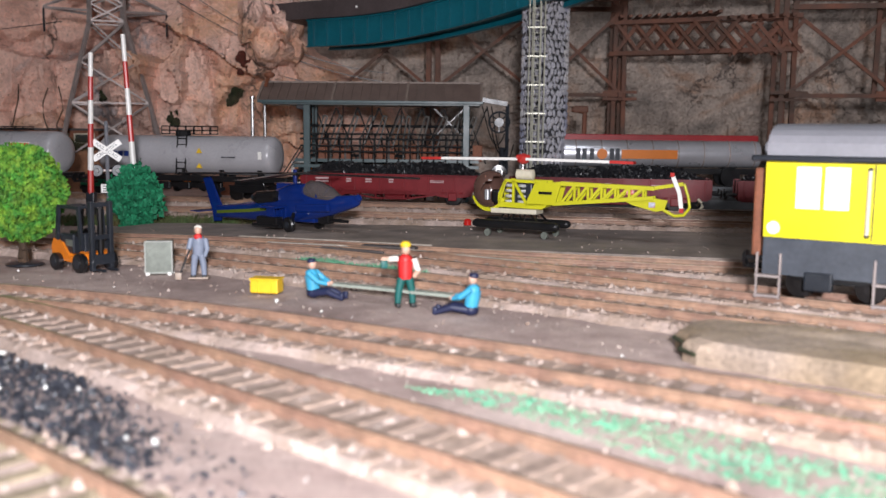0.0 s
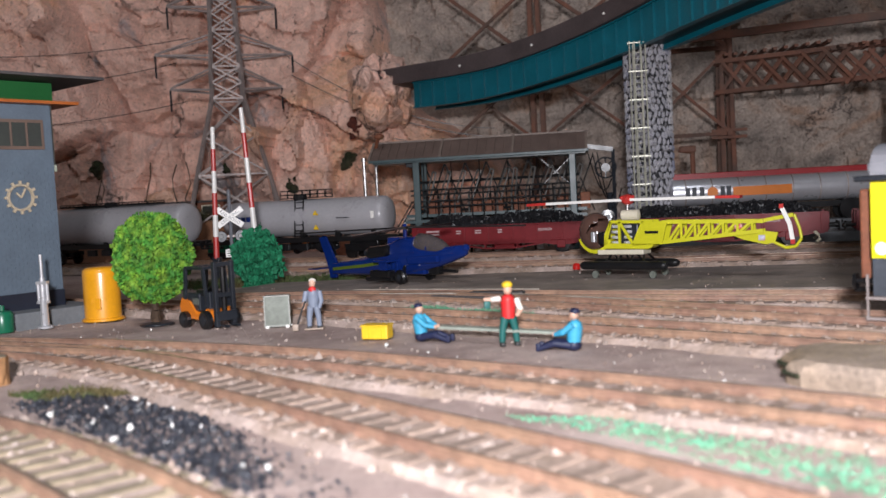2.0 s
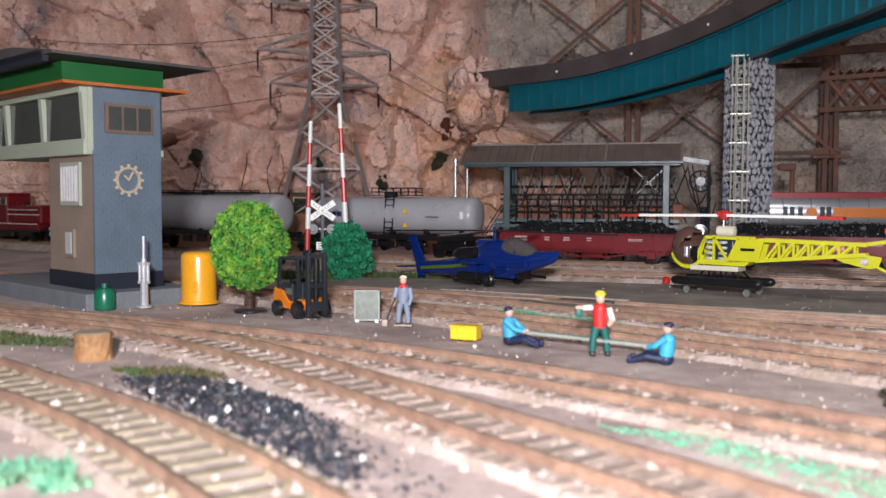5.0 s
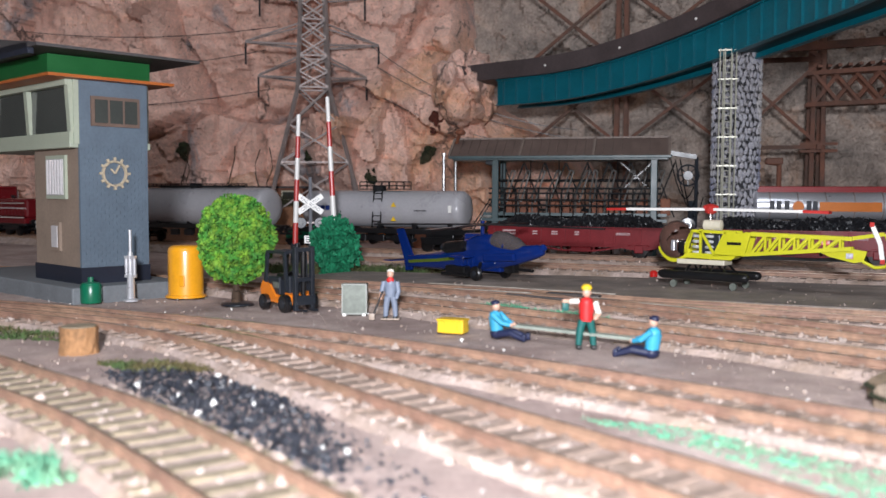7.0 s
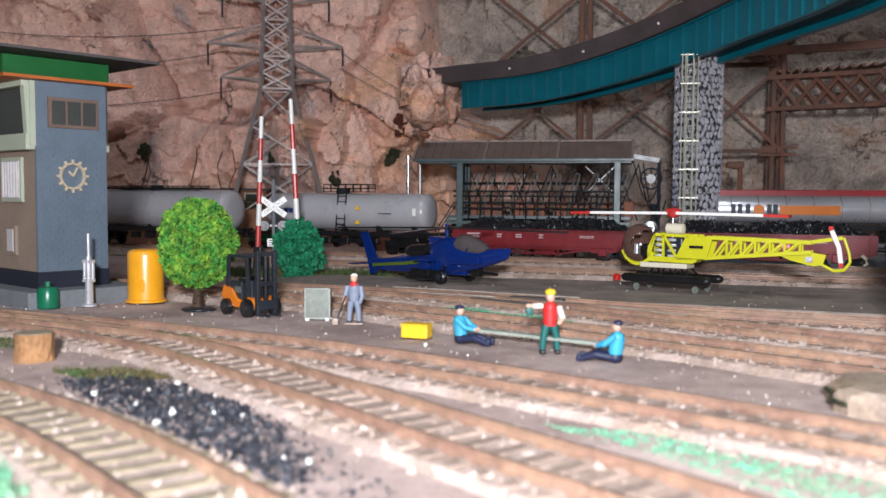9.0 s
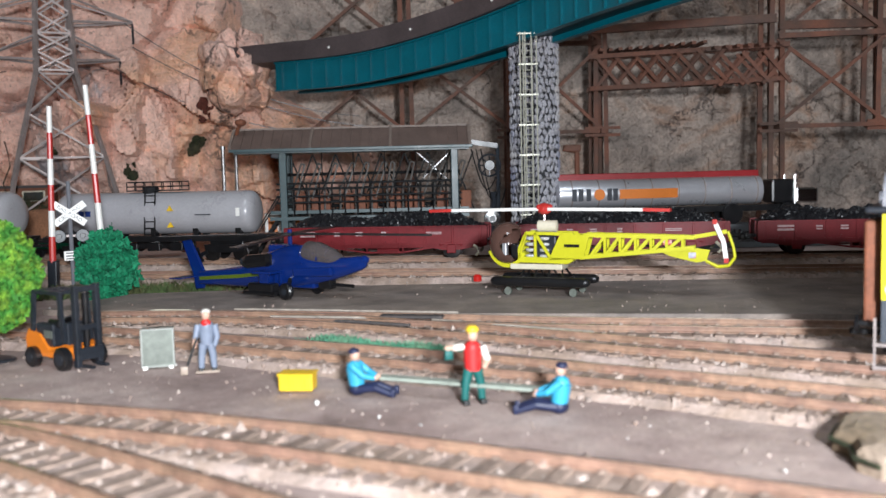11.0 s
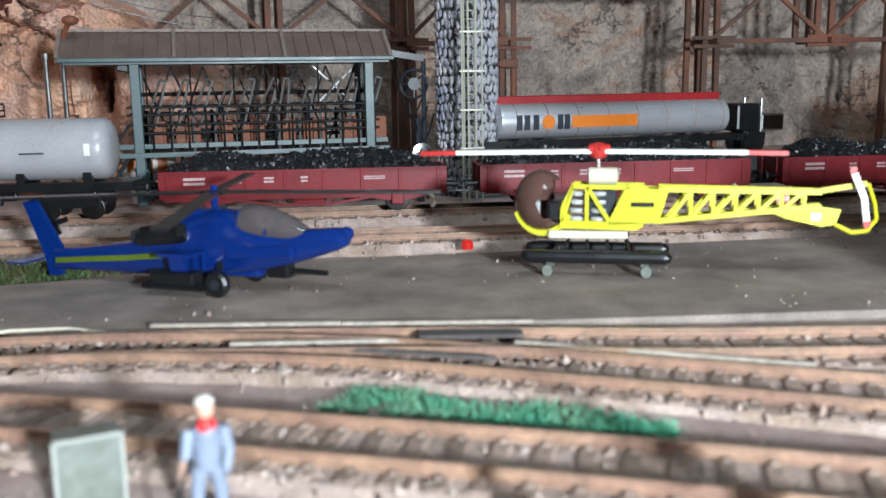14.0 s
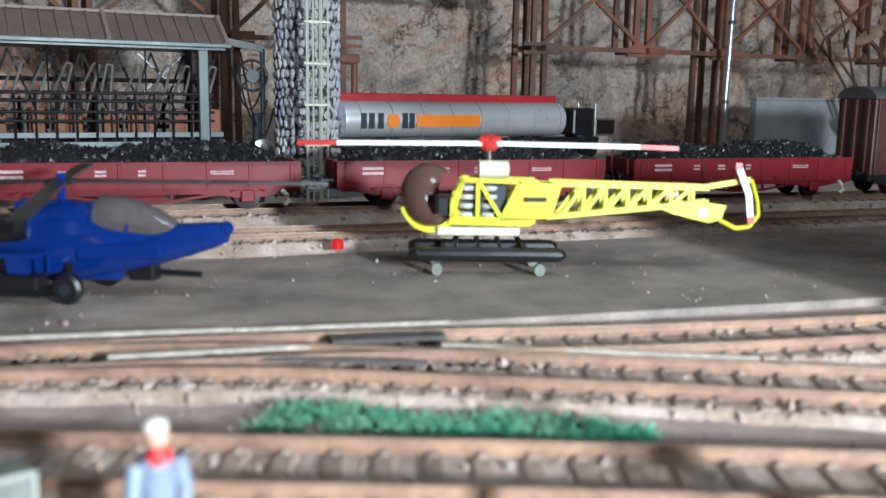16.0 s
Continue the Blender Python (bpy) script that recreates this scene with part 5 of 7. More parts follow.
            part("boom_strut", bar(B(), (b, w(b), zb(b)), (b, w(b), 0.032), 0.0011, 0.0016), y, t)
    bm = B()
    extrude(bm, [(0.070, 0.0245), (0.090, 0.0262), (0.1005, 0.0250), (0.0985, 0.0195), (0.0930, 0.0185), (0.078, 0.0215)], -0.0006, 0.0006)
    part("tail_fin", bm, y, t, "yellow tail plate")
    part("flag_sticker", box(B(), (0.0905, -0.0009, 0.0222), (0.0042, 0.0003, 0.0030)), "flag", t, "small pale striped sticker")
    part("flag_sticker", box(B(), (0.0765, -0.0026, 0.0290), (0.0050, 0.0004, 0.0026)), "flagred", t, "small red and white sticker")
    part("tail_tube", bar(B(), (0.090, 0, 0.0315), (0.1100, 0, 0.0345), 0.0016, 0.0020), y, t)
    bm, prev = B(), Vector((0.098, 0, 0.0195))
    for p in ((0.1050, 0, 0.0165), (0.1110, 0, 0.0172), (0.1145, 0, 0.0215), (0.1135, 0, 0.0270), (0.1105, 0, 0.0345)):
        rod(bm, prev, p, 0.0009, seg=8)
        prev = Vector(p)
    part("tail_guard", bm, y, t)
    bm = bar(B(), (0.1040, -0.003, 0.0385), (0.1085, -0.003, 0.0295), 0.0006, 0.0026)
    bar(bm, (0.1085, -0.003, 0.0295), (0.1100, -0.003, 0.0205), 0.0006, 0.0026)
    rt = part("tail_rotor", bm, "white", t, "white tail rotor")
    part("tip", box(B(), (0.1036, -0.003, 0.0395), (0.0026, 0.0009, 0.0024)), "red", rt)
    part("tip", box(B(), (0.1101, -0.003, 0.0200), (0.0026, 0.0009, 0.0024)), "red", rt)
    # main rotor
    r = part("rotor_hub", ball(B(), (0, 0, 0.0464), 0.0037, 2, (1.3, 1.1, 0.9)), "red", t, "red rotor hub")
    for k in range(5):
        a = k * 1.2566
        ball(bm2 := B(), (0.0038 * math.cos(a), 0.0034 * math.sin(a), 0.0474), 0.0017, 1)
        part("bolt", bm2, "red", r)
    for s in (-1, 1):
        part("blade", bar(B(), (s * 0.003, 0, 0.0463), (s * 0.062, 0, 0.0458), 0.0060, 0.0016), "white", t, "white rotor blade")
        part("blade_tip", bar(B(), (s * 0.062, 0, 0.0458), (s * 0.078, 0, 0.0455), 0.0060, 0.0016), "red", t, "red blade tip")
    # undercarriage
    part("belly_pad", box(B(), (-0.004, 0, 0.0152), (0.034, 0.013, 0.0030), bevel=0.0006), "ivory", t, "ivory belly pad")
    for s in (-1, 1):
        part("float", rod(B(), (-0.029, s * 0.010, 0.0075), (0.028, s * 0.010, 0.0075), 0.0026, seg=12), "black", t, "black float")
        part("float_tip", ball(B(), (0.028, s * 0.010, 0.0075), 0.0026, 2, (1.5, 1, 1)), "black", t)
        part("float_tip", ball(B(), (-0.029, s * 0.010, 0.0075), 0.0026, 2, (1.5, 1, 1)), "black", t)
        for x in (-0.021, 0.021):
            part("wheel", lathe(B(), [(0.0022, -0.0012), (0.0024, 0), (0.0022, 0.0012)], 14, pose(x, s * 0.010, 0.0022, 90)), "panelgrey", t, "small grey wheel")
        for k in range(4):
            part("strut", bar(B(), (-0.012 + k * 0.008, s * 0.003, 0.014), (-0.014 + k * 0.0095, s * 0.010, 0.0085), 0.001, 0.001), "black", t)
    for x in (-0.018, 0.016):
        part("cross_tube", rod(B(), (x, -0.010, 0.0085), (x, 0.010, 0.0085), 0.0010, seg=8), "black", t)


def glassy(name, color, rough, alpha):
    m = node_mat(name, color, rough, vary=0.1, scale=60, bump=0.0)
    m.node_tree.nodes["Principled BSDF"].inputs["Transmission Weight"].default_value = alpha
    return m


M["bubble"] = glassy("brown_tinted_bubble", (0.13, 0.07, 0.055), 0.12, 0.25)
M["silverpaint"] = node_mat("bright_silver_paint", (0.72, 0.72, 0.76), 0.3, metal=0.35, vary=0.15, scale=400, bump=0.1)
M["ivory"] = node_mat("ivory_plastic", (0.62, 0.57, 0.44), 0.4, vary=0.08, scale=90, bump=0.05)
M["flag"] = node_mat("pale_striped_sticker", (0.45, 0.45, 0.55), 0.5, vary=0.3, scale=500, bump=0.0, tint=(0.5, 0.2, 0.2))
M["flagred"] = node_mat("red_white_sticker", (0.6, 0.1, 0.08), 0.5, vary=0.1, scale=300, bump=0.0, tint=(0.7, 0.65, 0.6), tint_scale=1)
make_yellow_heli()


# ---- blue attack helicopter ----
def make_blue_heli():
    t = thing("toy_helicopter", pose(-0.0725, 0.5275, 0.0026, 0, 0, -33) @ Matrix.Diagonal((1.05, 1, 0.98, 1)), "glossy blue toy attack helicopter with green stripe", "helicopter", "toy helicopters")
    secs = [(-0.056, 0.0078, 0.0020, 0.0042), (-0.040, 0.0088, 0.0028, 0.0048), (-0.022, 0.0103, 0.0045, 0.0063), (-0.010, 0.0128, 0.0062, 0.0088), (0.002, 0.0155, 0.0072, 0.0115), (0.012, 0.0173, 0.0072, 0.0128), (0.021, 0.0178, 0.0070, 0.0118), (0.030, 0.0158, 0.0065, 0.0083), (0.040, 0.0166, 0.0052, 0.0066), (0.052, 0.0190, 0.0042, 0.0050), (0.059, 0.0206, 0.0032, 0.0040), (0.0622, 0.0212, 0.0020, 0.0028), (0.0630, 0.0212, 0.0005, 0.0007)]
    bm, rings = B(), []
    for x, zc, w, h in secs:
        ring = []
        for k in range(18):
            a = 2 * math.pi * k / 18
            c, s = math.cos(a), math.sin(a)
            ring.append(bm.verts.new((x, w * math.copysign(abs(c) ** 0.7, c), zc + h * math.copysign(abs(s) ** 0.75, s))))
        rings.append(ring)
    for p, q in zip(rings, rings[1:]):
        for k in range(18):
            bm.faces.new((p[k], p[(k + 1) % 18], q[(k + 1) % 18], q[k]))
    bm.faces.new(rings[0]), bm.faces.new(rings[-1])
    bmesh.ops.recalc_face_normals(bm, faces=bm.faces)
    part("fuselage", bm, "blue", t, "glossy blue fuselage", smooth=True)
    bm = B()
    extrude(bm, [(-0.0535, 0.0015), (-0.0590, 0.0010), (-0.0605, 0.009), (-0.0685, 0.0300), (-0.0630, 0.0312), (-0.0525, 0.0118)], -0.0010, 0.0010)
    part("tail_fin", bm, "blue", t)
    part("stabiliser", box(B(), (-0.062, 0, 0.0085), (0.008, 0.030, 0.0008), bevel=0.0003), "blue", t)
    bm = bar(B(), (-0.060, 0.0022, 0.026), (-0.0555, 0.0022, 0.017), 0.0006, 0.0022)
    bar(bm, (-0.064, 0.0022, 0.019), (-0.0515, 0.0022, 0.0235), 0.0006, 0.0022)
    part("tail_rotor", bm, "black", t, "black tail rotor")
    for s in (-1, 1):
        bm = B()
        stations = [(-0.0545, 0.0021, 0.0076), (-0.040, 0.0028, 0.0090), (-0.022, 0.0045, 0.0106), (-0.010, 0.0062, 0.0122), (-0.003, 0.0069, 0.0130)]
        for (xa, ya, za), (xb, yb, zb) in zip(stations, stations[1:]):
            bar(bm, (xa, s * ya, za), (xb, s * yb, zb), 0.0007, 0.0021)
        part("stripe", bm, "olive", t, "olive green stripe")
        part("engine", lathe(B(), [(0.0026, -0.010), (0.0036, -0.007), (0.0036, 0.008), (0.0026, 0.0105)], 14, pose(-0.0055, s * 0.0066, 0.0205, 0, 84, 0) @ Matrix.Diagonal((1.1, 0.8, 1, 1))), "black", t, "black engine pod")
        bm = B()
        box(bm, (0.006, s * 0.0115, 0.0150), (0.013, 0.012, 0.0014), bevel=0.0003)
        for q in range(4):
            box(bm, (0.0005 + q * 0.0036, s * 0.0074, 0.0120), (0.0012, 0.0016, 0.0075), bevel=0.0003)
        part("stub_wing", bm, "blue", t)
        bm = box(B(), (0.0045, s * 0.0140, 0.0058), (0.017, 0.0066, 0.0066), bevel=0.0010)
        for k in range(3):
            rod(bm, (-0.007, s * 0.0145 + (k - 1) * 0.0022, 0.0036), (0.0155, s * 0.0145 + (k - 1) * 0.0022, 0.0036), 0.0013, seg=8)
        part("rocket_pod", bm, "black", t, "black rocket pod")
        part("wing_strut", bar(B(), (0.005, s * 0.0140, 0.0150), (0.006, s * 0.0140, 0.0080), 0.0016, 0.006), "blue", t)
        part("gear_leg", bar(B(), (0.017, s * 0.006, 0.011), (0.0198, s * 0.0125, 0.0050), 0.0018, 0.0018), "black", t)
        w = part("wheel", lathe(B(), [(0.0038, -0.0019), (0.0048, -0.0011), (0.0048, 0.0011), (0.0038, 0.0019)], 20, pose(0.0198, s * 0.0135, 0.0048, 90) @ Matrix.Diagonal((0.9, 1, 1, 1))), "black", t)
        part("wheel_hub", lathe(B(), [(0.0019, -0.0021), (0.0019, 0.0021)], 12, pose(0.0198, s * 0.0135, 0.0048, 90) @ Matrix.Diagonal((0.9, 1, 1, 1))), "dark", w)
    bm = B()
    rings = []
    for x, zc, w, h in ((0.0225, 0.0250, 0.0054, 0.0052), (0.0255, 0.0252, 0.0062, 0.0070), (0.0330, 0.0246, 0.0060, 0.0070), (0.0420, 0.0228, 0.0050, 0.0052), (0.0475, 0.0212, 0.0036, 0.0028)):
        rings.append([bm.verts.new((x, w * math.cos(math.pi * 2 * k / 16), zc + h * math.sin(math.pi * 2 * k / 16))) for k in range(16)])
    for p, q in zip(rings, rings[1:]):
        for k in range(16):
            bm.faces.new((p[k], p[(k + 1) % 16], q[(k + 1) % 16], q[k]))
    bm.faces.new(rings[0]), bm.faces.new(rings[-1])
    bmesh.ops.recalc_face_normals(bm, faces=bm.faces)
    can = part("canopy", bm, "canopyglass", t, "smoky clear cockpit canopy", smooth=True)
    for s in (-1, 1):
        part("canopy_frame", bar(B(), (0.0235, s * 0.0064, 0.0240), (0.0240, s * 0.0040, 0.0300), 0.0007, 0.0010), "blue", can)
        part("canopy_frame", bar(B(), (0.0345, s * 0.0060, 0.0218), (0.0340, s * 0.0038, 0.0278), 0.0007, 0.0010), "blue", can)
    part("rotor_pylon", box(B(), (0.0080, 0, 0.0270), (0.018, 0.007, 0.006), bevel=0.0015), "blue", t)
    part("mast", rod(B(), (0.0125, 0, 0.0285), (0.0125, 0, 0.0385), 0.0013, seg=10), "blue", t)
    hub = part("rotor_hub", box(B(), (0.0125, 0, 0.0358), (0.007, 0.007, 0.0018), bevel=0.0004), "black", t)
    for a in (20, 110, 200, 290):
        d = Vector((math.cos(radians(a)), math.sin(radians(a)), 0))
        c = Vector((0.0125, 0, 0.0360))
        part("blade", bar(B(), c + d * 0.003, c + d * 0.078 + Vector((0, 0, -0.0014)), 0.0044, 0.0010), "black", t, "black rotor blade")
    for s in (-1, 1):
        part("panel_line", bar(B(), (-0.006, s * 0.0068, 0.0165), (0.026, s * 0.0070, 0.0205), 0.0006, 0.0008), "blue", t)
        part("cheek_fairing", box(B(), (0.033, s * 0.0058, 0.0130), (0.026, 0.0034, 0.0052), pose(0, 0, 0, 0, -4, 0), bevel=0.0012), "blue", t)
        part("exhaust_cap", rod(B(), (-0.0165, s * 0.0066, 0.0196), (-0.0145, s * 0.0066, 0.0198), 0.0024, seg=12), "dark", t)
    part("gun", rod(B(), (0.036, 0, 0.0082), (0.054, 0, 0.0078), 0.0010, seg=8), "black", t)
    part("gun_mount", box(B(), (0.037, 0, 0.0088), (0.008, 0.006, 0.0065), bevel=0.0008), "black", t)
    part("belly", box(B(), (0.014, 0, 0.0085), (0.034, 0.008, 0.006), bevel=0.0012), "blue", t)
    part("sensor", ball(B(), (0.0615, 0, 0.0225), 0.0026, 2), "blue", t)


M["olive"] = node_mat("olive_green_paint", (0.10, 0.14, 0.01), 0.4, vary=0.1, scale=90, bump=0.02)
M["canopyglass"] = glassy("smoky_canopy", (0.20, 0.17, 0.17), 0.05, 0.6)
for k in ("blue", "loco", "black", "yellow", "drum", "topred"):
    if k in M:
        M[k].node_tree.nodes["Principled BSDF"].inputs["Coat Weight"].default_value = 0.4
        M[k].node_tree.nodes["Principled BSDF"].inputs["Coat Roughness"].default_value = 0.12
make_blue_heli()


# ---- goods train ----
def bogie(t, x, name="bogie", r=0.0054, w=0.0108, mat="black", n=2, gap=0.011):
    b = part(name, box(B(), (x, 0, 0.0125), (0.026, 0.021, 0.004), bevel=0.0008), mat, t)
    for s in (-1, 1):
        bm = B()
        extrude(bm, [(x - 0.016, 0.012), (x - 0.015, 0.0075), (x - 0.006, 0.006), (x + 0.006, 0.006), (x + 0.015, 0.0075), (x + 0.016, 0.012)], s * 0.0125, s * 0.0145)
        part("side_frame", bm, mat, b)
    for k in range(n):
        xx = x + (k - (n - 1) / 2) * gap * 2 / max(1, n - 1) if n > 1 else x
        for s in (-1, 1):
            part("wheel", lathe(B(), [(r * 1.1, -0.0016), (r * 1.1, -0.0008), (r, -0.0006), (r, 0.0014), (r * 0.4, 0.0016)], 20, pose(xx, s * w, r + 0.0, -90 * s)), "wheelsteel", b, "dark steel wheel")
        part("axle", rod(B(), (xx, -w, r), (xx, w, r), 0.0010, seg=8), "black", b)
    return b


def buffers(t, x, d, z=0.0155):
    for s in (-1, 1):
        part("buffer", rod(B(), (x, s * 0.0105, z), (x + d * 0.007, s * 0.0105, z), 0.0012, seg=8), "black", t)
        part("buffer_head", lathe(B(), [(0.003, 0), (0.0028, 0.0012)], 14, pose(x + d * 0.007, s * 0.0105, z, 0, 90 * d, 0)), "black", t)
    part("coupling", box(B(), (x + d * 0.005, 0, z - 0.004), (0.012, 0.004, 0.002)), "black", t)


ZT = MAIN_Z + RAIL_TOP + 0.0001
M["wheelsteel"] = node_mat("dark_wheel_steel", (0.025, 0.022, 0.022), 0.35, metal=0.7, vary=0.2, scale=90, bump=0.05)


def make_loco():
    t = thing("diesel_locomotive", at_track(-0.706, ZT), "dark red model diesel locomotive with white lines", "locomotive")
    L = 0.082
    part("underframe", box(B(), (0, 0, 0.0125), (2 * L, 0.031, 0.003), bevel=0.0005), "black", t)
    part("skirt", box(B(), (0, 0, 0.0165), (2 * L - 0.002, 0.0325, 0.0065), bevel=0.0008), "loco", t)
    for x0, x1 in ((-L + 0.002, -0.032), (0.012, L - 0.002)):
        bm = box(B(), ((x0 + x1) / 2, 0, 0.0305), (x1 - x0, 0.027, 0.022), bevel=0.003)
        part("hood", bm, "loco", t, "dark red engine hood")
    bm = box(B(), (-0.010, 0, 0.036), (0.046, 0.031, 0.033), bevel=0.002)
    part("cab", bm, "loco", t)
    part("cab_roof", box(B(), (-0.010, 0, 0.0535), (0.047, 0.030, 0.004), bevel=0.0018), "loco", t)
    for s in (-1, 1):
        for x, w in ((-0.0255, 0.010), (-0.009, 0.019), (0.0085, 0.009)):
            f = part("cab_window", box(B(), (x, s * 0.0156, 0.0455), (w, 0.0010, 0.0085), bevel=0.0004), "steel", t)
            part("pane", box(B(), (x, s * 0.0162, 0.0455), (w - 0.0018, 0.0006, 0.0068)), "glass", f)
        for z in (0.0202, 0.0305):
            part("white_line", box(B(), (0, s * (0.0164 if z < 0.025 else 0.0138), z), (2 * L - 0.004, 0.0005, 0.0009)), "white", t, "thin white lining")
        for x in (-0.030, -0.016):
            part("door_line", box(B(), (x, s * 0.0160, 0.033), (0.0008, 0.0005, 0.026)), "white", t)
        part("plate", box(B(), (-0.056, s * 0.0138, 0.035), (0.007, 0.0006, 0.0065), bevel=0.0002), "steel", t, "grey emblem plate")
        part("hand_rail", rod(B(), (0.014, s * 0.0150, 0.036), (L - 0.004, s * 0.0150, 0.036), 0.0004, seg=5), "white", t)
        for k in range(6):
            part("grille", box(B(), (0.030 + k * 0.007, s * 0.0137, 0.0258), (0.0052, 0.0006, 0.0058)), "wagonred", t)
    part("exhaust", lathe(B(), [(0.0024, 0.041), (0.0024, 0.045)], 12, pose(0.03, 0, 0)), "black", t)
    for x in (-0.050, 0.050):
        bogie(t, x)
    part("fuel_tank", box(B(), (0, 0, 0.0085), (0.040, 0.026, 0.0075), bevel=0.001), "black", t)
    buffers(t, -L, -1), buffers(t, L, 1)


def make_silo_wagon():
    t = thing("silo_wagon", at_track(-0.569, ZT), "dusty grey model silo wagon with two cone topped tanks", "goods wagon")
    part("underframe", box(B(), (0, 0, 0.0155), (0.104, 0.026, 0.0035), bevel=0.0004), "silo", t)
    for x in (-0.0245, 0.0245):
        part("silo", lathe(B(), [(0.004, 0.015), (0.017, 0.024), (0.0215, 0.031), (0.0215, 0.043), (0.0205, 0.0455), (0.006, 0.0545), (0.0055, 0.0575), (0.002, 0.058)], 30, pose(x, 0, 0)), "silo", t, "grey silo tank with conical top", smooth=True)
        part("silo_band", lathe(B(), [(0.0218, 0.0425), (0.0218, 0.0435)], 30, pose(x, 0, 0)), "silo", t)
        for s in (-1, 1):
            part("bracket", box(B(), (x + s * 0.016, 0, 0.0215), (0.004, 0.022, 0.010)), "silo", t)
        part("hatch", lathe(B(), [(0.0035, 0.0575), (0.0035, 0.0605)], 12, pose(x, 0, 0)), "silo", t)
    for x in (-0.049, 0.0, 0.049):
        for s in (-1, 1):
            part("rail", rod(B(), (x, s * 0.011, 0.017), (x, s * 0.011, 0.030), 0.0006, seg=5), "white", t)
        part("rail", rod(B(), (x, -0.011, 0.030), (x, 0.011, 0.030), 0.0006, seg=5), "white", t)
    for x in (-0.033, 0.033):
        bogie(t, x, "wheelset", n=1, r=0.0058, mat="silo")
    buffers(t, -0.052, -1), buffers(t, 0.052, 1)


def make_tank_wagon(x, half, r, zc, label, kind):
    t = thing("tank_wagon", at_track(x, ZT), label, "tank wagon", "tank wagons")
    m = pose(0, 0, zc, 0, 90, 0)
    part("tank", lathe(B(), [(r * 0.5, -half + 0.0005), (r * 0.85, -half + 0.002), (r * 0.97, -half + 0.0045), (r, -half + 0.008), (r, half - 0.008), (r * 0.97, half - 0.0045), (r * 0.85, half - 0.002), (r * 0.5, half - 0.0005)], 40, m), "tank", t, "pale grey cylindrical tank", smooth=True)
    F = half + 0.010
    part("underframe", box(B(), (0, 0, 0.0170), (2 * F, 0.020, 0.0035), bevel=0.0004), "black", t)
    for s in (-1, 1):
        part("sole_bar", box(B(), (0, s * 0.0115, 0.0165), (2 * F, 0.0018, 0.0045)), "black", t)
        for k in range(5):
            part("saddle", box(B(), ((k - 2) * half * 0.42, s * 0.008, 0.0225), (0.004, 0.006, 0.009)), "black", t)
        for k in range(3):
            part("gear", box(B(), ((k - 1) * 0.018, s * 0.010, 0.0105), (0.010, 0.004, 0.006), bevel=0.0006), "black", t)
    wl, wz = (0.022, 0.0075) if kind else (half * 0.62, 0.0035)
    part("walkway", box(B(), (0, 0, zc + r + 0.0012), (2 * wl, 0.012, 0.0008)), "matt_black", t)
    for s in (-1, 1):
        for z in (wz, wz * 0.55):
            part("walkway_rail", rod(B(), (-wl, s * 0.006, zc + r + z), (wl, s * 0.006, zc + r + z), 0.0005, seg=5), "matt_black", t)
        for k in range(7):
            xx = (k - 3) * wl / 3
            part("rail_post", rod(B(), (xx, s * 0.006, zc + r + 0.0008), (xx, s * 0.006, zc + r + wz), 0.0004, seg=5), "matt_black", t)
    part("dome", lathe(B(), [(0.006, zc + r - 0.001), (0.006, zc + r + 0.0035), (0.0045, zc + r + 0.0045)], 18, pose(-0.006 if kind else 0, 0, 0)), "matt_black", t, "black filling dome")
    for s in (-1, 1):
        y = s * (r + 0.0012)
        if kind:
            lad = part("ladder", bar(B(), (-0.004, y, 0.019), (-0.004, y * 0.75, zc + r), 0.0008, 0.0010), "black", t)
            part("ladder_side", bar(B(), (0.004, y, 0.019), (0.004, y * 0.75, zc + r), 0.0008, 0.0010), "black", lad)
            for k in range(7):
                u = k / 6.5
                part("rung", bar(B(), (-0.004, y * (1 - 0.25 * u), 0.02 + u * (zc + r - 0.02)), (0.004, y * (1 - 0.25 * u), 0.02 + u * (zc + r - 0.02)), 0.0006, 0.0008), "black", lad)
            for k in range(2):
                bm = B()
                extrude(bm, [(0.014, zc - 0.010 + k * 0.012), (0.019, zc - 0.010 + k * 0.012), (0.0165, zc - 0.0062 + k * 0.012)], y * 1.0, y * 0.92)
                part("warning_triangle", bm, "crate", t, "small yellow warning triangle")
            bm = B()
            extrude(bm, [(-0.070, zc - 0.0015), (-0.0645, zc - 0.0015), (-0.0672, zc + 0.0042)], y * 1.0, y * 0.95)
            part("emblem", bm, "logoblue", t, "blue triangular emblem")
            for k in range(3):
                part("emblem_bar", box(B(), (-0.0590 + k * 0.0052, y * 0.985, zc + 0.0008), (0.0040, 0.0006, 0.0040)), "logoblue", t)
            part("stencil", box(B(), (0.042, y * 0.985, zc - 0.001), (0.012, 0.0005, 0.0007)), "dark", t)
            part("stencil", box(B(), (half - 0.010, y * 0.985, zc + 0.0005), (0.003, 0.0005, 0.006)), "white", t)
        else:
            z1 = zc + 0.004
            part("emblem_panel", box(B(), (-half + 0.017, y * 0.965, z1), (0.014, 0.0008, 0.0135)), "white", t, "white panel with dark blue shape")
            bm = B()
            for q in (-1, 1):
                extrude(bm, [(-half + 0.017 + q * 0.0058, z1 - 0.0015), (-half + 0.017 + q * 0.0058, z1 + 0.0055), (-half + 0.017 + q * 0.003, z1 + 0.0055), (-half + 0.017 + q * 0.0005, z1 + 0.0005), (-half + 0.017 + q * 0.0035, z1 - 0.0015)], y * 0.965 + s * 0.0004, y * 0.965 + s * 0.0008)
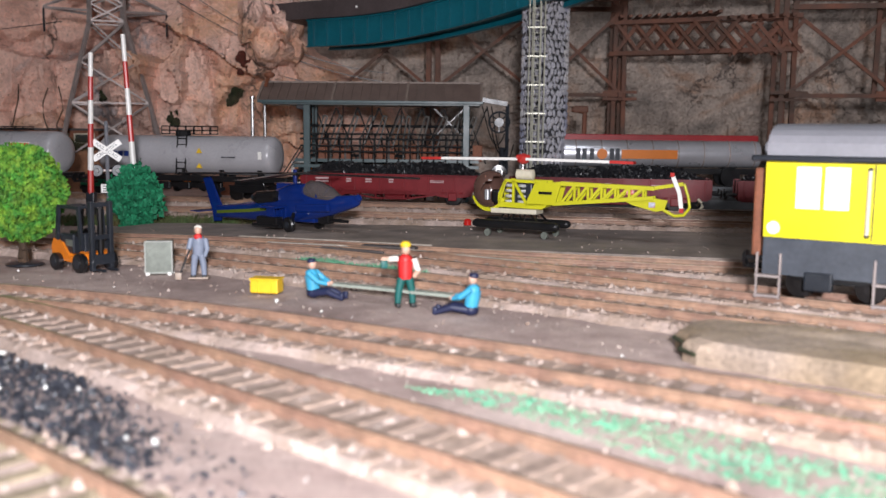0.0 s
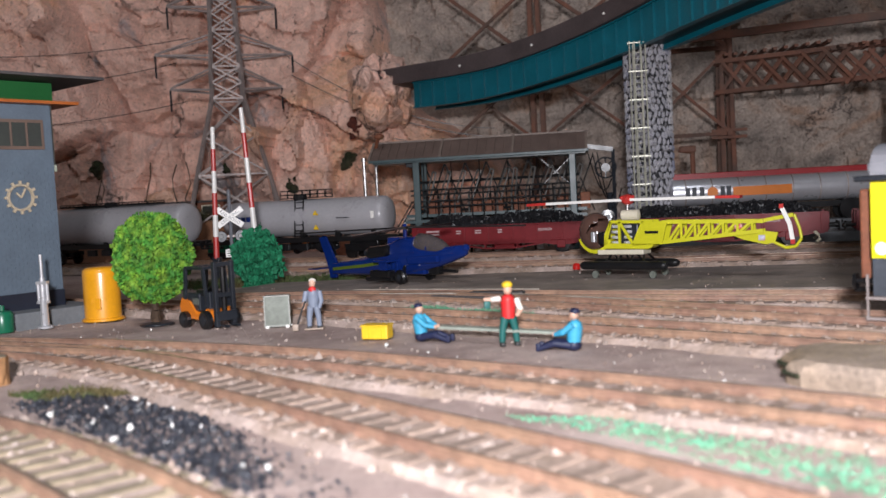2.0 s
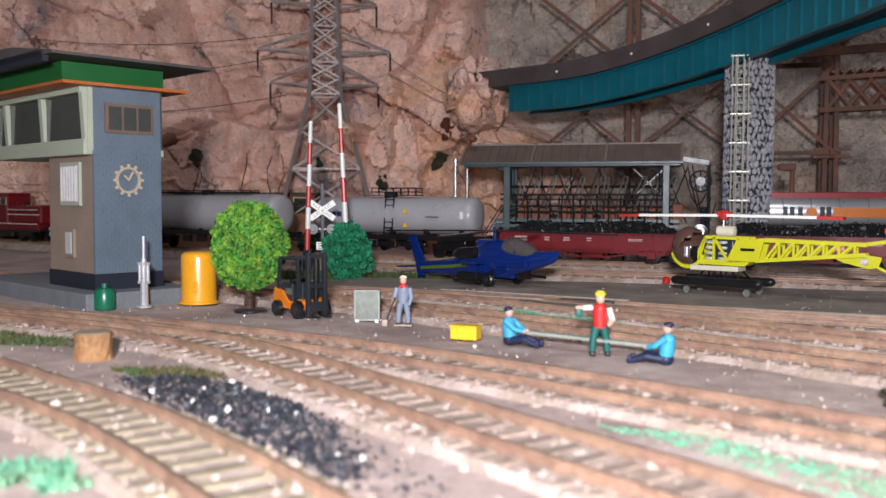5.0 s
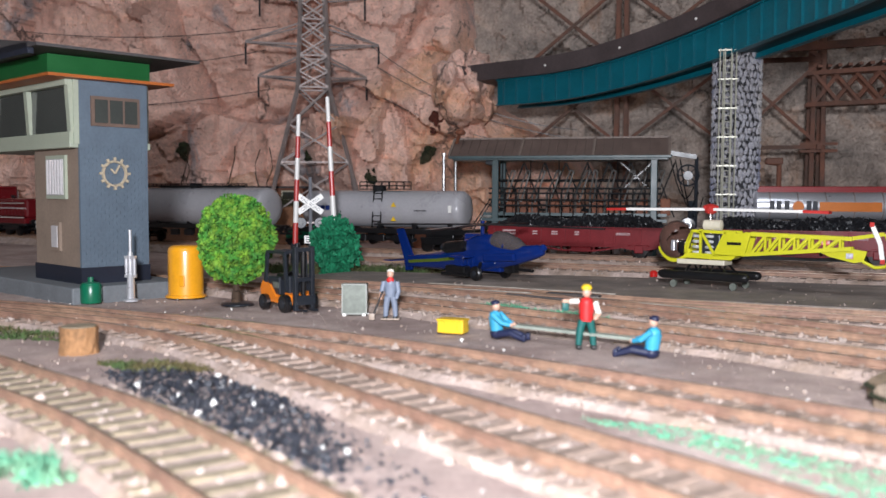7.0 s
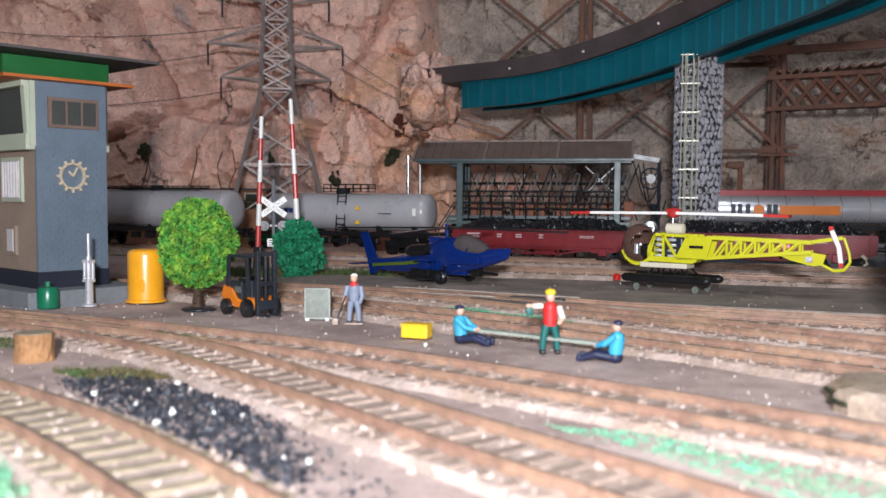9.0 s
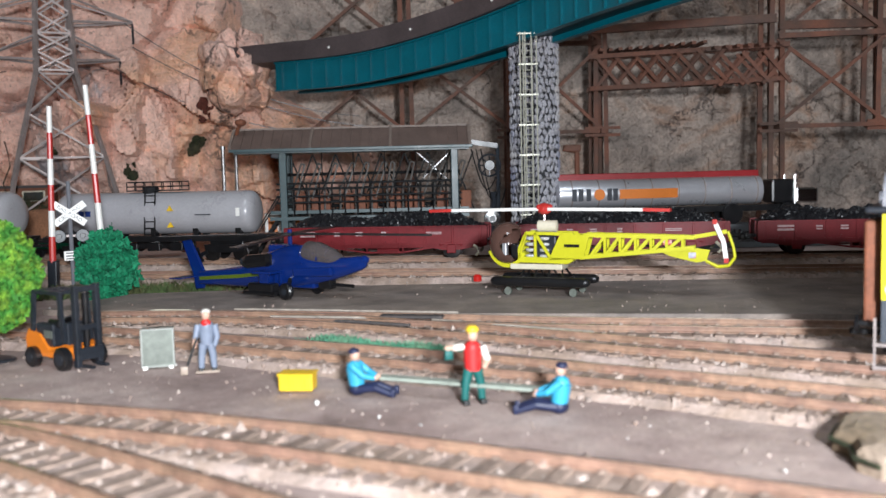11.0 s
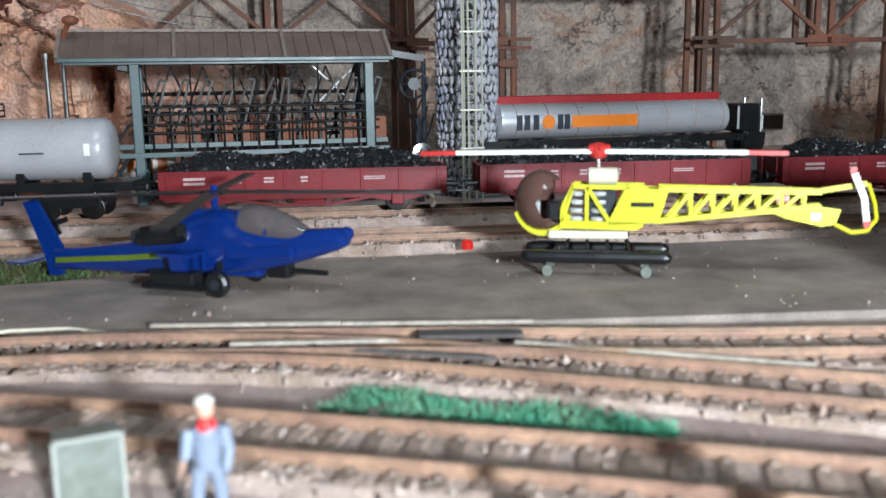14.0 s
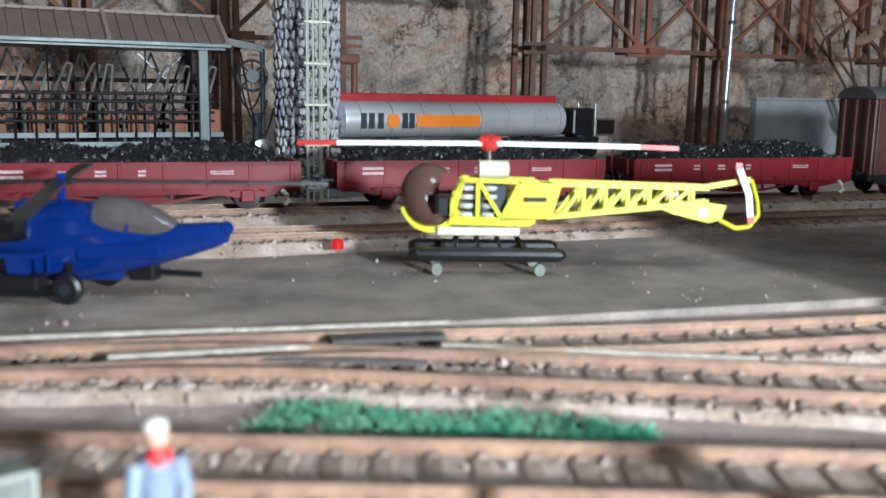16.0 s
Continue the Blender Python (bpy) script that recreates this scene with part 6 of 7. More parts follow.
                box(bm, (-half + 0.017 + q * 0.0030, y * 0.965 + s * 0.0006, z1 - 0.0045), (0.0050, 0.0006, 0.0028))
            part("emblem", bm, "logoblue", t, "dark blue angular emblem")
            part("red_panel", box(B(), (half - 0.030, y * 0.965, z1 + 0.001), (0.0205, 0.0008, 0.0075)), "white", t)
            part("red_panel", box(B(), (half - 0.030, y * 0.965 + s * 0.0004, z1 + 0.001), (0.0190, 0.0008, 0.0062)), "signred", t, "bright red sign panel")
            part("panel_bar", box(B(), (half - 0.028, y * 0.965 + s * 0.0008, z1 + 0.001), (0.0110, 0.0006, 0.0022)), "white", t)
    for x2 in (-half * 0.72, half * 0.72):
        bogie(t, x2)
    buffers(t, -F, -1), buffers(t, F, 1)


M["logoblue"] = node_mat("emblem_blue", (0.012, 0.03, 0.16), 0.4, vary=0.08, scale=90, bump=0.0)
M["signred"] = node_mat("bright_sign_red", (0.62, 0.02, 0.015), 0.4, vary=0.06, scale=90, bump=0.0)


def make_coal_wagon():
    x0, pitch = -0.012, 0.163
    t = thing("coal_wagon", at_track(x0, ZT), "dull red low sided goods wagon heaped with coal", "goods wagon", "coal wagons")
    L = 0.0730
    part("floor", box(B(), (0, 0, 0.0098), (2 * L, 0.031, 0.0022)), "wagonred", t)
    for s in (-1, 1):
        part("side_wall", box(B(), (0, s * 0.0158, 0.0165), (2 * L, 0.0012, 0.0120)), "wagonred", t)
        part("sole_bar", box(B(), (0, s * 0.0140, 0.0094), (2 * L - 0.004, 0.0018, 0.0032)), "wagonred", t)
        part("top_lip", box(B(), (0, s * 0.0160, 0.0228), (2 * L, 0.0020, 0.0010)), "wagonred", t)
        part("bottom_lip", box(B(), (0, s * 0.0163, 0.0106), (2 * L, 0.0012, 0.0009)), "wagonred", t)
        for k in range(8):
            part("stanchion", box(B(), (-L + 0.004 + k * (2 * L - 0.008) / 7, s * 0.0166, 0.0162), (0.0016, 0.0010, 0.0118), bevel=0.0002), "wagonred", t)
        for k in range(7):
            x = -L + 0.004 + (k + 0.5) * (2 * L - 0.008) / 7
            part("hinge", box(B(), (x, s * 0.0165, 0.0120), (0.0022, 0.0008, 0.0022)), "wagonred", t)
        for x, w, h in ((-0.055, 0.012, 0.0040), (-0.034, 0.004, 0.0030), (-0.018, 0.005, 0.0030), (0.000, 0.0035, 0.0030), (0.036, 0.011, 0.0018)):
            for q in range(2):
                part("stencil", box(B(), (x, s * 0.0165, 0.0182 + (q - 0.5) * h * 0.6), (w, 0.0004, h * 0.34)), "stencilpink", t, "pale stencilled bar")
        part("truss_rod", bar(B(), (-0.036, s * 0.0135, 0.0080), (-0.013, s * 0.0135, 0.0046), 0.0010, 0.0012), "wagonred", t)
        part("truss_rod", bar(B(), (-0.013, s * 0.0135, 0.0046), (0.013, s * 0.0135, 0.0046), 0.0010, 0.0012), "wagonred", t)
        part("truss_rod", bar(B(), (0.013, s * 0.0135, 0.0046), (0.036, s * 0.0135, 0.0080), 0.0010, 0.0012), "wagonred", t)
        for x in (-0.013, 0.013):
            part("truss_post", bar(B(), (x, s * 0.0135, 0.0046), (x, s * 0.0135, 0.0082), 0.0010, 0.0012), "wagonred", t)
        part("brake_lever", tube(B(), [(0.064, s * 0.0168, 0.0096), (0.0665, s * 0.0170, 0.0070), (0.0675, s * 0.0170, 0.0040), (0.0655, s * 0.0170, 0.0022)], 0.0011, 8), "ivory", t, "pale bent brake lever")
        part("air_tank", rod(B(), (-0.006, s * 0.0095, 0.0058), (0.010, s * 0.0095, 0.0058), 0.0026, seg=14), "wagonred", t)
    for x in (-L, L):
        part("end_wall", box(B(), (x, 0, 0.0165), (0.0012, 0.0325, 0.0125)), "wagonred", t)
        for y in (-0.009, 0.009):
            part("end_post", box(B(), (x * 1.012, y, 0.0165), (0.0012, 0.0020, 0.0125)), "wagonred", t)
    for x in (-0.048, 0.048):
        b = bogie(t, x, "wheelset", n=1, r=0.0062, mat="wagonred")
        for s in (-1, 1):
            part("axle_guard", box(B(), (x, s * 0.0152, 0.0068), (0.0065, 0.0016, 0.0062), bevel=0.0006), "wagonred", b)
            part("spring", tube(B(), [(x - 0.008, s * 0.0160, 0.0094), (x - 0.004, s * 0.0160, 0.0107), (x, s * 0.0160, 0.0112), (x + 0.004, s * 0.0160, 0.0107), (x + 0.008, s * 0.0160, 0.0094)], 0.0007), "wagonred", b)
    buffers(t, -L, -1, 0.0130), buffers(t, L, 1, 0.0130)
    heap = thing("coal_load", at_track(x0, ZT), "heap of black coal lumps in the wagon", "coal", "coal loads")
    nx, ny = 60, 12
    vs, fs = [], []
    top = lambda x, y: 0.0215 + 0.0105 * (1 - (y / 0.0155) ** 2) * (0.6 + 0.4 * abs(math.sin(x * 38 + 0.6))) * min(1, (L - abs(x)) / 0.02)
    for i in range(nx + 1):
        for j in range(ny + 1):
            x, y = -L + 0.001 + (2 * L - 0.002) * i / nx, -0.0150 + 0.030 * j / ny
            vs.append((x, y, top(x, y) + 0.001 * noise.noise(Vector((x * 300, y * 300, 0)))))
    for i in range(nx):
        for j in range(ny):
            k = i * (ny + 1) + j
            fs.append((k, k + ny + 1, k + ny + 2, k + 1))
    k0 = len(vs)
    for x, y in ((-L + 0.001, -0.015), (L - 0.001, -0.015), (L - 0.001, 0.015), (-L + 0.001, 0.015)):
        vs.append((x, y, 0.0112))
    fs.append((k0 + 3, k0 + 2, k0 + 1, k0))
    me = bpy.data.meshes.new("coal_bed")
    me.from_pydata(vs, [], fs)
    me.materials.append(M["coal"])
    ob = new("coal_bed", me)
    ob.parent = heap
    rnd = random.Random(9)
    sp = []
    for k in range(1300):
        x, y = rnd.uniform(-L + 0.003, L - 0.003), rnd.uniform(-0.0145, 0.0145)
        sp.append((x, y, top(x, y)))
    stones("loose_coal", sp, "coal", heap, smin=0.0008, smax=0.0019, seed=5)
    for k in (1, 2):
        copy_thing(t, at_track(x0 + pitch * k, ZT))
        copy_thing(heap, at_track(x0 + pitch * k, ZT))


def make_box_wagon():
    t = thing("covered_wagon", at_track(0.462, ZT), "dark brown covered goods wagon with ribbed sides", "goods wagon")
    L = 0.062
    part("underframe", box(B(), (0, 0, 0.0105), (2 * L, 0.028, 0.004)), "black", t)
    part("body", box(B(), (0, 0, 0.0350), (2 * L, 0.031, 0.046), bevel=0.0008), "vanbrown", t, "dark brown plank body")
    m = Matrix(((0, 1, 0, 0), (1, 0, 0, 0), (0, 0, 1, 0), (0, 0, 0, 1)))
    part("roof", extrude(B(), [(0.0165 * math.cos(math.pi * k / 10), 0.0578 + 0.0075 * math.sin(math.pi * k / 10)) for k in range(11)], -L - 0.001, L + 0.001, m), "roof", t, "rounded dark roof")
    for s in (-1, 1):
        for k in range(9):
            x = -L + 0.003 + k * (2 * L - 0.006) / 8
            part("rib", box(B(), (x, s * 0.0160, 0.0350), (0.0022, 0.0014, 0.0450), bevel=0.0003), "vanbrown", t)
        for z in (0.020, 0.050):
            part("door_rail", box(B(), (0, s * 0.0166, z), (0.060, 0.0010, 0.0014)), "vanbrown", t)
    for y in (-0.010, 0.0, 0.010):
        part("end_rib", box(B(), (-L - 0.0007, y, 0.0350), (0.0014, 0.0020, 0.0450)), "vanbrown", t)
    for x in (-0.042, 0.042):
        bogie(t, x, "wheelset", n=1, r=0.0062)
    buffers(t, -L, -1, 0.0130)


M["vanbrown"] = node_mat("dark_brown_wagon_paint", (0.055, 0.018, 0.014), 0.5, vary=0.25, scale=60, bump=0.1)
M["stencilpink"] = node_mat("pale_pink_stencil", (0.45, 0.32, 0.32), 0.6, vary=0.3, scale=300, bump=0.0)
make_loco(), make_silo_wagon()
make_tank_wagon(-0.394, 0.0965, 0.0182, 0.0352, "long pale grey model tank wagon with red sign panel", 0)
make_tank_wagon(-0.185, 0.079, 0.0158, 0.0352, "pale grey model tank wagon with ladder and warning triangles", 1)
make_coal_wagon(), make_box_wagon()


# ---- yellow van ----
def make_yellow_van():
    a = -32
    t = thing("railway_van", pose(0.2355, 0.2625, RAIL_TOP, 0, 0, a), "bright yellow railway van with pale windows and grey roof", "railway van")
    L, W = 0.080, 0.0165
    part("body", box(B(), (0, 0, 0.0360), (2 * L, 2 * W, 0.028)), "vanyellow", t, "bright yellow panelled body")
    part("roof_edge", box(B(), (0, 0, 0.0508), (2 * L + 0.010, 2 * W + 0.006, 0.0022), bevel=0.0008), "dark", t)
    bm = B()
    m = Matrix(((0, 1, 0, 0), (1, 0, 0, 0), (0, 0, 1, 0), (0, 0, 0, 1)))
    extrude(bm, [(W * math.cos(math.pi * k / 12) * 1.02, 0.052 + 0.0115 * math.sin(math.pi * k / 12) ** 0.7) for k in range(13)], -L, L, m)
    part("roof", bm, "roofgrey", t, "grey rounded roof")
    for s in (-1, 1):
        part("roof_pipe", rod(B(), (-L - 0.001, s * 0.0135, 0.0545), (L, s * 0.0135, 0.0545), 0.0022, seg=12), "palechrome", t, "shiny grey roof pipe")
        for k in range(4):
            part("pipe_clip", lathe(B(), [(0.0026, -0.001), (0.0026, 0.001)], 12, pose(-L + 0.012 + k * 0.045, s * 0.0135, 0.0545, 0, 90, 0)), "white", t)
        for x in (-0.060, -0.010, 0.040):
            for q in (-1, 1):
                part("window", box(B(), (x + q * 0.0049, s * (W + 0.0003), 0.0405), (0.0084, 0.0008, 0.0152), bevel=0.0003), "whitepane", t, "white curtained window")
        for x in (-0.0445, -0.0295, 0.006, 0.021, 0.056, 0.071):
            part("hand_rail", rod(B(), (x, s * (W + 0.0011), 0.0245), (x, s * (W + 0.0011), 0.0475), 0.0007, seg=6), "ivory", t)
            for z in (0.0245, 0.0475):
                part("rail_knob", ball(B(), (x, s * (W + 0.0009), z), 0.0010, 1), "dark", t)
        for x in (-0.037, 0.0135, 0.0635):
            for q in (-1, 1):
                part("door_gap", box(B(), (x + q * 0.006, s * (W + 0.0001), 0.0360), (0.0004, 0.0004, 0.0265)), "dark", t)
        part("round_plate", lathe(B(), [(0.0024, 0), (0.0024, 0.0005)], 14, pose(-0.0765, s * (W + 0.0001), 0.0255, 90 * -s * -1, 0, 0)), "white", t, "small white round plate")
        part("sole_bar", box(B(), (0, s * 0.0145, 0.0150), (2 * L, 0.002, 0.0138)), "vanframe", t)
        for x in (-0.0775, -0.037, 0.0135, 0.0635):
            st = part("step_frame", box(B(), (x - 0.0042, s * 0.0162, 0.0075), (0.0008, 0.0008, 0.017)), "steel", t, "grey step ladder")
            part("step_frame_side", box(B(), (x + 0.0042, s * 0.0162, 0.0075), (0.0008, 0.0008, 0.017)), "steel", st)
            for z in (0.0, 0.0075):
                part("step", box(B(), (x, s * 0.0165, z), (0.0092, 0.0024, 0.0010)), "steel", st)
        for x in (-0.060, -0.020, 0.028, 0.050):
            part("axle_box", box(B(), (x, s * 0.0150, 0.0065), (0.010, 0.003, 0.007), bevel=0.0008), "dark", t)
    part("underframe", box(B(), (0, 0, 0.0155), (2 * L, 0.028, 0.012)), "vanframe", t, "dark blue grey underframe")
    for x in (-0.055, 0.055):
        bogie(t, x, n=2, gap=0.012, r=0.0052)
    buffers(t, -L, -1, 0.013)
    part("end_bellows", box(B(), (-L - 0.003, 0, 0.030), (0.006, 0.020, 0.034), bevel=0.001), "rustbox", t, "dark brown end gangway")


M["vanyellow"] = node_mat("bright_yellow_van_paint", (0.66, 0.58, 0.005), 0.4, vary=0.04, scale=60, bump=0.02)
M["vanframe"] = node_mat("dark_blue_grey_frame", (0.045, 0.052, 0.065), 0.5, vary=0.2, scale=90, bump=0.1)
M["roofgrey"] = node_mat("mid_grey_roof_paint", (0.20, 0.20, 0.22), 0.4, vary=0.08, scale=60, bump=0.05)
M["whitepane"] = node_mat("white_curtained_glass", (0.75, 0.78, 0.80), 0.3, vary=0.05, scale=200, bump=0.0)
make_yellow_van()


# ---- road tanker behind the train ----
def make_tanker():
    t = thing("road_tanker", pose(0.213, 0.778, 0, 0, 0, 3), "silver road tanker with orange band and red top", "tanker")
    m = pose(0, 0, 0.0480, 0, 90, 0)
    H = 0.088
    part("tank", lathe(B(), [(0.006, -H), (0.0115, -H + 0.0015), (0.0118, -H + 0.004), (0.0118, H - 0.004), (0.0115, H - 0.0015), (0.006, H)], 36, m), "silvertank", t, "polished silver tank", smooth=True)
    for k in range(8):
        part("tank_band", lathe(B(), [(0.0120, -0.0005), (0.0120, 0.0005)], 36, pose(-H + 0.012 + k * 0.0225, 0, 0.0480, 0, 90, 0)), "steel", t)
    part("red_top", box(B(), (0.001, 0.010, 0.0615), (2 * H, 0.010, 0.0065), pose(0, 0, 0, 0, 0, 0), bevel=0.0006), "topred", t, "dull red top fairing")
    part("orange_band", box(B(), (-0.012, -0.0117, 0.0475), (0.049, 0.0014, 0.0078)), "orange", t, "orange painted band")
    for x in (-0.0745, -0.0690, -0.0625, -0.0450, -0.0400):
        part("letter_bar", box(B(), (x, -0.0119, 0.0475), (0.0038, 0.0010, 0.0098)), "navy", t)
    part("roundel", lathe(B(), [(0.0046, 0), (0.0046, 0.0012)], 20, pose(-0.0535, -0.0110, 0.0475, 90)), "orange", t, "orange round emblem")
    part("chassis", box(B(), (0.010, 0, 0.0330), (0.22, 0.016, 0.005)), "black", t)
    for x in (-0.070, -0.052, 0.060, 0.108):
        for s in (-1, 1):
            part("wheel", lathe(B(), [(0.0085, -0.002), (0.009, 0), (0.0085, 0.002)], 20, pose(x, s * 0.010, 0.0285, 90)), "black", t)
    part("cab", box(B(), (0.104, 0, 0.0465), (0.020, 0.020, 0.020), bevel=0.002), "black", t, "black cab")
    part("hood", box(B(), (0.126, 0, 0.0425), (0.020, 0.016, 0.013), bevel=0.0015), "chrome", t, "chromed engine hood")
    for s in (-1, 1):
        part("exhaust", rod(B(), (0.114, s * 0.010, 0.036), (0.114, s * 0.010, 0.060), 0.001, seg=8), "chrome", t)
    part("stand", box(B(), (0.02, 0, 0.010), (0.26, 0.030, 0.0195)), "concrete", t, "grey loading plinth")


M["silvertank"] = node_mat("polished_silver_tank", (0.66, 0.66, 0.70), 0.3, metal=0.65, vary=0.06, scale=40, bump=0.02)
M["topred"] = node_mat("dull_red_fairing", (0.26, 0.012, 0.015), 0.4, vary=0.1, scale=60, bump=0.02)
make_tanker()


# ---- level crossing sign and barriers ----
def text_part(body, size, mat, parent, m):
    cu = bpy.data.curves.new("lettering", "FONT")
    cu.body, cu.size, cu.align_x, cu.align_y, cu.extrude = body, size, "CENTER", "CENTER", 0.0001
    tmp = new("lettering_source", cu)
    dg = bpy.context.evaluated_depsgraph_get()
    me = bpy.data.meshes.new_from_object(tmp.evaluated_get(dg))
    bpy.data.objects.remove(tmp)
    me.materials.clear()
    me.materials.append(M[mat])
    ob = new("lettering", me)
    ob.parent = parent
    ob.matrix_basis = m
    return ob


def make_crossing_sign():
    t = thing("crossing_sign", pose(-0.2165, 0.609, 0, 0, 0, 20), "white crossed railroad crossing sign on a silver post", "sign")
    part("post", rod(B(), (0, 0, -0.003), (0, 0, 0.070), 0.0014, seg=10), "palechrome", t)
    for a, w in ((35, "RAIL ROAD"), (-35, "CROSSING")):
        m = Matrix.Translation((0, -0.0022 - (0.0008 if a > 0 else 0), 0.0490)) @ pose(0, 0, 0, 0, a, 0)
        b = part("sign_blade", box(B(), (0, 0, 0), (0.023, 0.0007, 0.0046), m, bevel=0.0002), "white", t)
        text_part(w, 0.0034, "black", b, m @ pose(0, -0.0005, 0, 90))
    part("cross_arm", box(B(), (0, 0, 0.0345), (0.018, 0.0014, 0.0014)), "steel", t)
    for s in (-1, 1):
        l = part("signal_lamp", lathe(B(), [(0.0040, -0.0008), (0.0044, 0.0), (0.0040, 0.0008)], 18, pose(s * 0.0072, -0.002, 0.0345, 90)), "dark", t, "dark round signal lamp")
        part("lens", lathe(B(), [(0.0018, 0), (0.0016, 0.001)], 12, pose(s * 0.0072, -0.0036, 0.0345, 90)), "black", l)
    p = part("small_plate", box(B(), (-0.0008, -0.0020, 0.0215), (0.0080, 0.0007, 0.0062), bevel=0.0002), "white", t, "small white plate with dark bars")
    for k in range(3):
        part("plate_bar", box(B(), (-0.0008, -0.0025, 0.0233 - k * 0.0018), (0.0055, 0.0003, 0.0008)), "black", p)
    part("base", lathe(B(), [(0.005, -0.003), (0.005, 0.001), (0.002, 0.002)], 14), "dark", t)


def make_gate(x, y, z1, lean):
    t = thing("crossing_barrier", pose(x, y, 0, 0, lean, 0), "raised red and white striped crossing barrier", "barrier", "crossing barriers")
    part("barrier_base", box(B(), (0, 0.001, 0.008), (0.006, 0.006, 0.022), bevel=0.0006), "dark", t)
    n = 6
    for k in range(n):
        a, b = 0.018 + (z1 - 0.018) * k / n, 0.018 + (z1 - 0.018) * (k + 1) / n
        part("stripe_section", rod(B(), (0, 0, a), (0, 0, b), 0.0022 - 0.0001 * k, 0.0021 - 0.0001 * k, 10), "white" if k % 2 else "red", t)


make_crossing_sign()
make_gate(-0.193, 0.603, 0.131, -3)
make_gate(-0.2275, 0.603, 0.118, 2)


# ---- ground clutter ----
def scatter(name, label, category, mat, outline, n, smin, smax, seed, zoff=0.0004, heap=0.0):
    rnd = random.Random(seed)
    xs, ys = [p[0] for p in outline], [p[1] for p in outline]
    cx, cy = sum(xs) / len(xs), sum(ys) / len(ys)
    sp = []
    while len(sp) < n:
        x, y = rnd.uniform(min(xs), max(xs)), rnd.uniform(min(ys), max(ys))
        inside = False
        for (ax, ay), (bx, by) in zip(outline, outline[1:] + outline[:1]):
            if (ay > y) != (by > y) and x < (bx - ax) * (y - ay) / (by - ay) + ax:
                inside = not inside
        if inside:
            sp.append((x, y, ground_z(x, y) + zoff + heap * rnd.random()))
    ob = stones(name, sp, mat, None, smin=smin, smax=smax, seed=seed)
    return tagged(ob, label, category, kind="stuff")


M["coal_dull"] = node_mat("dusty_black_coal", (0.024, 0.026, 0.034), 0.4, vary=0.5, scale=200, bump=0.4)
COAL = [(-0.118, 0.194), (-0.100, 0.205), (-0.074, 0.193), (-0.052, 0.177), (-0.026, 0.148), (-0.012, 0.128), (-0.005, 0.113), (-0.012, 0.108), (-0.030, 0.122), (-0.054, 0.142), (-0.078, 0.159), (-0.098, 0.174)]
scatter("coal_spill", "spilled black coal lumps beside the track", "coal", "coal_dull", COAL, 480, 0.0006, 0.0013, 21, heap=0.0008)
COAL_WIDE = [(-0.125, 0.197), (-0.100, 0.210), (-0.070, 0.198), (-0.046, 0.180), (-0.020, 0.150), (-0.004, 0.128), (0.014, 0.108), (0.024, 0.094), (0.012, 0.090), (-0.010, 0.104), (-0.052, 0.140), (-0.098, 0.172)]
scatter("coal_dust", "black coal dust strewn over the ground", "coal dust", "coal_dull", COAL, 1700, 0.0003, 0.0008, 26)
scatter("coal_dust", "thin black coal dust at the heap edge", "coal dust", "coal_dull", COAL_WIDE, 800, 0.0002, 0.0008, 27)
scatter("pale_pebbles", "few pale pebbles lying on the coal", "pebbles", "white", COAL, 12, 0.0007, 0.0015, 22, 0.0014)
scatter("ground_grit", "fine pale grit scattered over the yard", "grit", "ballast", [(-0.35, 0.20), (0.0, 0.03), (0.3, 0.03), (0.4, 0.3), (0.2, 0.46), (-0.3, 0.50)], 3600, 0.0002, 0.0007, 23)
scatter("white_chips", "scattered white chips in the yard", "grit", "white", [(-0.3, 0.30), (0.0, 0.06), (0.3, 0.06), (0.4, 0.4), (0.2, 0.7), (-0.3, 0.66)], 180, 0.0003, 0.0008, 24, 0.0012)
scatter("pad_grit", "pale grit strewn over the landing pad", "grit", "ballast", make_pad_pts, 700, 0.0003, 0.0008, 25, 0.0032)


def make_turf(name, label, outline, mat, n, h, seed, low=0.0):
    rnd = random.Random(seed)
    xs, ys = [p[0] for p in outline], [p[1] for p in outline]
    vs, fs = [], []
    while len(fs) < n:
        x, y = rnd.uniform(min(xs), max(xs)), rnd.uniform(min(ys), max(ys))
        inside = False
        for (ax, ay), (bx, by) in zip(outline, outline[1:] + outline[:1]):
            if (ay > y) != (by > y) and x < (bx - ax) * (y - ay) / (by - ay) + ax:
                inside = not inside
        if not inside or noise.noise(Vector((x * 120, y * 120, seed))) < rnd.uniform(-0.6, 0.25):
            continue
        z = ground_z(x, y) + low
        a, hh, w = rnd.uniform(0, 6.28), h * rnd.uniform(0.3, 1.0), 0.0005
        k = len(vs)
        vs += [(x - w * math.cos(a), y - w * math.sin(a), z), (x + w * math.cos(a), y + w * math.sin(a), z), (x + rnd.uniform(-1, 1) * hh, y + rnd.uniform(-1, 1) * hh, z + hh)]
        fs.append((k, k + 1, k + 2))
    me = bpy.data.meshes.new(name)
    me.from_pydata(vs, [], fs)
    me.materials.append(M[mat])
    return tagged(new(name, me), label, "turf", kind="stuff")


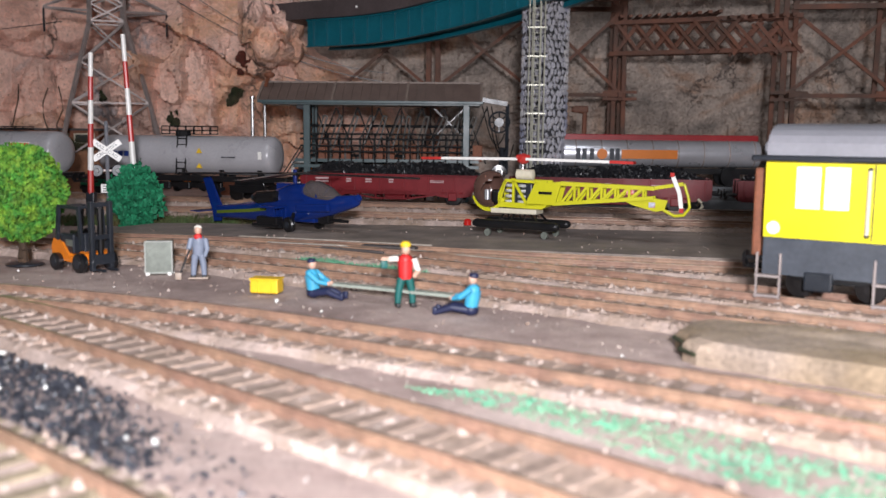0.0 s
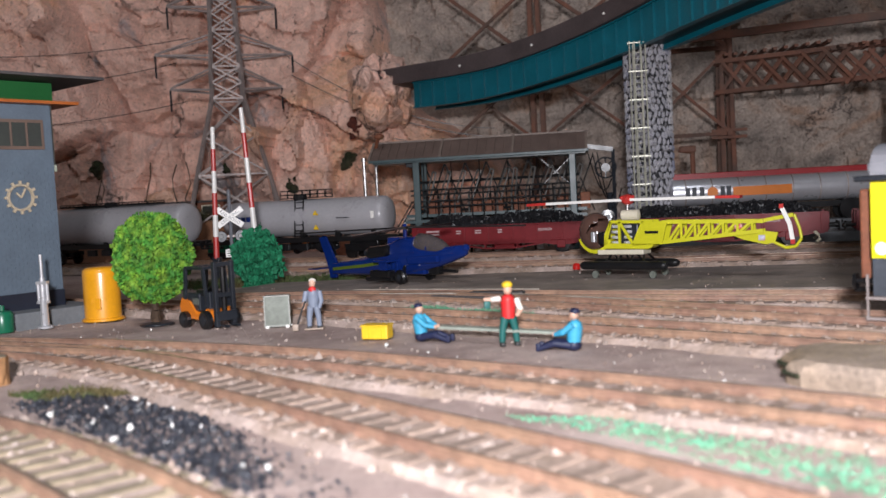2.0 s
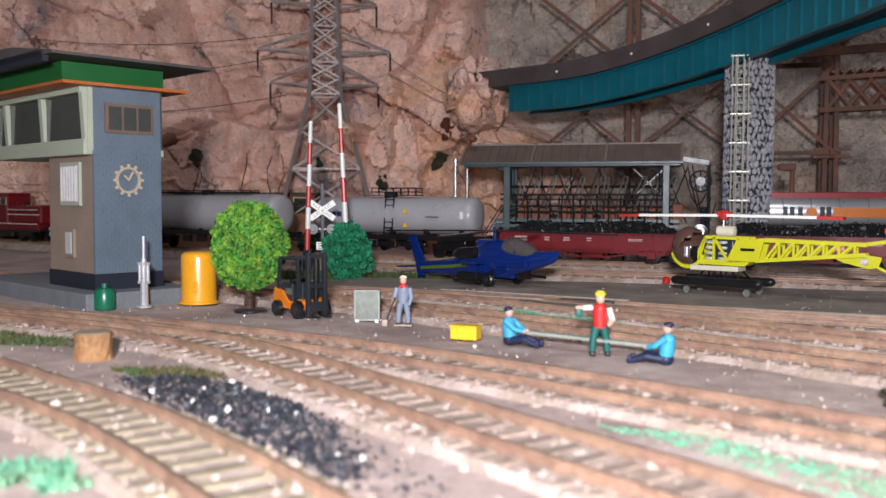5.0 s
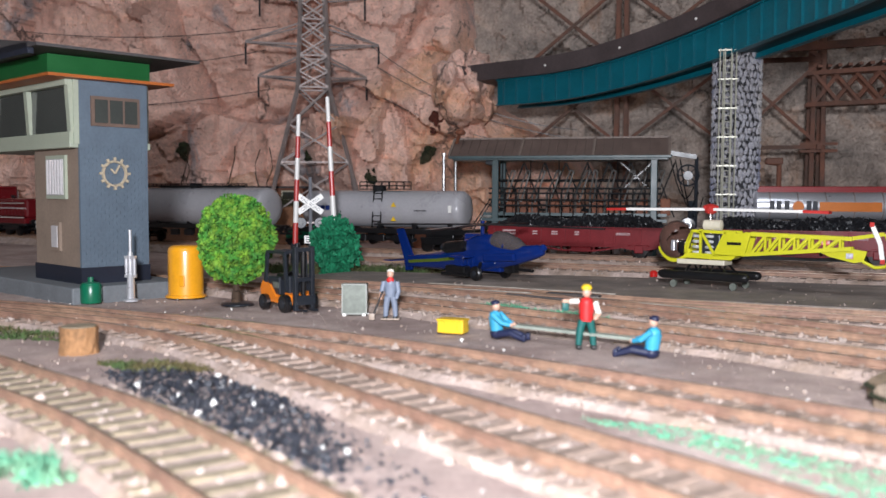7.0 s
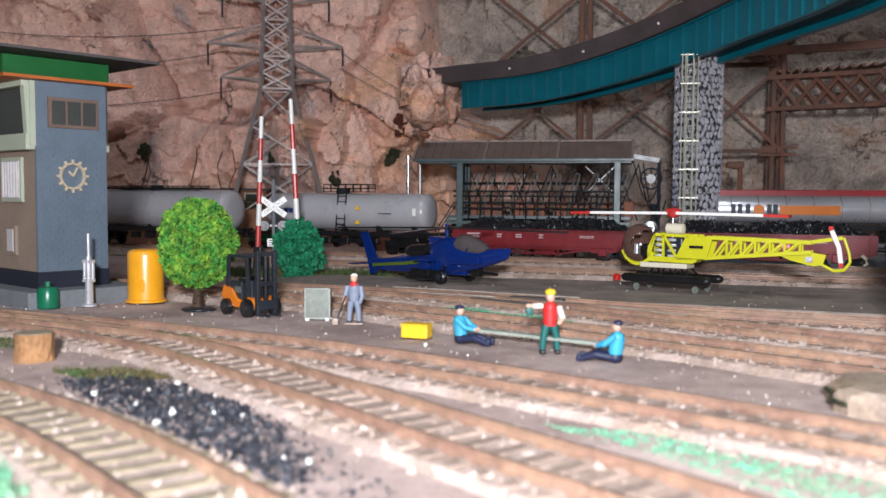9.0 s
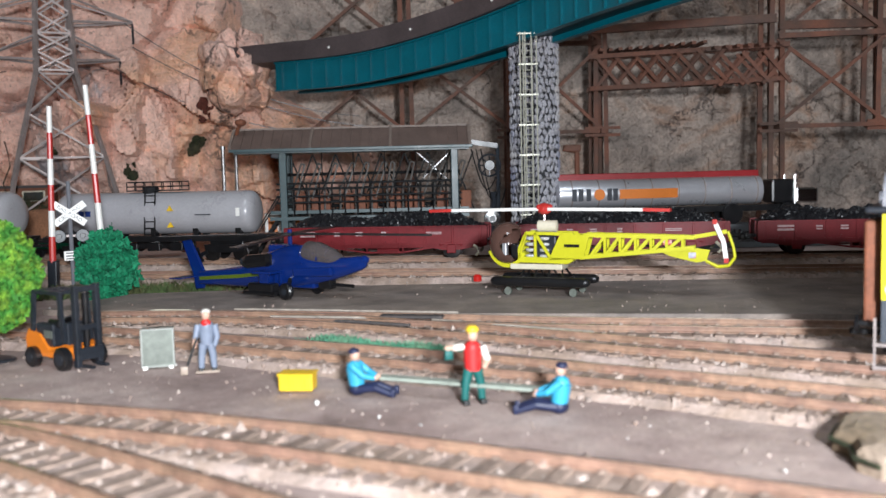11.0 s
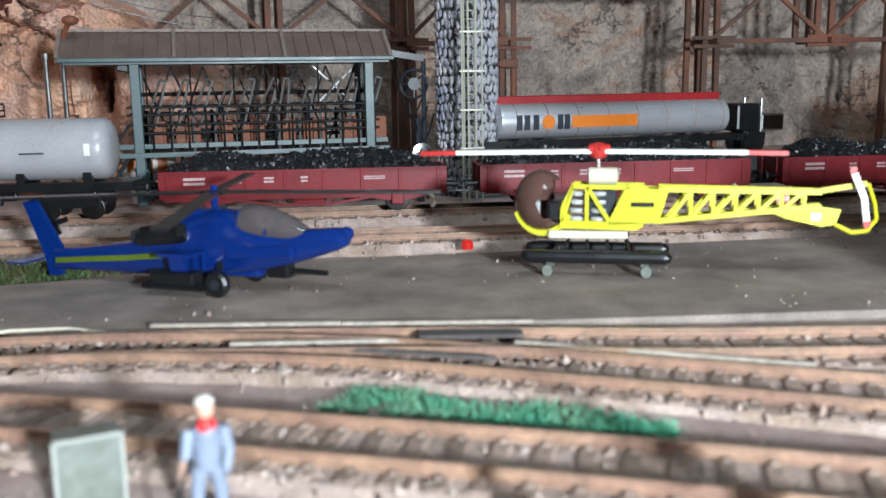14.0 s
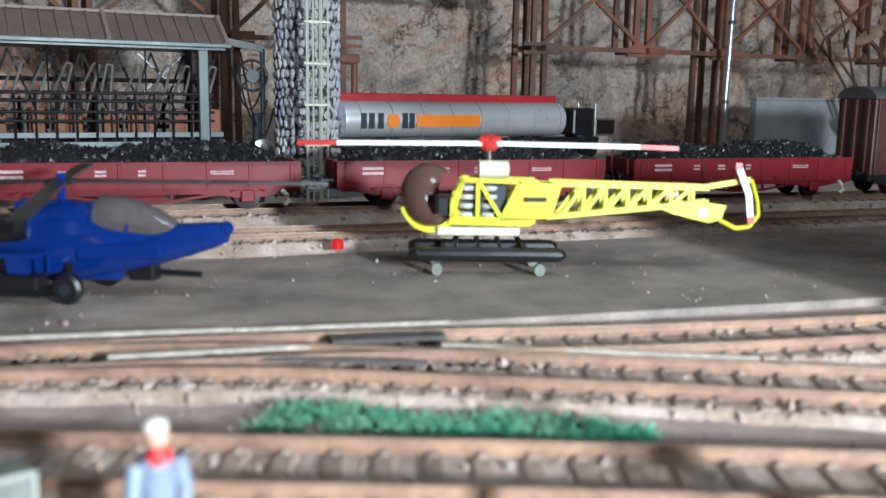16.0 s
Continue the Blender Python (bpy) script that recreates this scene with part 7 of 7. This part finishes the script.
M["turf"] = node_mat("teal_green_flock", (0.10, 0.33, 0.20), 0.9, vary=0.3, scale=200, bump=0.0, tint=(0.16, 0.30, 0.18))
M["turf_dark"] = node_mat("dull_green_flock", (0.06, 0.10, 0.03), 0.9, vary=0.3, scale=200, bump=0.0, tint=(0.10, 0.08, 0.03))
make_turf("green_turf", "green flock turf strip between the tracks", [(0.036, 0.172), (0.062, 0.168), (0.105, 0.140), (0.150, 0.105), (0.125, 0.098), (0.092, 0.122), (0.064, 0.150)], "turf", 2600, 0.0008, 3)
make_turf("weed_patch", "green weeds growing along the rails", [(-0.042, 0.387), (-0.030, 0.398), (-0.016, 0.390), (-0.010, 0.379), (0.010, 0.372), (0.032, 0.352), (0.025, 0.345), (0.002, 0.359), (-0.016, 0.371)], "turf", 2900, 0.0036, 4)
make_turf("leafy_tuft", "bright green leafy tuft at the track side", [(-0.086, 0.102), (-0.072, 0.108), (-0.066, 0.098), (-0.058, 0.094), (-0.066, 0.086), (-0.080, 0.090)], "turf", 420, 0.0042, 5)
make_turf("dry_grass", "dull green grass by the coal spill", [(-0.130, 0.206), (-0.105, 0.212), (-0.085, 0.205), (-0.110, 0.196)], "turf_dark", 900, 0.0026, 6)
make_turf("dry_grass", "dull green grass beside the wooden stump", [(-0.24, 0.270), (-0.19, 0.266), (-0.17, 0.248), (-0.22, 0.240)], "turf_dark", 1200, 0.0024, 7)
make_turf("dry_grass", "dark green scrub under the bush", [(-0.26, 0.60), (-0.10, 0.61), (-0.085, 0.575), (-0.15, 0.555), (-0.25, 0.55)], "turf_dark", 4200, 0.0060, 8)


def make_slab():
    t = thing("plaster_slab", pose(0.15, 0.20, 0), "broken brown plaster slab lying between the tracks", "slab")
    edge = [(-0.0345, 0.003), (-0.0370, 0.010), (-0.0340, 0.018), (-0.0355, 0.026), (-0.0285, 0.037), (-0.024, 0.0415)]
    pts = edge + [(0.002, 0.030), (0.030, 0.014), (0.062, -0.010), (0.105, -0.045), (0.090, -0.075), (0.050, -0.058), (0.010, -0.030), (-0.022, -0.008)]
    bm = B()
    rings = [[bm.verts.new((x, y, -0.003)) for x, y in pts]]
    for shrink, z in ((1.0, 0.0030), (0.985, 0.0050), (0.94, 0.0060), (0.6, 0.0068), (0.25, 0.0064)):
        rings.append([bm.verts.new((0.034 + (x - 0.034) * shrink, -0.018 + (y + 0.018) * shrink, z + 0.0011 * noise.noise(Vector((x * 60, y * 60, z * 400))))) for x, y in pts])
    for a, b in zip(rings, rings[1:]):
        for i in range(len(pts)):
            j = (i + 1) % len(pts)
            bm.faces.new((a[i], a[j], b[j], b[i]))
    bm.faces.new(rings[-1])
    bmesh.ops.recalc_face_normals(bm, faces=bm.faces)
    part("slab", bm, "slab", t)
    # thin dark rods drawn where the crack at the slab edge is shaded
    bm = B()
    for (xa, ya), (xb, yb) in zip(edge, edge[1:]):
        rod(bm, (xa - 0.0006, ya, 0.0022), (xb - 0.0006, yb, 0.0022), 0.0007, seg=6)
    part("dirt_line", bm, "moss", t, "dark strip for the shaded crack along the broken edge")


M["slab"] = node_mat("brown_stained_plaster", (0.34, 0.265, 0.21), 0.9, vary=0.35, scale=60, bump=0.8, tint=(0.23, 0.17, 0.11))
make_slab()


def make_red_lamp():
    t = thing("red_marker_lamp", pose(0.046, 0.566, 0.0026), "tiny red marker lamp on the pad edge", "lamp")
    part("lamp_cap", lathe(B(), [(0.0026, 0), (0.0026, 0.0030), (0.0014, 0.0042)], 14), "redlens", t, "glossy red lens", smooth=True)


M["redlens"] = node_mat("red_lens", (0.28, 0.006, 0.006), 0.2, vary=0.05, scale=90, bump=0.0)
M["redlens"].node_tree.nodes["Principled BSDF"].inputs["Emission Color"].default_value = (1, 0.05, 0.03, 1)
M["redlens"].node_tree.nodes["Principled BSDF"].inputs["Emission Strength"].default_value = 0.2
make_red_lamp()


M["plank_pale"] = node_mat("bleached_plank", (0.36, 0.31, 0.26), 0.7, vary=0.25, scale=150, bump=0.2)
M["plank_dark"] = node_mat("dark_grey_plank", (0.075, 0.065, 0.062), 0.8, vary=0.3, scale=150, bump=0.3)
# planks of the turnout between the sidings
for x, y, l, w, r, mat in [(-0.036, 0.4327, 0.050, 0.0024, -12.6, "plank_pale"), (0.007, 0.4280, 0.030, 0.0075, -13, "plank_dark"), (0.049, 0.3945, 0.078, 0.0016, -33, "plank_pale"),
                          (-0.016, 0.4155, 0.051, 0.0018, -29, "plank_dark"), (-0.055, 0.4590, 0.058, 0.0024, -15, "plank_pale"), (0.001, 0.4430, 0.058, 0.0016, -15, "plank_pale")]:
    tagged(part("grey_plank", box(B(), (0, 0, 0.0040), (l, w, 0.0012), pose(x, y, 0, 0, 0, r), bevel=0.0003), mat), "weathered pale plank lying by the turnout" if mat == "plank_pale" else "dark weathered plank lying by the turnout", "plank", "planks by the turnout")


path = [(-0.155, 0.468, 0.001), (-0.14, 0.474, 0.0022), (-0.125, 0.478, 0.0028), (-0.108, 0.476, 0.0026), (-0.092, 0.468, 0.0015)]
tagged(part("loose_wire", tube(B(), path, 0.0006), "ivory"), "loose pale yellow wire at the pad edge", "wire")
t = thing("wall_sign", pose(-0.105, 0.835, 0, 0, 0, 4), "white sign with orange shapes behind the tracks", "sign")
part("board", box(B(), (0, 0, 0.024), (0.046, 0.0016, 0.024), bevel=0.0004), "white", t)
for k, (x, w) in enumerate(((-0.016, 0.008), (-0.005, 0.007), (0.005, 0.006), (0.014, 0.006))):
    part("orange_shape", box(B(), (x, -0.0011, 0.0245), (w, 0.0008, 0.013 if k else 0.016)), "orange", t)
for x in (-0.018, 0.018):
    part("leg", box(B(), (x, 0.0012, 0.010), (0.002, 0.0012, 0.024)), "dark", t)
t = thing("pipe_flange", pose(0.070, 0.752, 0), "shiny round pipe flange on a stub at the pillar foot", "flange")
part("stub", rod(B(), (0, 0.004, -0.002), (0, 0.004, 0.030), 0.0024, seg=10), "dark", t)
part("flange", lathe(B(), [(0.0062, 0), (0.0066, 0.0008), (0.0062, 0.0018), (0.0034, 0.0022)], 24, pose(0, 0, 0.031, 90)), "chrome", t, "bright metal disc")
part("hub", lathe(B(), [(0.0026, 0.0), (0.0024, 0.0040)], 14, pose(0, 0, 0.031, 90)), "black", t)


t = thing("concrete_wall", pose(0.667, 0.885, 0, 0, 0, -4), "plain grey concrete wall behind the coal wagons", "wall")
part("wall_panel", box(B(), (0, 0, 0.031), (0.126, 0.008, 0.066), bevel=0.001), "concrete_pale", t)
part("wall_cap", box(B(), (0, 0, 0.0650), (0.129, 0.011, 0.0024), bevel=0.0006), "concrete_pale", t)


# ---- distance behind the tracks ----
def make_moss(x, y, z, r, seed, mat="moss"):
    rnd = random.Random(seed)
    bm = B()
    for k in range(9):
        ball(bm, (x + rnd.uniform(-1, 1) * r * 0.6, y + rnd.uniform(-0.2, 0.2) * r, z + rnd.uniform(-1, 1) * r * 0.8), r * rnd.uniform(0.3, 0.6), 2)
    for v in bm.verts:
        v.co += v.co.normalized() * 0.0 + Vector((noise.noise(v.co * 400), noise.noise(v.co * 400 + Vector((5, 0, 0))), noise.noise(v.co * 400 + Vector((0, 5, 0))))) * 0.0022
    tagged(part("moss_clump", bm, mat), "dark brown moss clump growing on the cliff", "moss", "moss on the cliff")


M["moss_red"] = node_mat("reddish_moss", (0.10, 0.025, 0.015), 0.95, vary=0.4, scale=200, bump=0.4)
for k, (x, z, r, mm) in enumerate([(-0.421, 0.138, 0.013, "moss"), (-0.222, 0.106, 0.012, "moss"), (-0.285, 0.077, 0.009, "moss"), (-0.201, 0.136, 0.011, "moss_red"), (-0.175, 0.158, 0.007, "moss"), (-0.55, 0.11, 0.012, "moss"), (-0.36, 0.10, 0.006, "moss")]):
    make_moss(x, pink_front(x, z) - rock_depth(x, z, 2.0), z, r, 60 + k, mm)


def make_toy_truck(x, y, z, rz, body, label, name="toy_truck", s=1.0):
    t = thing(name, pose(x, y, z, 0, 0, rz), label, "toy vehicle", "parked toy vehicles")
    part("chassis", box(B(), (0, 0, 0.006 * s), (0.040 * s, 0.016 * s, 0.004 * s), bevel=0.0008), "black", t)
    part("cargo_bed", box(B(), (-0.006 * s, 0, 0.0125 * s), (0.026 * s, 0.017 * s, 0.009 * s), bevel=0.0010), body, t)
    part("cab", box(B(), (0.0135 * s, 0, 0.0140 * s), (0.012 * s, 0.016 * s, 0.013 * s), bevel=0.0018), body, t)
    part("windscreen", box(B(), (0.0135 * s, 0, 0.0170 * s), (0.0124 * s, 0.0136 * s, 0.004 * s)), "glass", t)
    for xx in (-0.012, 0.013):
        for q in (-1, 1):
            part("wheel", lathe(B(), [(0.0036 * s, -0.0015 * s), (0.0042 * s, 0), (0.0036 * s, 0.0015 * s)], 16, pose(xx * s, q * 0.008 * s, 0.0042 * s, 90)), "black", t)


make_toy_truck(-0.225, 0.83, 0.006, 10, "orange", "orange toy dump truck parked below the cliff")
make_toy_truck(-0.30, 0.80, 0.004, -20, "bottle", "dark green toy truck parked below the cliff")
tagged(part("earth_mound", ball(B(), (-0.19, 0.88, 0.004), 0.02, 3, (1.3, 0.9, 0.9)), "rustbox"), "rust brown earth mound by the dump truck", "mound")


def make_terrace():
    bm = B()
    box(bm, (-0.62, 1.0, 0.020), (0.56, 0.20, 0.046), pose(0, 0, 0), bevel=0.004)
    return tagged(part("rock_terrace", bm, "terrace"), "orange brown earth bank below the cliff", "bank", kind="structure")


M["terrace"] = node_mat("orange_brown_bank", (0.26, 0.12, 0.06), 0.9, vary=0.35, scale=30, bump=0.6, tint=(0.16, 0.08, 0.05), height=0.002)
make_terrace()


def make_shed(x, y, z):
    t = thing("low_shed", pose(x, y, z, 0, 0, 6), "low brown shed with a row of pale windows", "shed")
    part("shed_wall", box(B(), (0, 0, 0.010), (0.17, 0.03, 0.020)), "rustbox", t)
    part("shed_roof", box(B(), (0, 0, 0.0212), (0.18, 0.038, 0.0024)), "roof", t)
    for k in range(6):
        f = part("window", box(B(), (-0.07 + k * 0.028, -0.0155, 0.0115), (0.022, 0.0012, 0.011)), "ivory", t)
        part("pane", box(B(), (-0.07 + k * 0.028, -0.0163, 0.0115), (0.019, 0.0008, 0.0085)), "glass", f)


make_shed(-0.45, 0.955, 0.043)
M["scrub"] = node_mat("dark_olive_scrub", (0.035, 0.05, 0.02), 0.9, vary=0.4, scale=200, bump=0.0, tint=(0.06, 0.04, 0.02))
rnd = random.Random(31)
for k in range(9):
    x = -0.58 + 0.036 * k + rnd.uniform(-0.008, 0.008)
    make_turf("scrub_clump", "dark olive scrub clump below the cliff", [(x - 0.014, 0.90), (x + 0.014, 0.90), (x + 0.014, 0.925), (x - 0.014, 0.925)], "scrub", 260, 0.020, 40 + k, low=0.042)


def make_twig(x, y, z, seed):
    rnd = random.Random(seed)
    path = [Vector((x, y, z))]
    for k in range(5):
        path.append(path[-1] + Vector((rnd.uniform(-0.004, 0.008), rnd.uniform(-0.002, 0.002), rnd.uniform(0.010, 0.018))))
    tagged(part("dry_twig", tube(B(), path, 0.0007), "bark"), "thin dry twig standing by the cliff", "twig", "dry twigs")


for k, (x, y) in enumerate([(-0.50, 0.90), (-0.485, 0.90), (-0.44, 0.90), (-0.40, 0.90), (-0.385, 0.905)]):
    make_twig(x, y, 0.042, k)


def make_dry_plant():
    t = thing("dried_plant", pose(0.70, 0.82, 0), "dried brown leafy plant against the trestle", "plant")
    rnd = random.Random(14)
    bm = B()
    tips = []
    for k in range(16):
        p = Vector((0, 0, 0.0))
        d = Vector((rnd.uniform(-0.7, 0.7), rnd.uniform(-0.3, 0.2), 1)).normalized()
        for q in range(4):
            n = p + d * 0.045
            rod(bm, p, n, 0.0022 - 0.0004 * q, 0.0018 - 0.0004 * q, 5)
            p, d = n, (d + Vector((rnd.uniform(-0.3, 0.3), rnd.uniform(-0.2, 0.2), rnd.uniform(-0.1, 0.2)))).normalized()
            tips.append(p.copy())
    part("stem", bm, "bark", t)
    for p in tips[::2]:
        bm = ball(B(), (0, 0, 0), 1, 2)
        bmesh.ops.transform(bm, matrix=Matrix.Translation(p) @ pose(0, 0, 0, rnd.uniform(-30, 30), rnd.uniform(-60, 60), rnd.uniform(0, 180)) @ Matrix.Diagonal((0.006, 0.0012, 0.014, 1)), verts=bm.verts)
        part("leaf", bm, "dryleaf", t)


M["dryleaf"] = node_mat("dry_brown_leaf", (0.20, 0.13, 0.08), 0.7, vary=0.3, scale=90, bump=0.2)
make_dry_plant()


# ---- the room round the layout ----
def room_wall(name, c, s, label):
    tagged(part(name, box(B(), c, s), "room"), label, "wall", kind="structure")


room_wall("wall_south", (0, -2.2, 0.7), (4.4, 0.1, 3.2), "plain pale room wall")
room_wall("wall_west", (-2.2, 0, 0.7), (0.1, 4.4, 3.2), "plain pale room wall")
room_wall("wall_east", (2.2, 0, 0.7), (0.1, 4.4, 3.2), "plain pale room wall")
room_wall("wall_north", (0, 2.2, 0.7), (4.4, 0.1, 3.2), "plain pale room wall")
room_wall("ceiling", (0, 0, 2.3), (4.4, 4.4, 0.1), "plain pale ceiling")
room_wall("floor", (0, 0, -0.95), (4.4, 4.4, 0.1), "plain room floor")

# ---- tracks, piece by piece ----
for k, (pts, label, z, slp) in enumerate(TRACKS):
    track(pts, label, z, slp, seed=k + 1)
track([(x, train_y(x)) for x in XS], "rusty main line track under the goods train", MAIN_Z, seed=11, grit=1.5)
track([(x, 0.602 - 0.15 * x) for x in XS if x > -0.3], "rusty running line between landing pad and train", 0.002, seed=12, grit=1.5)
